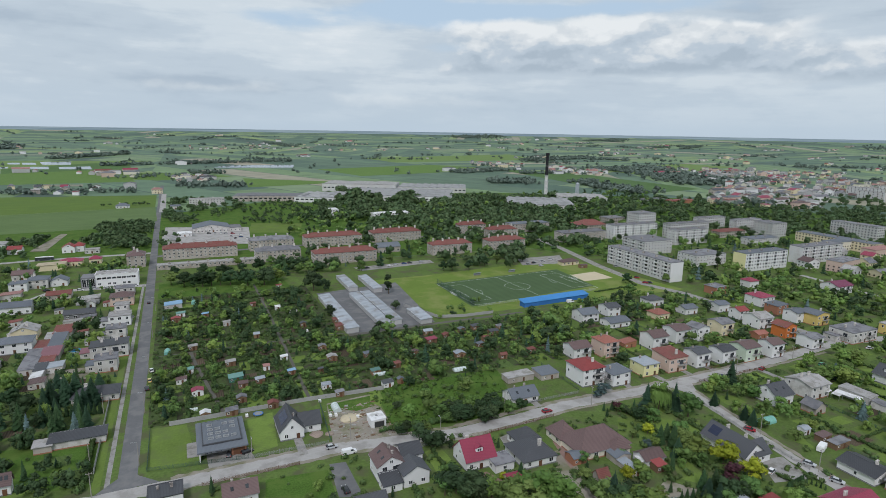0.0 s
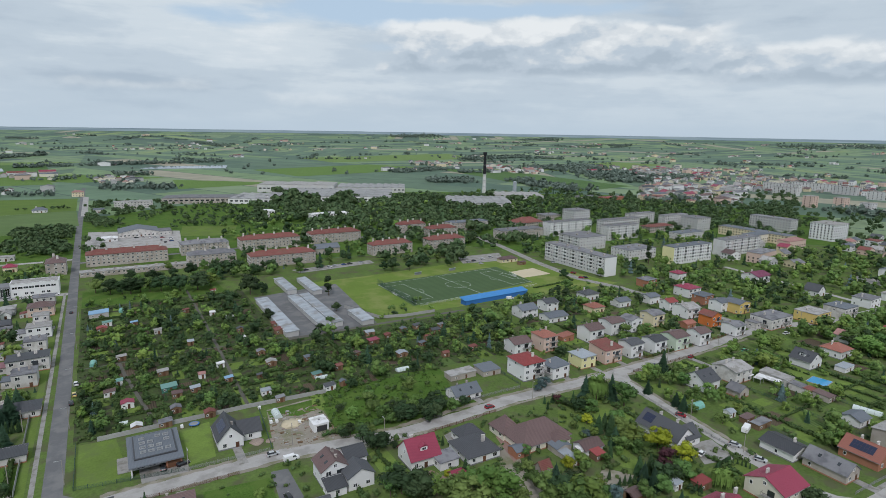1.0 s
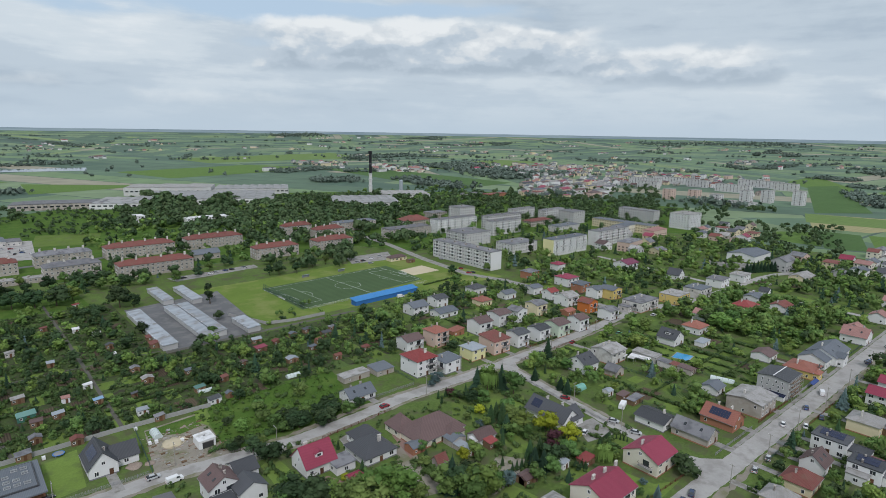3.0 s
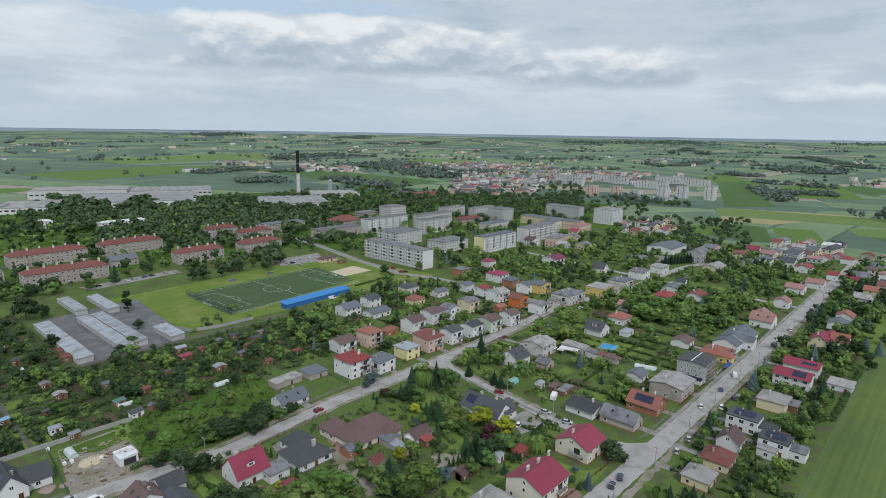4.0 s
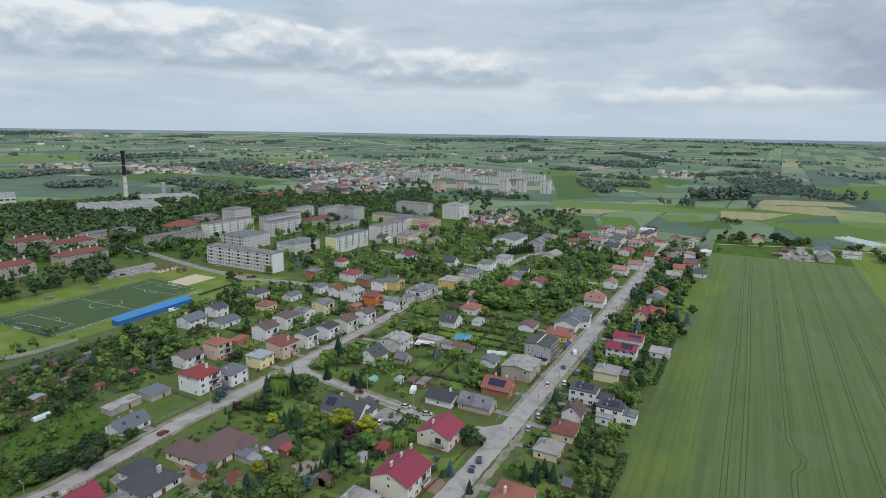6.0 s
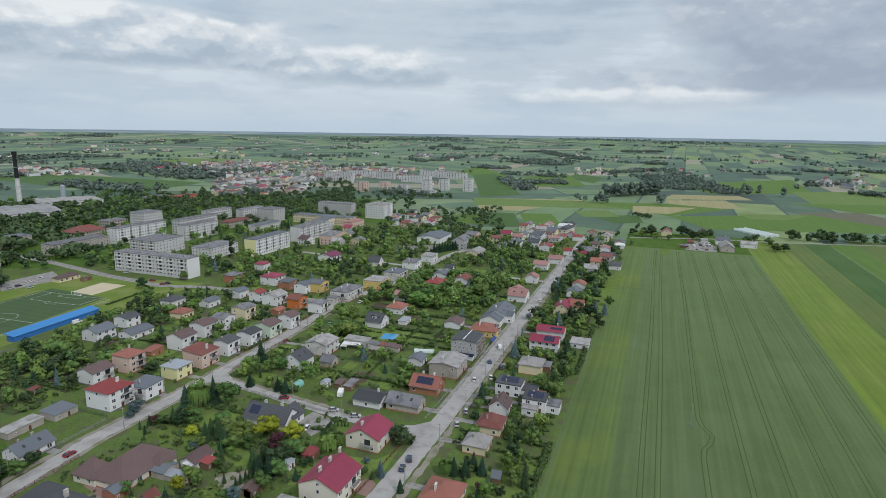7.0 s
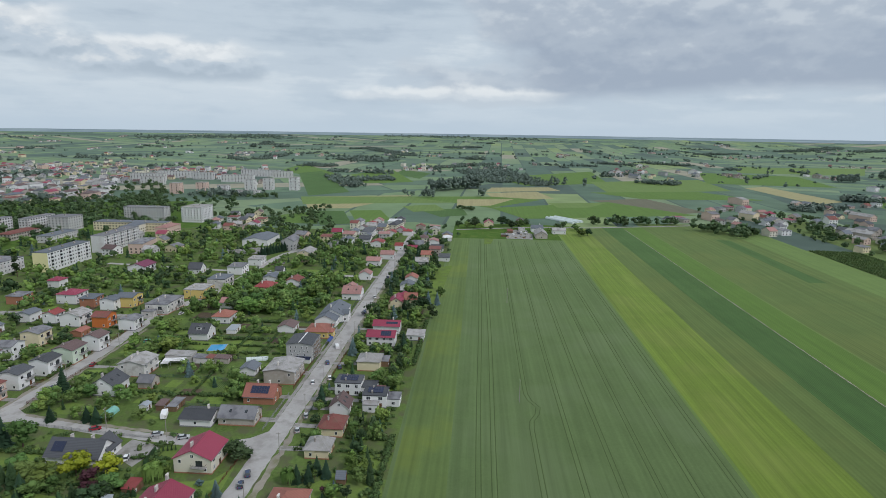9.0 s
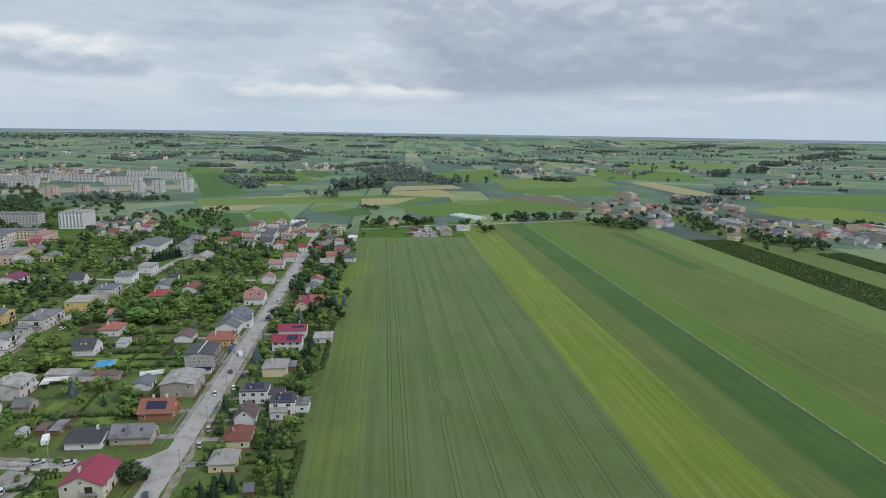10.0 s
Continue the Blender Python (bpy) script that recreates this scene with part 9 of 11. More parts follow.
quarter([(610, 298), (635, 235), (731, 274), (693, 338)], 20, 23, 0, 17)
quarter([(469, 316), (489, 263), (616, 330), (601, 366)], 12, 24, 0, 18)
quarter([(552, 124), (588, 80), (701, 89), (670, 145)], 22, 25, 0, 15)
quarter([(522, 173), (528, 119), (618, 140), (584, 181)], 6, 26, 0, 20)
quarter([(515, 28), (660, 28), (660, 62), (515, 62)], 9, 27, 0, 17)
quarter([(-190, 580), (-145, 580), (-145, 650), (-190, 650)], 3, 28, 0, 20)
rg = random.Random(77)
for i in range(150):
    az, r = radians(rg.uniform(-22, 134)), 1500 + 3000 * rg.random() ** 0.8
    x, y = r * math.sin(az), r * math.cos(az)
    L = rg.uniform(40, 200)
    quarter([(x, y), (x + L, y + rg.uniform(-60, 60)), (x + L, y + 40), (x, y + 40)], rg.randint(1, 6), 100 + i, rg.uniform(-30, 30), 22, 0.2)

# ---- sports ground: stand, lines, goals, fences ----
TILT = 3.5
LINE = material("white_line_paint", (0.55, 0.58, 0.55), 0.9, 2, 0.1, 0.1)
BLUE = material("blue_stand_boards", (0.045, 0.16, 0.42), 0.5, 2, 0.08, 0.1, wave=(0.4, 0.15, "X"))
MESH = material("green_fence_mesh", (0.05, 0.09, 0.07), 0.6, 2, 0.1, 0.1)
GALV = material("galvanised_steel", (0.42, 0.43, 0.43), 0.5, 2, 0.1, 0.1, metal=0.4)


def pitch_lines():
    m = pose(217.5, 352.0, 0.04, 0, 0, TILT)
    a, b, w = 51.0, 28.0, 0.22
    segs = [(-a, -b, a, -b), (-a, b, a, b), (-a, -b, -a, b), (a, -b, a, b), (0, -b, 0, b)]
    for q in (-1, 1):
        for dep, half in ((16.5, 20.0), (5.5, 9.2)):
            segs += [(q * a, -half, q * (a - dep), -half), (q * a, half, q * (a - dep), half), (q * (a - dep), -half, q * (a - dep), half)]
    s = Shape()
    for x0, y0, x1, y1 in segs:
        s.box(min(x0, x1) - w / 2, min(y0, y1) - w / 2, 0, max(x0, x1) + w / 2, max(y0, y1) + w / 2, 0.012)

    def arc(cx, cy, r, a0, a1):
        k = 40
        for i in range(k):
            t0, t1 = radians(a0 + (a1 - a0) * i / k), radians(a0 + (a1 - a0) * (i + 1) / k)
            s.quad([(cx + (r - w / 2) * math.cos(t0), cy + (r - w / 2) * math.sin(t0), 0.012), (cx + (r + w / 2) * math.cos(t0), cy + (r + w / 2) * math.sin(t0), 0.012),
                    (cx + (r + w / 2) * math.cos(t1), cy + (r + w / 2) * math.sin(t1), 0.012), (cx + (r - w / 2) * math.cos(t1), cy + (r - w / 2) * math.sin(t1), 0.012)])
    arc(0, 0, 9.15, 0, 360)
    arc(-a + 11, 0, 9.15, -53, 53)
    arc(a - 11, 0, 9.15, 127, 233)
    ob = new("pitch_lines", s.mesh("pitch_lines", LINE))
    ob.matrix_basis = m
    tagged(ob, "white painted lines of the football pitch", "marking", "", "structure")
    for q in (-1, 1):
        p = m @ Vector((q * a, 0, 0))
        goal = thing("football_goal", p.x, p.y, TILT + (90 if q < 0 else -90), "white football goal with a net on the turf", "goal", "football goals", 0.04)
        part("goal_frame", Shape().box(-3.7, -0.06, 0, -3.58, 0.06, 2.5).box(3.58, -0.06, 0, 3.7, 0.06, 2.5).box(-3.58, -0.06, 2.38, 3.58, 0.06, 2.5).mesh("goal_frame", FRAME), goal)
        net = Shape()
        for i in range(24):
            x = -3.6 + 7.2 * i / 23
            net.box(x - 0.015, 0.08, 0, x + 0.015, 1.9 - 0.0, 0.03).box(x - 0.015, 1.87, 0.03, x + 0.015, 1.9, 1.6)
        part("net", net.mesh("net", FRAME), goal)


pitch_lines()
st = thing("grandstand", 220, 309.5, 3.5, "long blue sheet-clad grandstand beside the football pitch", "grandstand")
claim(220, 309.5, 54, 8, 3.5)
part("back_wall", Shape().box(-26, -3.2, 0, 26, -3.0, 3.0).mesh("back_wall", BLUE), st)
part("roof", Shape().solid([(-26.6, -3.6, 3.0), (26.6, -3.6, 3.0), (26.6, 3.4, 4.2), (-26.6, 3.4, 4.2)], 0.12).mesh("roof", ROOF["bluesheet"]), st)
for q in (-26, 25.9):
    part("side_wall", Shape().box(q, -3.0, 0, q + 0.1, 2.0, 3.0).mesh("side_wall", BLUE), st)
for j in range(4):
    part("bench", Shape().box(-25.5, -2.4 + j, 0, 25.5, -2.0 + j, 1.7 - 0.42 * j).mesh("bench", BLUE), st)
for i in range(9):
    part("post", shared(("post",), lambda: Shape().box(-0.08, -0.08, 0, 0.08, 0.08, 4.0).mesh("post", GALV)), st, pose(-25.6 + i * 6.4, 2.6, 0))
for q in (0.0, 14.0):
    du = thing("dugout", 205 + q * 2.2, 390.5, 3.5, "small clear-roofed substitutes' bench by the pitch", "dugout", "dugouts")
    part("shell", Shape().box(-3, 0.6, 0, 3, 0.7, 2.0).solid([(-3, -0.7, 2.1), (3, -0.7, 2.1), (3, 0.7, 2.0), (-3, 0.7, 2.0)], 0.08).mesh("shell", ROOF["zinc"]), du)
    part("seat", Shape().box(-2.8, 0.1, 0, 2.8, 0.5, 0.45).mesh("seat", TRIM), du)


def fence(pts, h=1.4, mat=None, label="dark green mesh fence on thin posts", gap=2.6, solid=0.0):
    """Posts with rails and wires between them, or boards where solid."""
    mat = mat or MESH
    for (ax, ay), (bx, by) in zip(pts, pts[1:]):
        L = math.hypot(bx - ax, by - ay)
        ROADS.append((ax, ay, bx, by, 0.1))
        f = thing("fence", ax, ay, math.degrees(math.atan2(by - ay, bx - ax)), label, "fence", "fences")
        k = max(1, round(L / (gap * 1.5)))
        pm = shared(("fpost", h, mat.name), lambda: Shape().box(-0.06, -0.06, -0.2, 0.06, 0.06, h + 0.08).mesh("post", mat))
        for i in range(k + 1):
            part("post", pm, f, pose(L * i / k, 0, 0))
        s = Shape()
        if solid:
            s.box(0, -solid / 2, 0, L, solid / 2, h)
        else:
            for z in np.arange(0.15, h, 0.2):
                s.box(0, -0.02, z, L, 0.02, z + 0.045)
        ob = part("panel" if solid else "netting", s.mesh("panel", mat), f)
        if not solid:
            tagged(ob, kind="stuff")


GREYWALL = material("grey_concrete_fence", (0.33, 0.33, 0.32), 0.9, 2, 0.12, 0.2, wave=(0.5, 0.12, "Z"))
BROWNF = material("brown_fence_paint", (0.12, 0.05, 0.03), 0.8, 2, 0.15, 0.1)
fence([(166, 320), (165.5, 378)], 4.0)
fence([(168, 317), (264, 323)], 1.1, GALV, "low steel rail round the pitch", 3.2)
fence([(-9.6, 224.6), (16, 225.4), (42, 225.9), (74, 224.6)], 1.8, GREYWALL, "grey concrete panel fence behind the plots", 2.2, 0.1)
fence([(-16, 224), (-16, 195), (15, 190.6)], 1.5, MESH, "dark green mesh fence round the lawn", 2.5)
fence([(15, 190.6), (42, 190)], 1.3, TRIM, "dark grey slatted street fence", 2.2)
fence([(43, 190), (46, 224)], 1.5, MESH, "dark green mesh fence beside the bare plot", 2.5)
fence([(-31.5, 200), (-32, 262)], 1.6, GREYWALL, "grey concrete panel fence along the pavement", 2.2, 0.1)
fence([(-70, 177), (-32, 178)], 1.2, BROWNF, "brown boarded fence round the orchard", 2.2, 0.05)
fence([(140, 79.5), (176, 78.5)], 1.1, BROWNF, "brown paling fence with brick posts", 2.0)
fence([(118, 189.5), (150, 190)], 1.2, TRIM, "dark grey slatted street fence", 2.2)
fence([(208, 178.5), (250, 178.6)], 1.2, BROWNF, "brown paling fence along the street", 2.2)
fence([(222, 187.6), (250, 188), (296, 190)], 1.2, BROWNF, "brown paling fence along the street", 2.2)
fence([(193.5, 172), (189, 140), (186.5, 112)], 1.1, TRIM, "grey mesh fence along the side street", 2.4)
fence([(124, 335), (135, 306), (150, 302)], 1.8, GREYWALL, "grey concrete panel fence round the sports ground", 2.2, 0.1)
fence([(150, 302), (170, 302)], 1.8, GREYWALL, "grey concrete panel fence round the sports ground", 2.2, 0.1)

fence([(196, 77.6), (226, 77.4)], 1.2, TRIM, "dark grey slatted street fence", 2.4)
fence([(232, 77.4), (262, 77.2)], 1.2, BROWNF, "brown paling fence along the street", 2.2)
fence([(268, 77.2), (310, 77)], 1.3, GREYWALL, "grey concrete panel fence along the street", 2.2, 0.1)
fence([(318, 77), (372, 77)], 1.2, MESH, "dark green mesh fence along the street", 2.6)
fence([(205, 64.2), (236, 64)], 1.2, MESH, "dark green mesh fence along the street", 2.6)
fence([(242, 64), (276, 63.8)], 1.2, BROWNF, "brown paling fence along the street", 2.2)
fence([(284, 63.8), (330, 63.6)], 1.2, TRIM, "dark grey slatted street fence", 2.4)
fence([(62, 176), (82, 174)], 1.2, TRIM, "dark grey slatted street fence", 2.4)
fence([(96, 174.2), (128, 176.4)], 1.2, BROWNF, "brown paling fence along the street", 2.2)
fence([(0, 180), (30, 180.4)], 1.3, BROWNF, "brown paling fence along the street", 2.2)
for fx, fy0, fy1 in ((212, 84, 128), (238, 84, 140), (262, 90, 150), (290, 86, 150), (318, 90, 160), (228, 32, 60), (262, 32, 58), (300, 32, 60), (340, 32, 58), (152, 192, 222), (196, 196, 240), (236, 200, 250), (280, 200, 252)):
    fence([(fx, fy0), (fx + 0.4, fy1)], 1.4, MESH, "dark green mesh fence between gardens", 4.0)

# ---- works chimney ----
ROOF["pale"] = material("pale_grey_hall_roof", (0.33, 0.33, 0.325), 0.8, 1.0, 0.1, 0.2, per_object=0.1, stain=(0.24, 0.24, 0.235), stain_size=0.06)


def factory_hall(x, y, w, d, h, ang, teeth, rc, wc, label, rise=1.3):
    """A wide hall with a saw-toothed or ridged roof and a band of windows on the sides facing the town."""
    t = thing("factory_hall", x, y, ang, label, "factory hall", "factory halls")
    part("wall", Shape().box(-w / 2, -d / 2, 0, w / 2, d / 2, h).mesh("wall", WALL[wc]), t)
    rs, step = Shape(), w / teeth
    for i in range(teeth):
        a, b = -w / 2 + i * step, -w / 2 + (i + 1) * step
        c = a + step * 0.22
        y0, y1 = -d / 2 - 0.4, d / 2 + 0.4
        rs.quad([(a, y0, h + 0.05), (c, y0, h + rise), (c, y1, h + rise), (a, y1, h + 0.05)])
        rs.quad([(c, y0, h + rise), (b, y0, h + 0.05), (b, y1, h + 0.05), (c, y1, h + rise)])
        rs.quad([(a, y0, h + 0.05), (b, y0, h + 0.05), (c, y0, h + rise), (c, y0, h + rise - 0.01)])
    part("roof", rs.mesh("roof", ROOF[rc]), t)
    for i in range(int(w / 7)):
        part("window", shared(("hallwin",), lambda: Shape().box(-2.2, -0.12, 0, 2.2, 0.02, 2.0).mesh("window", GLASS)), t, pose(-w / 2 + 5 + i * 7, -d / 2, h * 0.45))


for x, y, w, d, h, ang, teeth, rc, wc, label in (
        (318, 905, 190, 118, 8.5, -26, 13, "pale", "white", "wide white factory hall with a saw-toothed roof"),
        (205, 905, 76, 76, 7.5, -26, 6, "pale", "white", "low white factory hall with a glazed front"),
        (300, 1030, 130, 60, 13, -26, 3, "light", "concrete", "tall grey-white factory hall behind the others"),
        (420, 985, 120, 70, 9, -26, 9, "pale", "concrete", "white-roofed factory hall with a ridged roof"),
        (128, 925, 110, 40, 8, -14, 1, "grey", "tan", "long weathered storage hall with a grey roof"),
        (492, 745, 96, 96, 6.5, -28, 7, "pale", "concrete", "low hall with a pale ridged roof by the park"),
        (600, 790, 80, 60, 6.5, -28, 5, "light", "concrete", "low grey hall beside the tall chimney")):
    factory_hall(x, y, w, d, h, ang, teeth, rc, wc, label)
    claim(x, y, w, d, ang)
stk = thing("factory_chimney", 587, 869, 0, "tall slim factory chimney, pale below and black above", "chimney")
BLACK = material("tarred_shaft", (0.025, 0.025, 0.028), 0.8, 1, 0.2, 0.2)
part("shaft", Shape().tube(0, 0, 0, 34, 3.4, 2.9, 16).mesh("shaft", WALL["concrete"]), stk)
part("upper_shaft", Shape().tube(0, 0, 34, 68, 2.85, 2.3, 16).mesh("upper_shaft", BLACK), stk, None, "black upper shaft")
part("crown", Shape().tube(0, 0, 68, 72.5, 3.3, 3.5, 16).mesh("crown", BLACK), stk)
for z in (12, 23, 34, 50):
    part("platform", Shape().tube(0, 0, z, z + 0.6, 4.0, 4.0, 12).mesh("platform", GALV), stk, pose(0, 0, 0))
wt = thing("silo", 640, 850, 0, "pale cylindrical silo beside the factory halls", "silo")
part("shell", Shape().tube(0, 0, 0, 20, 3.5, 3.5, 14).tube(0, 0, 20, 22, 3.5, 1.0, 14).mesh("shell", ROOF["zinc"]), wt)

# ---- orchard bushes in rows ----
spots = []
ro = random.Random(21)
for j in range(14):
    yy = -367 + j * 3.3
    for i in range(190):
        xx = 332 + i * 1.33 + ro.uniform(-0.2, 0.2)
        if xx < 582 + (j - 5) * 0.6 and ro.random() > 0.06:
            spots.append((xx, yy + ro.uniform(-0.2, 0.2), ro.uniform(0.50, 0.70), ro.uniform(0.8, 1.1), -0.1))
for j in range(9):
    yy = -440 + j * 3.6
    for i in range(60):
        spots.append((420 + i * 1.5, yy, ro.uniform(0.6, 0.85), 1.0, -0.1))
TINY = [crown_arrays(300 + i, 1, 9, 1.3, 1.0, 1.0, 1.0, 0.6, 0.2) for i in range(4)]
scatter("orchard_rows", TINY, spots, GREEN_STUFF, "long rows of dark green currant bushes", "orchard")

# ---- poles and street lamps ----
POLE = material("weathered_pole", (0.30, 0.28, 0.25), 0.9, 2, 0.15, 0.1)


def pole(x, y, h=8.5, ang=0.0, lamp=True):
    p = thing("street_lamp" if lamp else "utility_pole", x, y, ang, "grey concrete pole with a street lamp arm" if lamp else "concrete utility pole with a crossarm", "street lamp" if lamp else "utility pole", "poles along the streets")
    part("post", shared(("polepost", h), lambda: Shape().tube(0, 0, -0.3, h, 0.15, 0.09, 8).mesh("post", POLE)), p)
    if lamp:
        part("arm", shared(("polearm", h), lambda: Shape().box(0, -0.04, h - 0.15, 1.6, 0.04, h - 0.05).mesh("arm", GALV)), p)
        part("lamp_head", shared(("lamphead", h), lambda: Shape().box(1.3, -0.12, h - 0.12, 2.0, 0.12, h + 0.04).mesh("lamp_head", GALV)), p)
    else:
        part("crossarm", shared(("crossarm", h), lambda: Shape().box(-0.9, -0.06, h - 0.5, 0.9, 0.06, h - 0.38).mesh("crossarm", POLE)), p)
        for q in (-0.8, 0, 0.8):
            part("insulator", shared(("insul",), lambda: Shape().tube(0, 0, 0, 0.22, 0.05, 0.04, 6).mesh("insulator", FRAME)), p, pose(q, 0, h - 0.38))


for x, y, a, lampy in ((-18.5, 200, 180, 1), (-18.5, 240, 180, 1), (-18.5, 280, 180, 1), (-18.5, 330, 180, 1), (-18.5, 380, 180, 1), (-33, 205, 90, 0), (-33, 245, 90, 0), (-33, 290, 90, 0), (-30.5, 186, 0, 0),
                       (80, 177.5, 90, 1), (112, 187, 270, 1), (148, 178.5, 90, 0), (176, 187.5, 270, 0), (16, 189.8, 270, 1), (50, 189.8, 270, 0), (230, 177.5, 90, 0)):
    pole(x, y, 8.5, a, bool(lampy))
for x, y, a, lampy in ((150, 66, 90, 1), (180, 65.8, 90, 0), (210, 65.6, 90, 0), (238, 65.5, 90, 1), (270, 65.4, 90, 0), (300, 65.2, 90, 0), (335, 65.2, 90, 1), (370, 65, 90, 0), (410, 65, 90, 0), (450, 64.6, 90, 1),
                       (188, 110, 180, 0), (192, 135, 180, 0), (270, 178.5, 90, 0), (310, 179, 90, 1), (350, 181, 90, 0)):
    pole(x, y, 8.5, a, bool(lampy))
for x, y in ((228, -19.2), (372, -20.5)):
    pole(x, y, 10.0, 0.0, False)

# ---- pool, trampoline, tanks, small yard things ----
WATER = material("pool_liner", (0.05, 0.30, 0.55), 0.15, 2, 0.08, 0.1, spec=0.5)


def pool(x, y, r, label="round blue garden pool on the lawn"):
    p = thing("garden_pool", x, y, 0, label, "pool")
    part("rim", Shape().tube(0, 0, 0, 0.9, r, r, 18).mesh("rim", ROOF["zinc"]), p)
    part("water", Shape().tube(0, 0, 0.9, 0.93, r * 0.94, r * 0.94, 18).mesh("water", WATER), p)


def trampoline(x, y):
    p = thing("trampoline", x, y, 0, "round blue-edged trampoline on the lawn", "trampoline")
    part("mat", Shape().tube(0, 0, 0.75, 0.8, 1.5, 1.5, 16).mesh("mat", TRIM), p)
    part("pad", Shape().tube(0, 0, 0.70, 0.76, 1.9, 1.9, 16).mesh("pad", BLUE), p)
    for i in range(4):
        a = radians(45 + 90 * i)
        part("leg", shared(("tleg",), lambda: Shape().box(-0.04, -0.04, 0, 0.04, 0.04, 0.72).mesh("leg", GALV)), p, pose(1.6 * math.cos(a), 1.6 * math.sin(a), 0))


def tank(x, y, z=0.0):
    p = thing("water_tank", x, y, 0, "white plastic water tank in a steel cage", "tank", "water tanks", z)
    part("container", Shape().box(-0.5, -0.6, 0.12, 0.5, 0.6, 1.1).mesh("container", FRAME), p)
    part("pallet", Shape().box(-0.55, -0.65, 0, 0.55, 0.65, 0.11).mesh("pallet", WALL["wood"]), p)


basin = thing("garden_pool", 275.6, 130.6, 10, "rectangular blue garden pool sunk in the lawn", "pool")
part("rim", Shape().box(-4.6, -4.3, 0.0, 4.6, 4.3, 0.16).mesh("rim", PAVE), basin)
part("water", Shape().box(-4.2, -3.9, 0.16, 4.2, 3.9, 0.19).mesh("water", WATER), basin)
claim(275.6, 130.6, 10, 9, 10)
pool(-52.6, 321.9, 2.6)
trampoline(21.8, 221.1)
tank(17.6, 221.3)
tank(49.4, 208.8)
tank(56.8, 204.3)
tank(46.2, 223.1)
tank(47.3, 209.1)

# ---- the bare building plot ----
def heap(x, y, r, h, mat, label):
    """A low uneven heap of loose stuff."""
    rg = np.random.default_rng(int(x * 10 + y))
    v, f = ICO2
    keep = v * (1 + rg.normal(size=len(v))[:, None] * 0.1) * np.array([r, r, h])
    keep[:, 2] = np.maximum(keep[:, 2], -0.2)
    tagged(new("rubble_pile", array_mesh("rubble_pile", keep, [tuple(t) for t in f], mat)), label, "heap").matrix_basis = pose(x, y, 0.02)


RUBBLE = material("broken_brick_rubble", (0.30, 0.24, 0.20), 0.95, 3.0, 0.4, 0.3, bump=0.8)
for hx, hy, hr, hh, hm, lab in ((33.5, 205.5, 1.8, 0.7, SAND, "small heap of pale sand"), (39.5, 198.0, 2.4, 0.6, RUBBLE, "low heap of broken brick rubble"), (36.8, 209.0, 1.2, 0.5, RUBBLE, "small heap of rubble and boards"),
                                (44.0, 196.5, 1.6, 0.5, RUBBLE, "small heap of broken bricks")):
    heap(hx, hy, hr, hh, hm, lab)
heap(53.7, 204.9, 3.6, 0.9, SAND, "broad heap of yellow sand on the bare plot")
rb = random.Random(31)
debris = Shape()
for i in range(420):
    ox, oy = rb.uniform(45.5, 67.0), rb.uniform(187.5, 216.0)
    if abs(ox - 62.2) < 3.4 and abs(oy - 197.6) < 3.7:
        continue
    oq = 0.10 + 0.38 * rb.random() ** 3
    ow, od, oh = oq * rb.uniform(0.7, 2.2), oq, oq * rb.uniform(0.3, 0.8)
    debris.box(ox - ow, oy - od, 0.0, ox + ow, oy + od, oh, i % 4)
tagged(new("rubble", debris.mesh("rubble", RUBBLE, CONC, WALL["wood"], DIRT)), "broken bricks, stones and board ends strewn on bare soil", "rubble", "", "stuff")
for i in range(5):
    bg_x, bg_y = rb.uniform(65.5, 68.0), rb.uniform(190.0, 194.5)
    plank = thing("board_stack", bg_x, bg_y, rb.uniform(0, 90), "small stack of pale boards on the bare plot", "boards", "board stacks")
    for q in range(3):
        part("board", shared(("board",), lambda: Shape().box(-1.3, -0.14, 0, 1.3, 0.14, 0.06).mesh("board", WALL["wood"])), plank, pose(0.1 * q, 0.05 * q, 0.02 + 0.065 * q, 0, 0, 4 * q))
grass_edge = [(48.4, 219.6), (66.6, 221.0), (66.0, 211.5), (58.0, 210.0), (52.0, 213.5), (47.8, 211.0)]
patch("rough_grass", grass_edge, MEADOW, 0.036, "patchy grass creeping over the bare plot", category="ground")
patch("bare_ground", [(50, 205.5), (57, 208.5), (60.5, 206), (56, 202.5), (51, 202)], SAND, 0.034, "pale sandy patch on the bare plot", category="ground")
tk = thing("water_tank", 37.6, 203.8, 20, "white plastic water tank in a cage on the bare plot", "tank")
part("tank", Shape().box(-0.6, -0.5, 0.15, 0.6, 0.5, 1.15).mesh("tank", FRAME), tk)
part("pallet", Shape().box(-0.62, -0.52, 0, 0.62, 0.52, 0.14).mesh("pallet", WALL["wood"]), tk)
part("cage", Shape().box(-0.63, -0.53, 0.6, 0.63, 0.53, 0.64).box(-0.63, -0.53, 1.1, 0.63, 0.53, 1.13).mesh("cage", GALV), tk)

AWN = material("blue_awning_cloth", (0.05, 0.08, 0.22), 0.7, 2, 0.1, 0.1)
aw = thing("awning", 287.3, 76.1, 0, "long dark blue awning over a shop front beside the street", "awning")
part("cloth", Shape().quad([(-4, -1.6, 2.4), (4, -1.6, 2.4), (4, 0, 3.0), (-4, 0, 3.0)]).quad([(-4, -1.6, 2.1), (4, -1.6, 2.1), (4, -1.6, 2.4), (-4, -1.6, 2.4)]).mesh("cloth", AWN), aw)
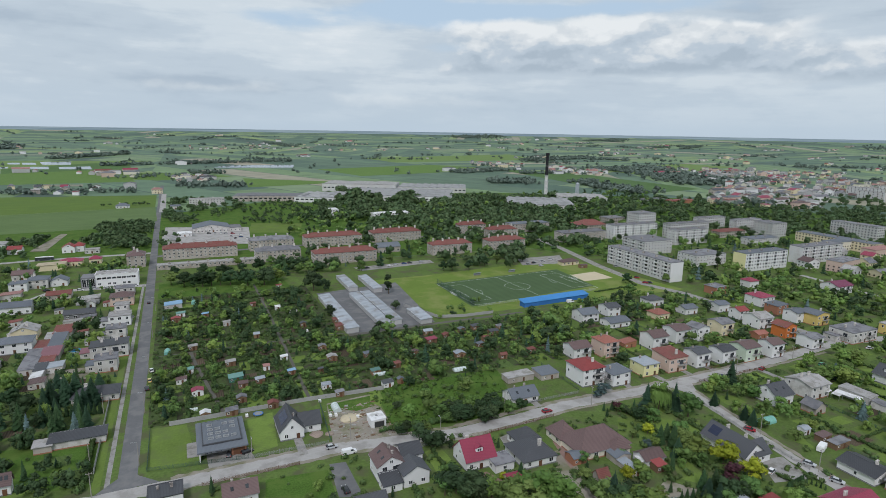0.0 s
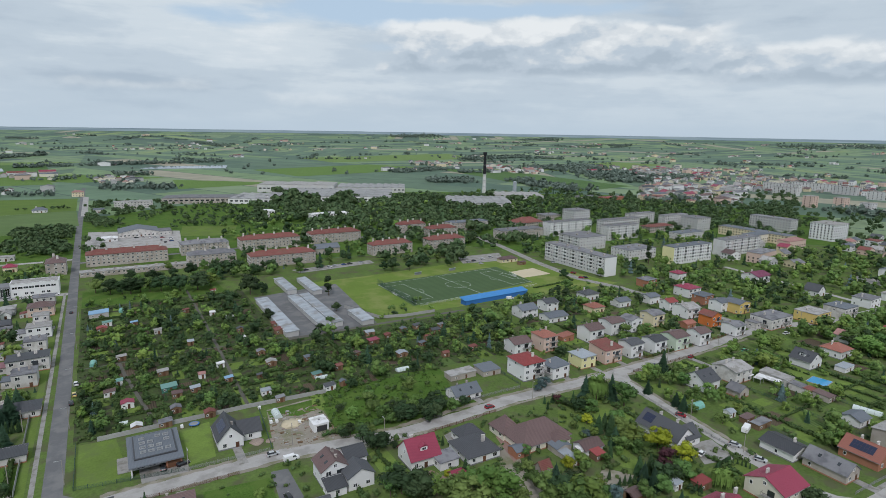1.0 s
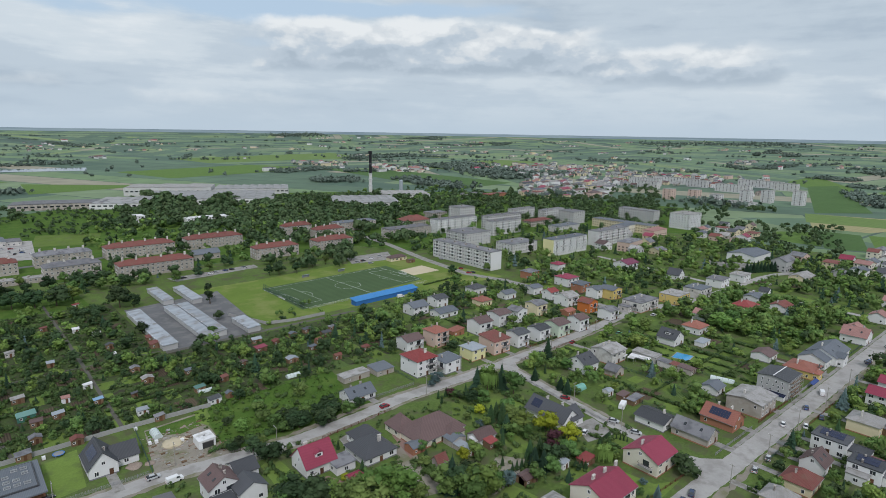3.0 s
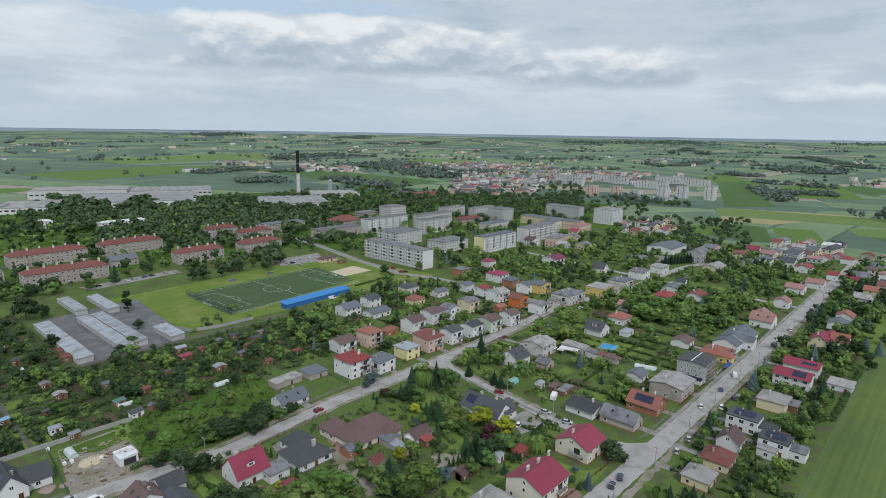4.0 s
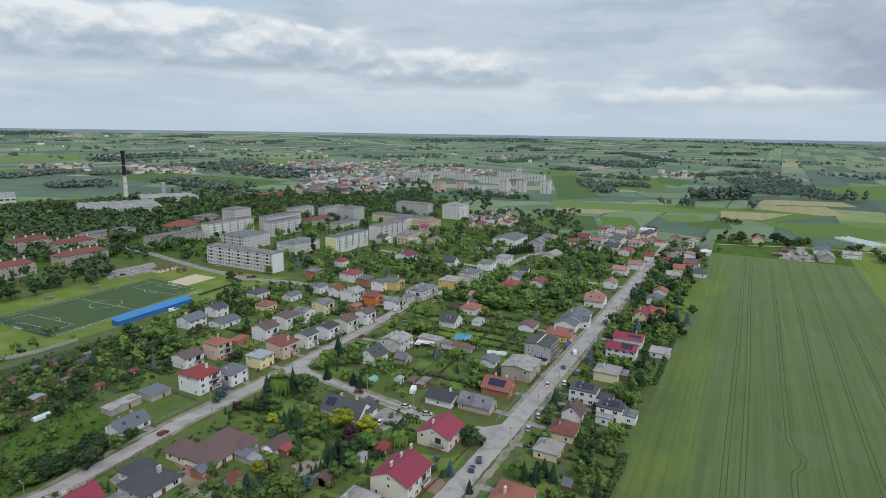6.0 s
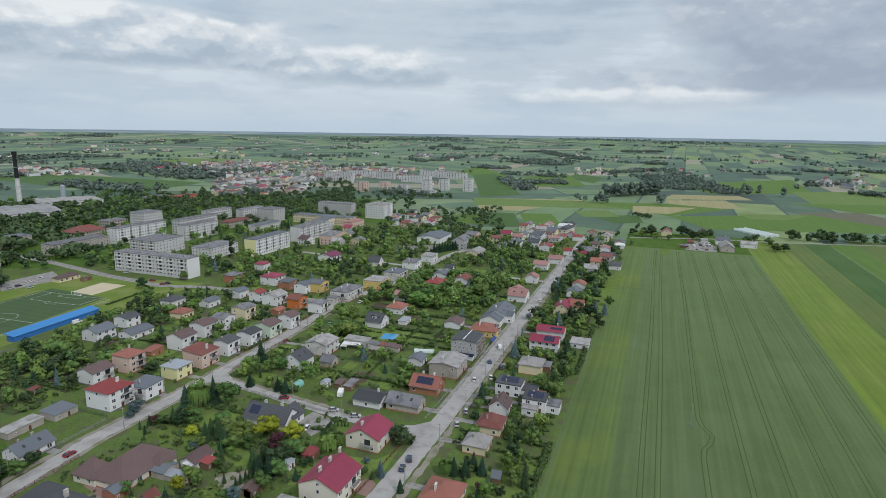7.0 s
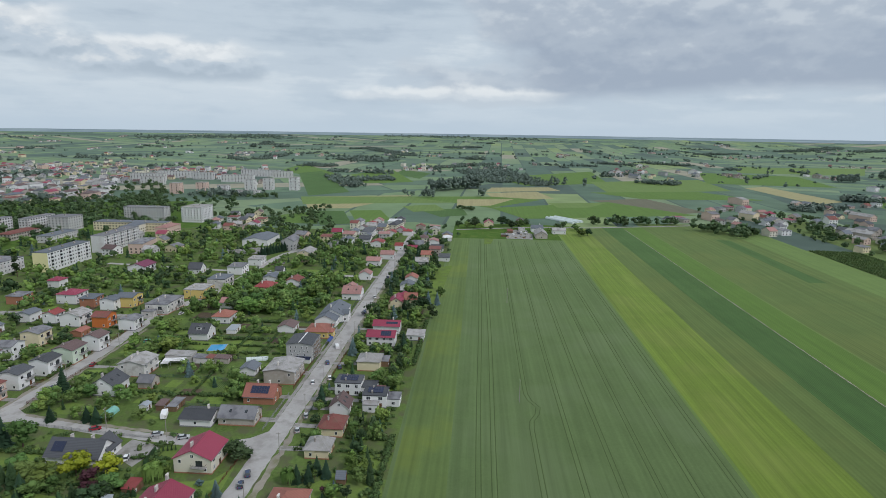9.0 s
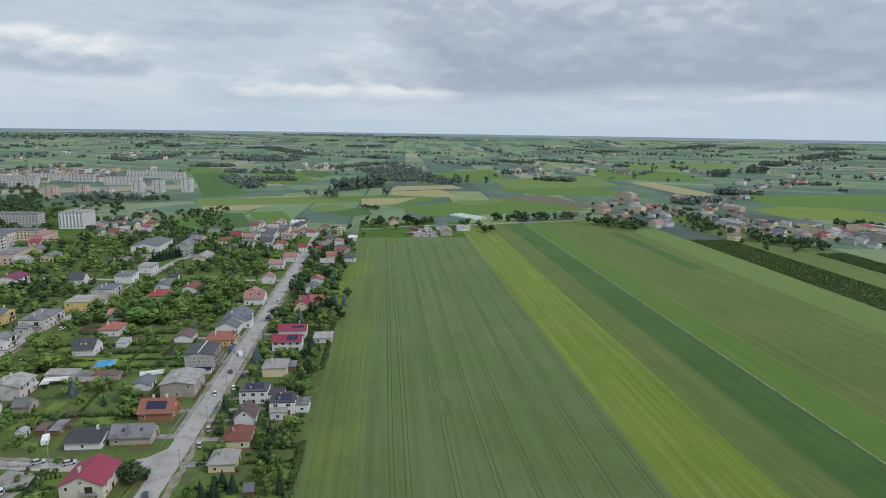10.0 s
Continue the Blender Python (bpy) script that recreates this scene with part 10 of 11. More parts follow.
for q in (-3.9, 3.9):
    part("post", Shape().box(-0.05, -0.05, 0, 0.05, 0.05, 2.4).mesh("post", GALV), aw, pose(q, -1.55, 0))

# ---- plants by area ----
LOW = [crown_arrays(100 + i, 4, 34, 2.4, 2.2, 3.4, 0.62, 0.85) for i in range(8)]


LOWER = [crown_arrays(140 + i, 1, 9, 2.4, 2.2, 3.0, 1.1, 1.5, 0.2) for i in range(8)]


HEDGES = [crown_arrays(320 + i, 2, 24, 1.3, 1.0, 1.0, 0.8, 0.36, 0.5) for i in range(5)]


def grove(corners, n, h0, h1, seed, label="dense belt of green trees", mat=None, squeeze=1.0, name="tree_belt", protos=None):
    rg = random.Random(seed)
    (ax, ay), (bx, by), (cx, cy), (dx, dy) = corners
    spots = []
    for i in range(n * 3):
        if len(spots) >= n:
            break
        u, v = rg.random(), rg.random() ** squeeze
        x = (ax * (1 - u) + bx * u) * (1 - v) + (dx * (1 - u) + cx * u) * v
        y = (ay * (1 - u) + by * u) * (1 - v) + (dy * (1 - u) + cy * u) * v
        if not free(x, y, 1.0):
            continue
        s = rg.uniform(h0, h1) / 6.2
        spots.append((x, y, s * rg.uniform(0.85, 1.25), rg.uniform(0.8, 1.15), ground_z(math.hypot(x, y)) - 0.5 * s))
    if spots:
        # beyond 1000 m the trees take the haze-tinted leaf colour
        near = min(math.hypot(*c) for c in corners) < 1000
        scatter(name, protos or (LOW if near else LOWER), spots, mat or (PARK_STUFF if near else HAZED_STUFF), label, "trees")


BELTS = {}


def belt(ax, ay, bx, by, wide, gap, h0, h1):
    """A row or copse of trees along a line across the plain, kept for the joined mesh of its distance."""
    rg = random.Random(int(ax * 3 + ay * 7))
    L = math.hypot(bx - ax, by - ay) + 1.0
    nx, ny = -(by - ay) / L, (bx - ax) / L
    for i in range(max(2, int(L * max(1.0, wide / (gap * 1.8)) / (gap * 1.15)))):
        q, o = rg.random(), rg.gauss(0, wide * 0.3)
        x, y = ax + (bx - ax) * q + nx * o, ay + (by - ay) * q + ny * o
        if free(x, y, 2.0):
            r, t = math.hypot(x, y), rg.uniform(h0, h1) / 6.0
            if h1 >= 15 and r < 2200:
                BELTS.setdefault(3, []).append((x, y, t * 0.6 * rg.uniform(0.8, 1.2), rg.uniform(0.95, 1.25), ground_z(r) - 0.1))
                continue
            BELTS.setdefault(0 if r < 1000 else 1 if r < 2200 else 2, []).append((x, y, t * rg.uniform(0.8, 1.2), rg.uniform(0.85, 1.15), ground_z(r) - 0.4 * t))


def flush_belts():
    for x, y, h in YARDS:
        if free(x, y, 1.0):
            r = math.hypot(x, y)
            BELTS.setdefault(0 if r < 1000 else 1 if r < 2200 else 2, []).append((x, y, h / 6.0, 1.0, ground_z(r) - 0.07 * h))
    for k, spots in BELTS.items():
        scatter("tree_belt", LOW if k == 0 else FAROFF["tall"] if k == 3 else LOWER, spots, PARK_STUFF if k == 0 else HAZED_STUFF, ("belts of dark green trees round the town", "dark tree belts and copses between the fields", "far hedgerows and woods of the plain", "groves of tall slender trees between the fields")[k], "trees")


def garden_trees(x0, y0, x1, y1, n, h0, h1, seed, leaf=("broad", "light", "dark", "light", "broad", "broad", "dark", "broad"), kinds=("round", "round", "tall", "round"), con=0.12):
    rg = random.Random(seed)
    got, n = 0, int(n * 0.74)
    for i in range(n * 4):
        if got >= n:
            break
        x, y = rg.uniform(x0, x1), rg.uniform(y0, y1)
        h = h0 + (h1 - h0) * rg.random() ** 1.4
        if not free(x, y, 0.8 + 0.13 * h):
            continue
        got += 1
        r = math.hypot(x, y)
        if r < 620 and not (free(x + x / r * 5, y + y / r * 5) and free(x + x / r * 11, y + y / r * 11)):
            h = min(h * 0.5, 3.6)
        if rg.random() < con:
            any_tree(x, y, h * 1.1, "conifer" if rg.random() < 0.7 else "column", rg.choice(("conifer", "thuja", "conifer", "thuja", "conifer", "thuja", "blue")), 1.0)
        else:
            any_tree(x, y, h, rg.choice(kinds), rg.choice(leaf), rg.uniform(0.85, 1.2))


def shrubs(x0, y0, x1, y1, n, s0, s1, seed, label="mixed garden shrubs and low fruit bushes", mat=None):
    rg = random.Random(seed)
    spots = []
    for i in range(n * 3):
        if len(spots) >= n:
            break
        x, y = rg.uniform(x0, x1), rg.uniform(y0, y1)
        if free(x, y, 0.2):
            s = rg.uniform(s0, s1)
            spots.append((x, y, s, rg.uniform(0.7, 1.2), -0.15))
    scatter("shrubs", CROWNS["shrub"], spots, mat or GREEN_STUFF, label)


def hedge(pts, w, h, label="clipped green hedge", mat=None):
    """A hedge of many small leafy clumps along a line."""
    rg = random.Random(int(pts[0][0] * 7 + pts[0][1]))
    spots = []
    for (ax, ay), (bx, by) in zip(pts, pts[1:]):
        k = max(2, int(math.hypot(bx - ax, by - ay) / (w * 0.5)))
        for i in range(k):
            q = (i + rg.random() * 0.6) / k
            spots.append((ax + (bx - ax) * q, ay + (by - ay) * q, w / 2.4 * rg.uniform(0.85, 1.15), h / (w / 2.4) / 2.0 * rg.uniform(0.85, 1.1), -0.1))
    scatter("hedge", HEDGES, spots, mat or HEDGE, label, "hedge")


# allotment plots: little lawns, beds and paths
BED = material("dug_garden_bed", (0.085, 0.066, 0.045), 0.95, 1.5, 0.3, 0.2, wave=(0.9, 0.5, "X"), bump=0.4, per_object=0.25)
BEDG = material("planted_bed", (0.075, 0.115, 0.035), 0.95, 1.5, 0.3, 0.2, wave=(0.8, 0.7, "Y"), bump=0.4, per_object=0.25)
PATHM = material("trodden_path", (0.115, 0.110, 0.095), 0.95, 1.0, 0.2, 0.2, bump=0.2)


def plots(x0, y0, x1, y1, seed, dx=10.0, dy=13.0, lawn=0.45):
    rg = random.Random(seed)
    j, y = 0, y0
    while y < y1 - 4:
        x = x0 + rg.uniform(0, 2)
        while x < x1 - 4:
            w, d = rg.uniform(0.45, 0.85) * dx, rg.uniform(0.4, 0.8) * dy
            if free(x + w / 2, y + d / 2, 1.5):
                q = rg.random()
                mt, what = (LAWN, "small mown garden lawn") if q < lawn else (BED, "dug vegetable bed") if q < lawn + 0.25 else (BEDG, "planted vegetable bed")
                rect("garden_plot", x, y, x + w, y + d, mt, 0.03 + 0.004 * rg.random(), what, category="garden plot")
            x += dx * rg.uniform(0.9, 1.25)
        y += dy * rg.uniform(0.9, 1.1)


plots(-14, 228, 76, 300, 51)
plots(-14, 300, 72, 398, 52)
plots(78, 226, 185, 290, 53, lawn=0.55)
plots(200, 90, 330, 176, 54, 14, 13, 0.6)
plots(205, 192, 330, 290, 56, 14, 13, 0.6)
plots(340, 80, 480, 180, 57, 22, 20, 0.55)
plots(-120, 195, -36, 330, 58, 15, 14, 0.3)
plots(200, 32, 420, 58, 59, 14, 10, 0.6)
for kx, ky, kw, kd in ((36, 203, 22, 24), (190, 92, 12, 26), (150, 60, 60, 8)):
    claim(kx, ky, kw, kd, 0)
for pts in ([(43, 226), (43, 262), (43.4, 300), (43.5, 345), (43, 422)], [(10, 226), (6.5, 248), (3.4, 268), (0.4, 289), (-0.6, 300)]):
    strip("garden_path", pts, 1.5, PATHM, 0.045, "trodden earth path between allotments", True, category="path")
strip("garden_path", [(-15, 300), (40, 301), (78, 300)], 0.9, PATHM, 0.049, "trodden earth path between allotments", True, category="path")
strip("garden_path", [(78, 296), (130, 297), (188, 297)], 3.0, PATHM, 0.047, "earth lane behind the sports ground", True, category="path")

# allotments
garden_trees(-15, 226, 76, 300, 210, 2.6, 7.5, 1, ("broad", "dark", "dark", "light", "broad", "dark"))
garden_trees(-15, 300, 70, 400, 240, 2.8, 8.0, 2, ("broad", "dark", "dark", "light", "broad", "dark"))
garden_trees(76, 224, 190, 292, 240, 2.8, 9.0, 3, ("broad", "dark", "dark", "light", "broad", "dark"))
garden_trees(130, 292, 175, 330, 20, 3.0, 5.0, 33)
shrubs(-17, 226, 76, 300, 620, 0.35, 1.1, 4)
shrubs(-17, 300, 74, 405, 620, 0.4, 1.2, 5)
shrubs(76, 224, 190, 292, 620, 0.4, 1.3, 6)
shrubs(66, 190, 122, 222, 46, 0.5, 1.5, 61, "wild shrubs in the meadow")
shrubs(66, 188, 124, 226, 520, 0.22, 0.5, 62, "tall tufts of meadow grass", TUFT)
hedge([(62, 190.5), (82, 189.5), (104, 189), (118, 190)], 2.4, 2.2, "overgrown wild hedge along the meadow")
hedge([(-33.5, 190), (-34, 225)], 1.6, 2.4, "tall thuja hedge along the pavement")
hedge([(232, 187.8), (262, 188.6)], 1.4, 1.5)
hedge([(150, 29.5), (196, 29)], 2.4, 1.8, "rough hedge at the field's edge")
hedge([(262, 28.6), (330, 28.2)], 2.2, 1.7, "rough hedge at the field's edge")
hedge([(260, 318), (300, 322), (306, 340)], 1.5, 1.3, "low hedge beside the sports ground")
# hedges and rough fences between the gardens
def boundaries(x0, x1, y0, y1, gap, seed, keep=0.75):
    rg = random.Random(seed)
    spots, x = [], x0
    while x < x1:
        x += gap * rg.uniform(0.7, 1.35)
        if rg.random() > keep:
            continue
        lo, hi = sorted((rg.uniform(y0, y1), rg.uniform(y0, y1)))
        if hi - lo < 0.4 * (y1 - y0):
            lo, hi = y0, y1
        tall, y = rg.uniform(0.45, 0.95), lo
        while y < hi:
            if free(x, y, 0.4) and rg.random() > 0.08:
                spots.append((x + rg.uniform(-0.2, 0.2), y, tall * rg.uniform(0.8, 1.15), rg.uniform(0.8, 1.3), -0.1))
            y += 0.95
    scatter("hedge", HEDGES, spots, HEDGE, "dark hedges along the garden boundaries", "hedge")


boundaries(196, 420, 88, 176, 13, 1)
boundaries(160, 420, 192, 250, 14, 2)
boundaries(145, 420, 31, 62, 12, 3)
boundaries(0, 180, 96, 172, 17, 4, 0.6)
boundaries(-15, 185, 228, 292, 11, 5, 0.8)
boundaries(-15, 72, 302, 398, 11, 6, 0.8)
for hy, x0, x1 in ((240, -14, 40), (247, 46, 120), (256, 16, 74), (263, -14, 12), (270, 80, 150), (279, -14, 42), (288, 46, 76), (312, -14, 42), (322, 46, 72), (331, -14, 12), (338, 16, 42), (352, -14, 42), (364, 46, 72), (376, -14, 42), (388, 16, 72)):
    hedge([(x0, hy), (x1, hy + 0.8)], 1.2, 1.5, "clipped dark hedge between allotments")
for hy in (104, 118, 148, 160):
    hedge([(212 + hy * 0.1, hy), (300, hy + 3)] if hy % 3 else [(250, hy), (325, hy + 2)], 1.1, 1.2)
# belt north of the allotments
for rx, ry, rh, rl, rw_ in ((-10.4, 440.4, 11, "broad", 1.25), (-2.1, 432.4, 12, "dark", 1.2), (4.7, 429.9, 10, "dark", 1.2), (9.7, 427.4, 12, "dark", 1.25), (15.5, 429.8, 12.5, "dark", 1.3),
                            (21.2, 428.5, 11, "broad", 1.2), (27.8, 426.0, 13, "dark", 1.2), (34.7, 431.7, 10, "dark", 1.2), (38.9, 420.6, 13, "dark", 1.3), (49.8, 418.8, 14.5, "dark", 1.45),
                            (59.5, 425.8, 11, "light", 1.3), (52.0, 442.0, 9, "broad", 1.2), (-1.0, 446.0, 8, "broad", 1.2), (16.0, 452.0, 8, "broad", 1.2), (30.0, 456.0, 7, "dark", 1.2), (64.0, 452.0, 8, "broad", 1.2)):
    tree(rx, ry, rh, "round", rl, rw_)
garden_trees(-18, 400, 64, 416, 26, 3, 5.5, 7, ("dark", "broad", "light"), con=0.05)
garden_trees(66, 440, 135, 500, 40, 6, 10, 72, ("dark", "broad"), con=0.05)
garden_trees(-90, 186, -34, 226, 70, 4, 8, 73, ("dark", "dark", "broad"), ("round", "tall"), con=0.2)
garden_trees(-72, 222, -36, 246, 34, 7, 11, 74, ("dark",), ("tall",), con=0.75)
# near gardens
garden_trees(-10, 140, 46, 174, 22, 3, 6, 8)
garden_trees(50, 128, 100, 150, 16, 5, 10, 81, con=0.1)
garden_trees(198, 84, 330, 176, 130, 4, 9.0, 10, ("broad", "light", "broad", "light"), con=0.1)
garden_trees(330, 96, 420, 170, 260, 6.5, 10.5, 103, ("broad", "broad", "light", "broad"), con=0.04)
garden_trees(330, 80, 430, 178, 170, 4.5, 8.5, 101, con=0.08)
garden_trees(438, 80, 600, 178, 300, 5, 10, 102, con=0.12)
garden_trees(150, 31, 330, 63, 150, 4, 9.5, 11, con=0.22)
garden_trees(330, 31, 620, 62, 190, 6, 12, 12, ("broad", "dark", "broad", "dark"), con=0.2)
garden_trees(165, 190, 330, 300, 250, 4.5, 9.5, 13, con=0.15)
garden_trees(330, 194, 620, 300, 420, 5, 10.5, 14, con=0.12)
garden_trees(330, 300, 560, 440, 260, 5, 11, 15, con=0.12)
garden_trees(-120, 150, -30, 178, 16, 4, 9, 161, con=0.2)
garden_trees(-130, 188, -72, 246, 60, 5, 10, 162, ("dark", "broad", "dark"), con=0.2)
garden_trees(-130, 246, -32, 330, 200, 4, 9, 16, con=0.25)
garden_trees(-140, 330, -32, 540, 250, 5, 10.5, 17, con=0.15)
shrubs(90, 90, 190, 172, 480, 0.4, 1.15, 18)
shrubs(196, 84, 330, 178, 130, 0.5, 1.2, 19)
shrubs(150, 31, 400, 60, 200, 0.5, 1.3, 20)
shrubs(165, 190, 330, 290, 190, 0.5, 1.4, 21)
shrubs(330, 72, 600, 300, 220, 0.6, 1.6, 22)
shrubs(-130, 190, -32, 420, 180, 0.6, 1.6, 23)
shrubs(-10, 110, 100, 178, 100, 0.5, 1.3, 24)
# among the blocks
garden_trees(60, 440, 320, 560, 120, 7, 13, 25, ("dark", "broad", "dark"), con=0.06)
garden_trees(330, 420, 600, 660, 230, 7, 12, 26, ("dark", "broad", "dark"), con=0.08)
garden_trees(100, 560, 420, 760, 260, 7, 13, 27, ("dark", "broad", "dark", "light"), con=0.06)
garden_trees(420, 640, 760, 860, 200, 7, 12, 28, ("dark", "broad", "dark"), con=0.06)
garden_trees(560, 420, 760, 640, 160, 6, 11, 29, ("dark", "broad", "dark"), con=0.08)

flush_trees()
flush_far()

# tree belts, copses and hedgerows of the plain
grove([(236, 629), (414, 570), (584, 807), (331, 881)], 420, 9, 14, 1, "belt of dark park trees")
grove([(146, 694), (261, 656), (360, 906), (201, 952)], 200, 9, 14, 2, "belt of dark park trees")
grove([(70, 706), (168, 673), (222, 889), (93, 927)], 210, 2.5, 6.5, 3, "scrub on rough ground")
grove([(-14, 712), (67, 685), (97, 965), (-16, 998)], 60, 3, 7, 4, "scrub on rough ground")
grove([(170, 568), (350, 448), (461, 591), (223, 740)], 230, 9, 14, 5, "belt of dark park trees")
grove([(187, 427), (246, 387), (311, 489), (236, 538)], 34, 9, 13, 6, "belt of dark park trees")
grove([(393, 499), (716, 387), (983, 538), (531, 678)], 200, 8, 12, 8, "trees between the blocks of flats")
grove([(-21, 817), (78, 786), (93, 927), (-24, 962)], 70, 6, 10, 10, "dense belt of green trees")
grove([(-78, 690), (-24, 650), (-24, 735), (-78, 720)], 60, 5, 9, 11, "dense belt of green trees")
grove([(-140, 568), (-118, 568), (-124, 660), (-150, 650)], 22, 5, 9, 12, "dense belt of green trees")
grove([(456, 628), (642, 568), (806, 718), (570, 787)], 170, 8, 13, 14, "belt of dark park trees")
grove([(568, 518), (807, 439), (1184, 652), (822, 756)], 200, 7, 11, 15, "dense belt of green trees")
grove([(211, 842), (314, 811), (357, 924), (240, 958)], 60, 16, 20, 16, "row of tall dark poplars")
grove([(555, 400), (660, 274), (999, 418), (832, 600)], 160, 7, 11, 17, "dense belt of green trees")
grove([(528, 218), (584, 147), (838, 215), (754, 314)], 110, 6, 10, 18, "dense belt of green trees")
belt(1975, 4156, 2374, 4229, 260, 14, 12, 16)
belt(1135, 1839, 1601, 2057, 60, 7, 10, 15)
belt(1514, 1944, 1621, 1825, 30, 7, 8, 13)
belt(809, 1324, 898, 1296, 30, 6, 7, 11)
belt(653, 1374, 837, 1453, 60, 6, 7, 11)
belt(605, 1112, 702, 1077, 70, 6, 7, 12)
belt(1120, 1370, 1371, 1407, 120, 6, 8, 13)
belt(1124, 1101, 1275, 940, 40, 6, 8, 13)
belt(843, 1670, 973, 1576, 50, 14, 7, 11)
belt(2829, 3474, 3087, 3584, 120, 10, 9, 14)
belt(2707, 3519, 2876, 3599, 80, 10, 9, 13)
belt(2640, 2845, 2814, 2849, 60, 8, 9, 13)
belt(2886, 2821, 3011, 2769, 90, 8, 9, 15)
belt(1701, 2818, 1777, 2804, 50, 8, 9, 13)
belt(1981, 3521, 2048, 3505, 40, 8, 9, 13)
belt(-356, 2174, -207, 2449, 60, 6, 8, 13)
belt(-197, 2510, -167, 2507, 40, 5, 13, 18)
belt(-190, 1810, 334, 1959, 40, 7, 8, 13)
belt(-672, 3002, -670, 3230, 60, 6, 12, 18)
belt(21, 1482, 97, 1466, 30, 6, 9, 13)
belt(-255, 1106, -68, 1097, 36, 7, 6, 10)
belt(-118, 1358, -20, 1457, 40, 12, 7, 11)
belt(-8, 1182, 122, 1149, 60, 8, 7, 12)
belt(-100, 917, -39, 917, 16, 5, 3, 6)
belt(-24, 818, 7, 727, 26, 4, 4, 8)
belt(-82, 689, -23, 703, 60, 4, 6, 10)
belt(-73, 643, -20, 581, 50, 4, 6, 10)
belt(-141, 586, -119, 675, 20, 6, 5, 9)
belt(108, 4202, 384, 4362, 60, 12, 8, 13)
belt(-441, 4114, -300, 4014, 70, 10, 8, 13)
belt(494, 3767, 580, 3294, 60, 9, 8, 13)
belt(3230, 717, 3330, 613, 40, 6, 9, 13)
belt(3330, 613, 2588, 312, 50, 6, 9, 14)
belt(4217, 394, 4205, 302, 50, 7, 9, 14)
belt(3633, 434, 3663, 397, 40, 7, 9, 14)
belt(4096, -48, 4121, -90, 40, 7, 10, 15)
belt(2208, 511, 2053, 313, 140, 9, 8, 13)
belt(2321, 40, 2385, -26, 60, 7, 9, 13)
belt(4652, 64, 4638, -453, 260, 22, 10, 14)
belt(4789, 768, 4850, 68, 300, 24, 10, 14)
belt(3803, 2265, 4404, 1500, 300, 20, 11, 15)
belt(2108, 880, 1978, 792, 40, 6, 7, 11)
belt(2053, 777, 2440, 826, 60, 8, 7, 11)
belt(1777, 529, 1737, 436, 60, 5, 6, 10)
belt(1376, 343, 1119, 237, 36, 5, 6, 10)
belt(1554, 404, 1495, 219, 40, 7, 7, 11)
belt(1290, 284, 1326, 195, 60, 5, 6, 10)
belt(3243, 1272, 3253, 1248, 60, 6, 14, 20)
belt(3292, 1148, 3318, 1082, 60, 6, 14, 20)
belt(3509, 1297, 3644, 1308, 50, 6, 14, 18)
belt(3539, 195, 3660, 4, 60, 6, 10, 14)
belt(2764, 393, 2789, 304, 50, 6, 9, 12)
belt(1085, 85, 1177, 6, 36, 5, 17, 23)
belt(1693, 9, 1286, -52, 90, 5, 4, 8)
belt(1862, -40, 1237, -134, 50, 5, 4, 8)
belt(1208, -93, 1208, -96, 12, 4, 20, 24)
belt(1211, -145, 1240, -182, 20, 9, 19, 24)
belt(1242, -217, 1242, -222, 12, 5, 19, 23)
belt(994, -2, 1030, -12, 14, 5, 12, 16)
belt(846, 30, 822, 6, 14, 4, 5, 8)
belt(973, 122, 992, 73, 30, 7, 10, 15)
belt(2202, -408, 2073, -548, 40, 6, 7, 10)
belt(2243, -626, 2105, -736, 40, 6, 8, 12)
belt(1510, -313, 1651, -429, 20, 7, 8, 13)
belt(1371, -357, 1314, -435, 40, 6, 8, 12)
belt(2012, -178, 1978, -386, 20, 8, 7, 11)
belt(1671, 183, 1989, -43, 50, 9, 7, 12)
belt(704, 4, 704, -2, 20, 7, 8, 11)
belt(699, -35, 708, -56, 20, 8, 9, 13)
belt(690, -82, 673, -114, 20, 8, 7, 10)
belt(718, 19, 700, -28, 30, 8, 6, 9)
belt(717, -135, 736, -258, 26, 7, 8, 13)
belt(1485, -869, 1530, -936, 40, 6, 14, 20)
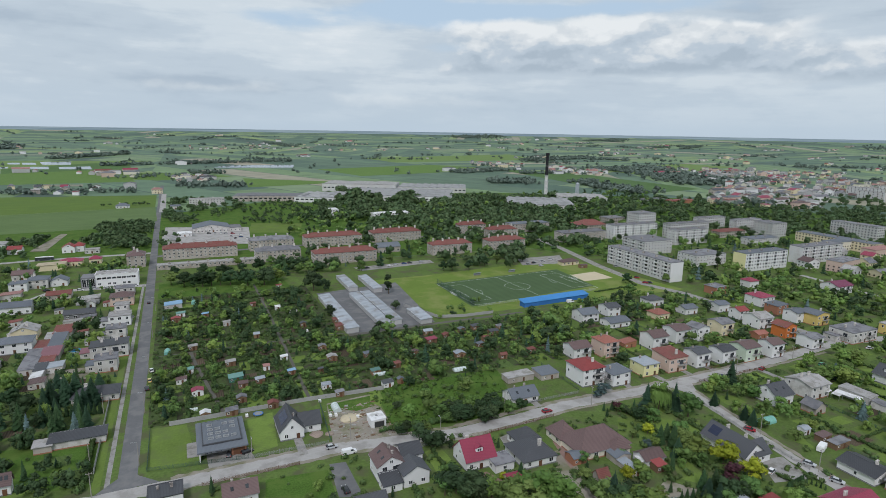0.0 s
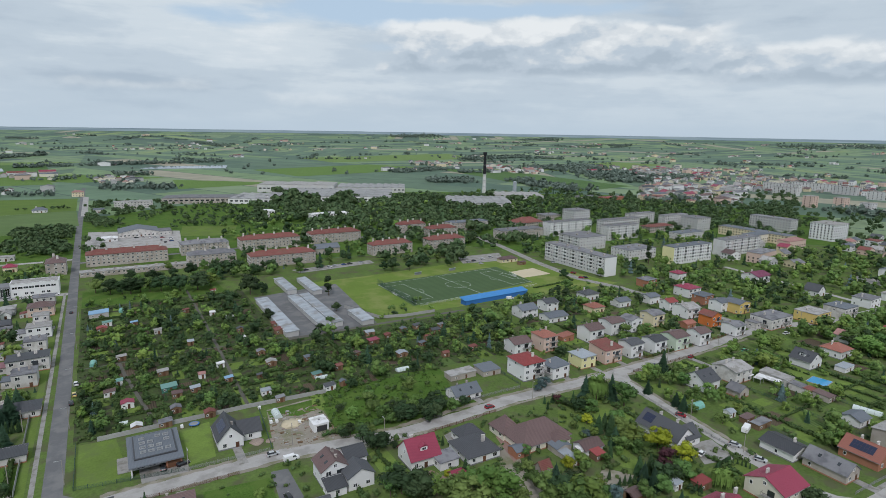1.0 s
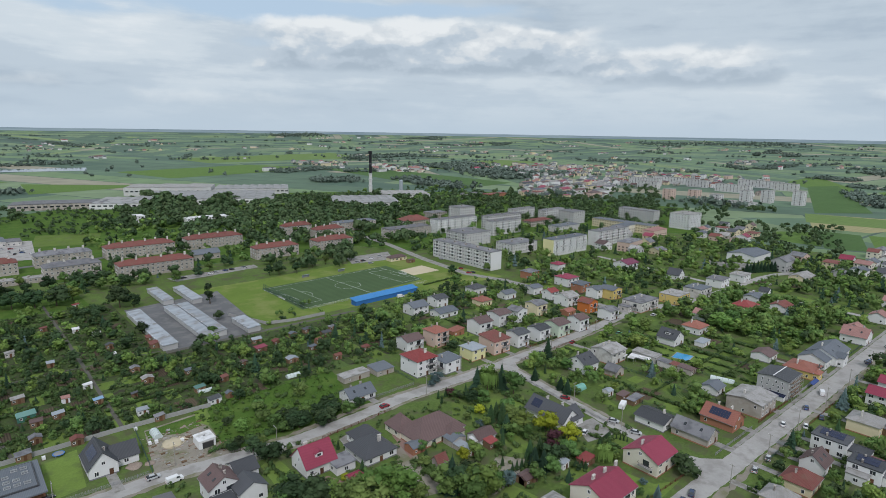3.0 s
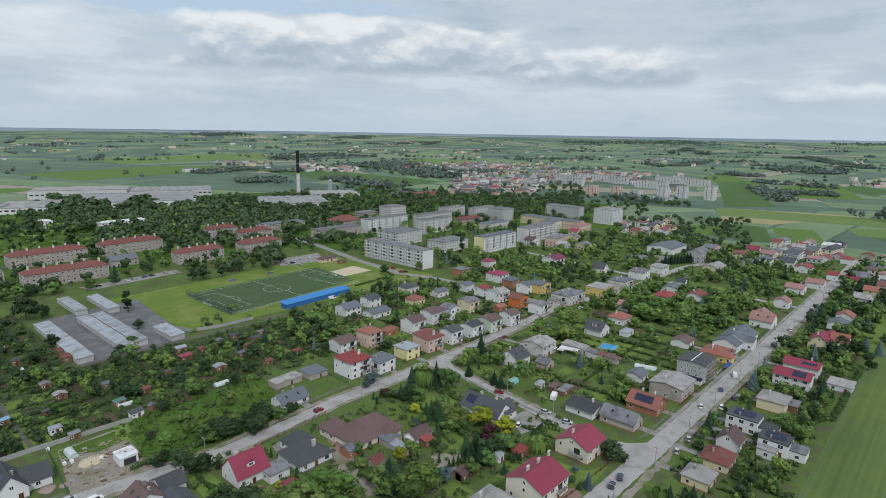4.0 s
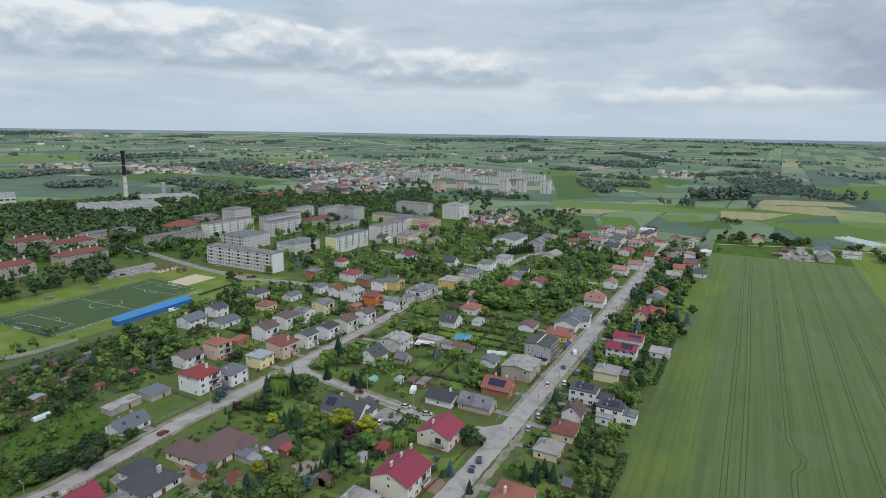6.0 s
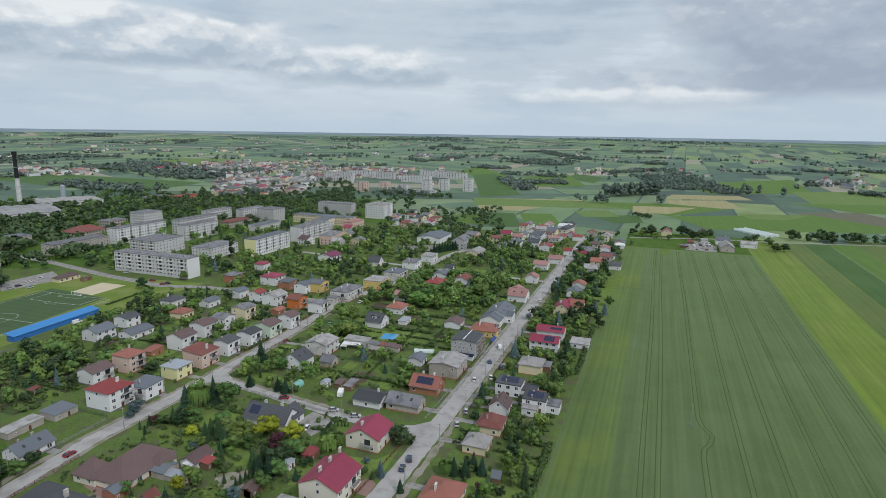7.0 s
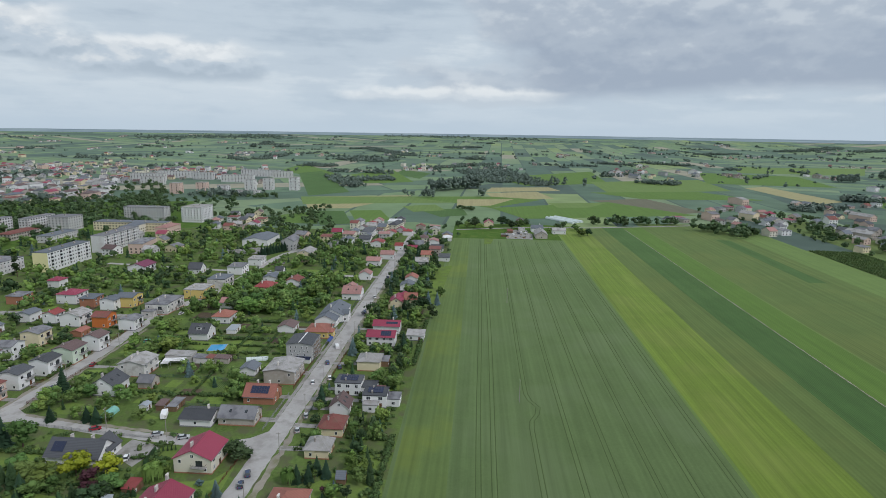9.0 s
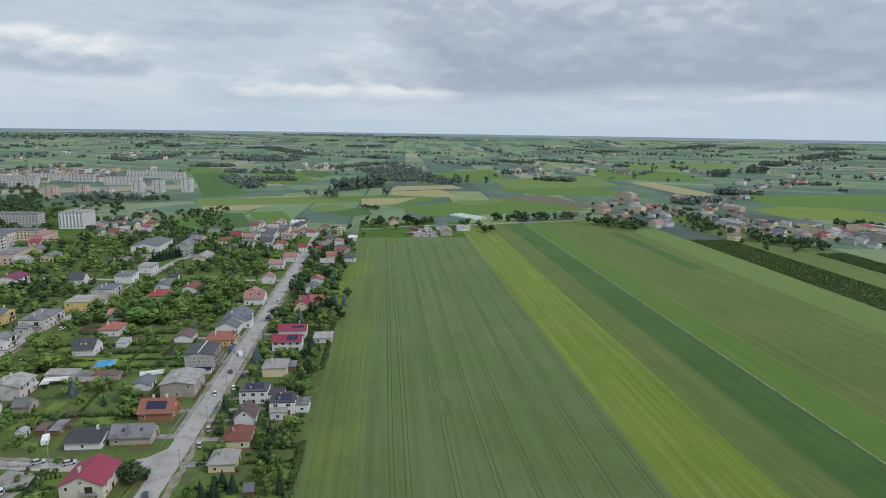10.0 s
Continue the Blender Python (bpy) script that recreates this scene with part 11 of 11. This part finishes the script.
belt(1628, -1065, 1684, -1146, 40, 6, 16, 22)
belt(2057, -1424, 2235, -1626, 60, 8, 12, 17)
belt(1044, -631, 1065, -661, 30, 5, 10, 14)
belt(1035, -654, 1057, -719, 30, 5, 7, 10)
belt(1258, -901, 1266, -1032, 30, 5, 6, 9)
belt(2595, -1956, 3067, -2543, 90, 9, 9, 14)
belt(3322, -2570, 3389, -2806, 200, 14, 9, 13)
belt(2611, -2330, 2611, -2397, 90, 8, 10, 14)
belt(1391, -610, 1391, -616, 14, 5, 14, 18)
belt(1747, -825, 1749, -841, 20, 6, 12, 16)
belt(1908, -765, 1915, -817, 30, 8, 9, 13)
belt(3203, -1132, 3232, -1373, 60, 8, 9, 13)
belt(3491, -1733, 3824, -2215, 120, 12, 9, 14)
belt(3481, -2093, 3570, -2373, 90, 10, 9, 13)
belt(703, -261, 659, -308, 50, 6, 7, 12)
belt(826, -414, 619, -390, 70, 9, 6, 10)
belt(584, -394, 523, -430, 50, 6, 6, 11)
belt(644, -548, 635, -598, 60, 5, 8, 12)
belt(895, -471, 943, -546, 40, 5, 7, 11)
belt(1216, 1294, 1046, 919, 140, 7, 8, 14)
belt(804, 1066, 756, 822, 60, 7, 8, 13)
belt(764, 663, 892, 631, 60, 8, 8, 13)
belt(965, 470, 912, 322, 70, 11, 8, 13)
belt(833, 505, 826, 442, 30, 8, 8, 12)
rg = random.Random(91)
for i in range(240):
    az, r = radians(rg.uniform(-22, 134)), 1700 + 3000 * rg.random() ** 0.75
    way, L = rg.uniform(0, math.pi), rg.uniform(30, 260)
    x, y = r * math.sin(az), r * math.cos(az)
    belt(x, y, x + L * math.cos(way), y + L * math.sin(way), rg.choice((8, 14, 14, 30)), rg.uniform(9, 13), 7, rg.uniform(10, 15))
for i in range(260):
    az, r = radians(rg.uniform(-22, 134)), 1400 + 2600 * rg.random()
    x, y = r * math.sin(az), r * math.cos(az)
    belt(x, y, x + 6, y + 3, 10, 8, 5, 11)
flush_belts()
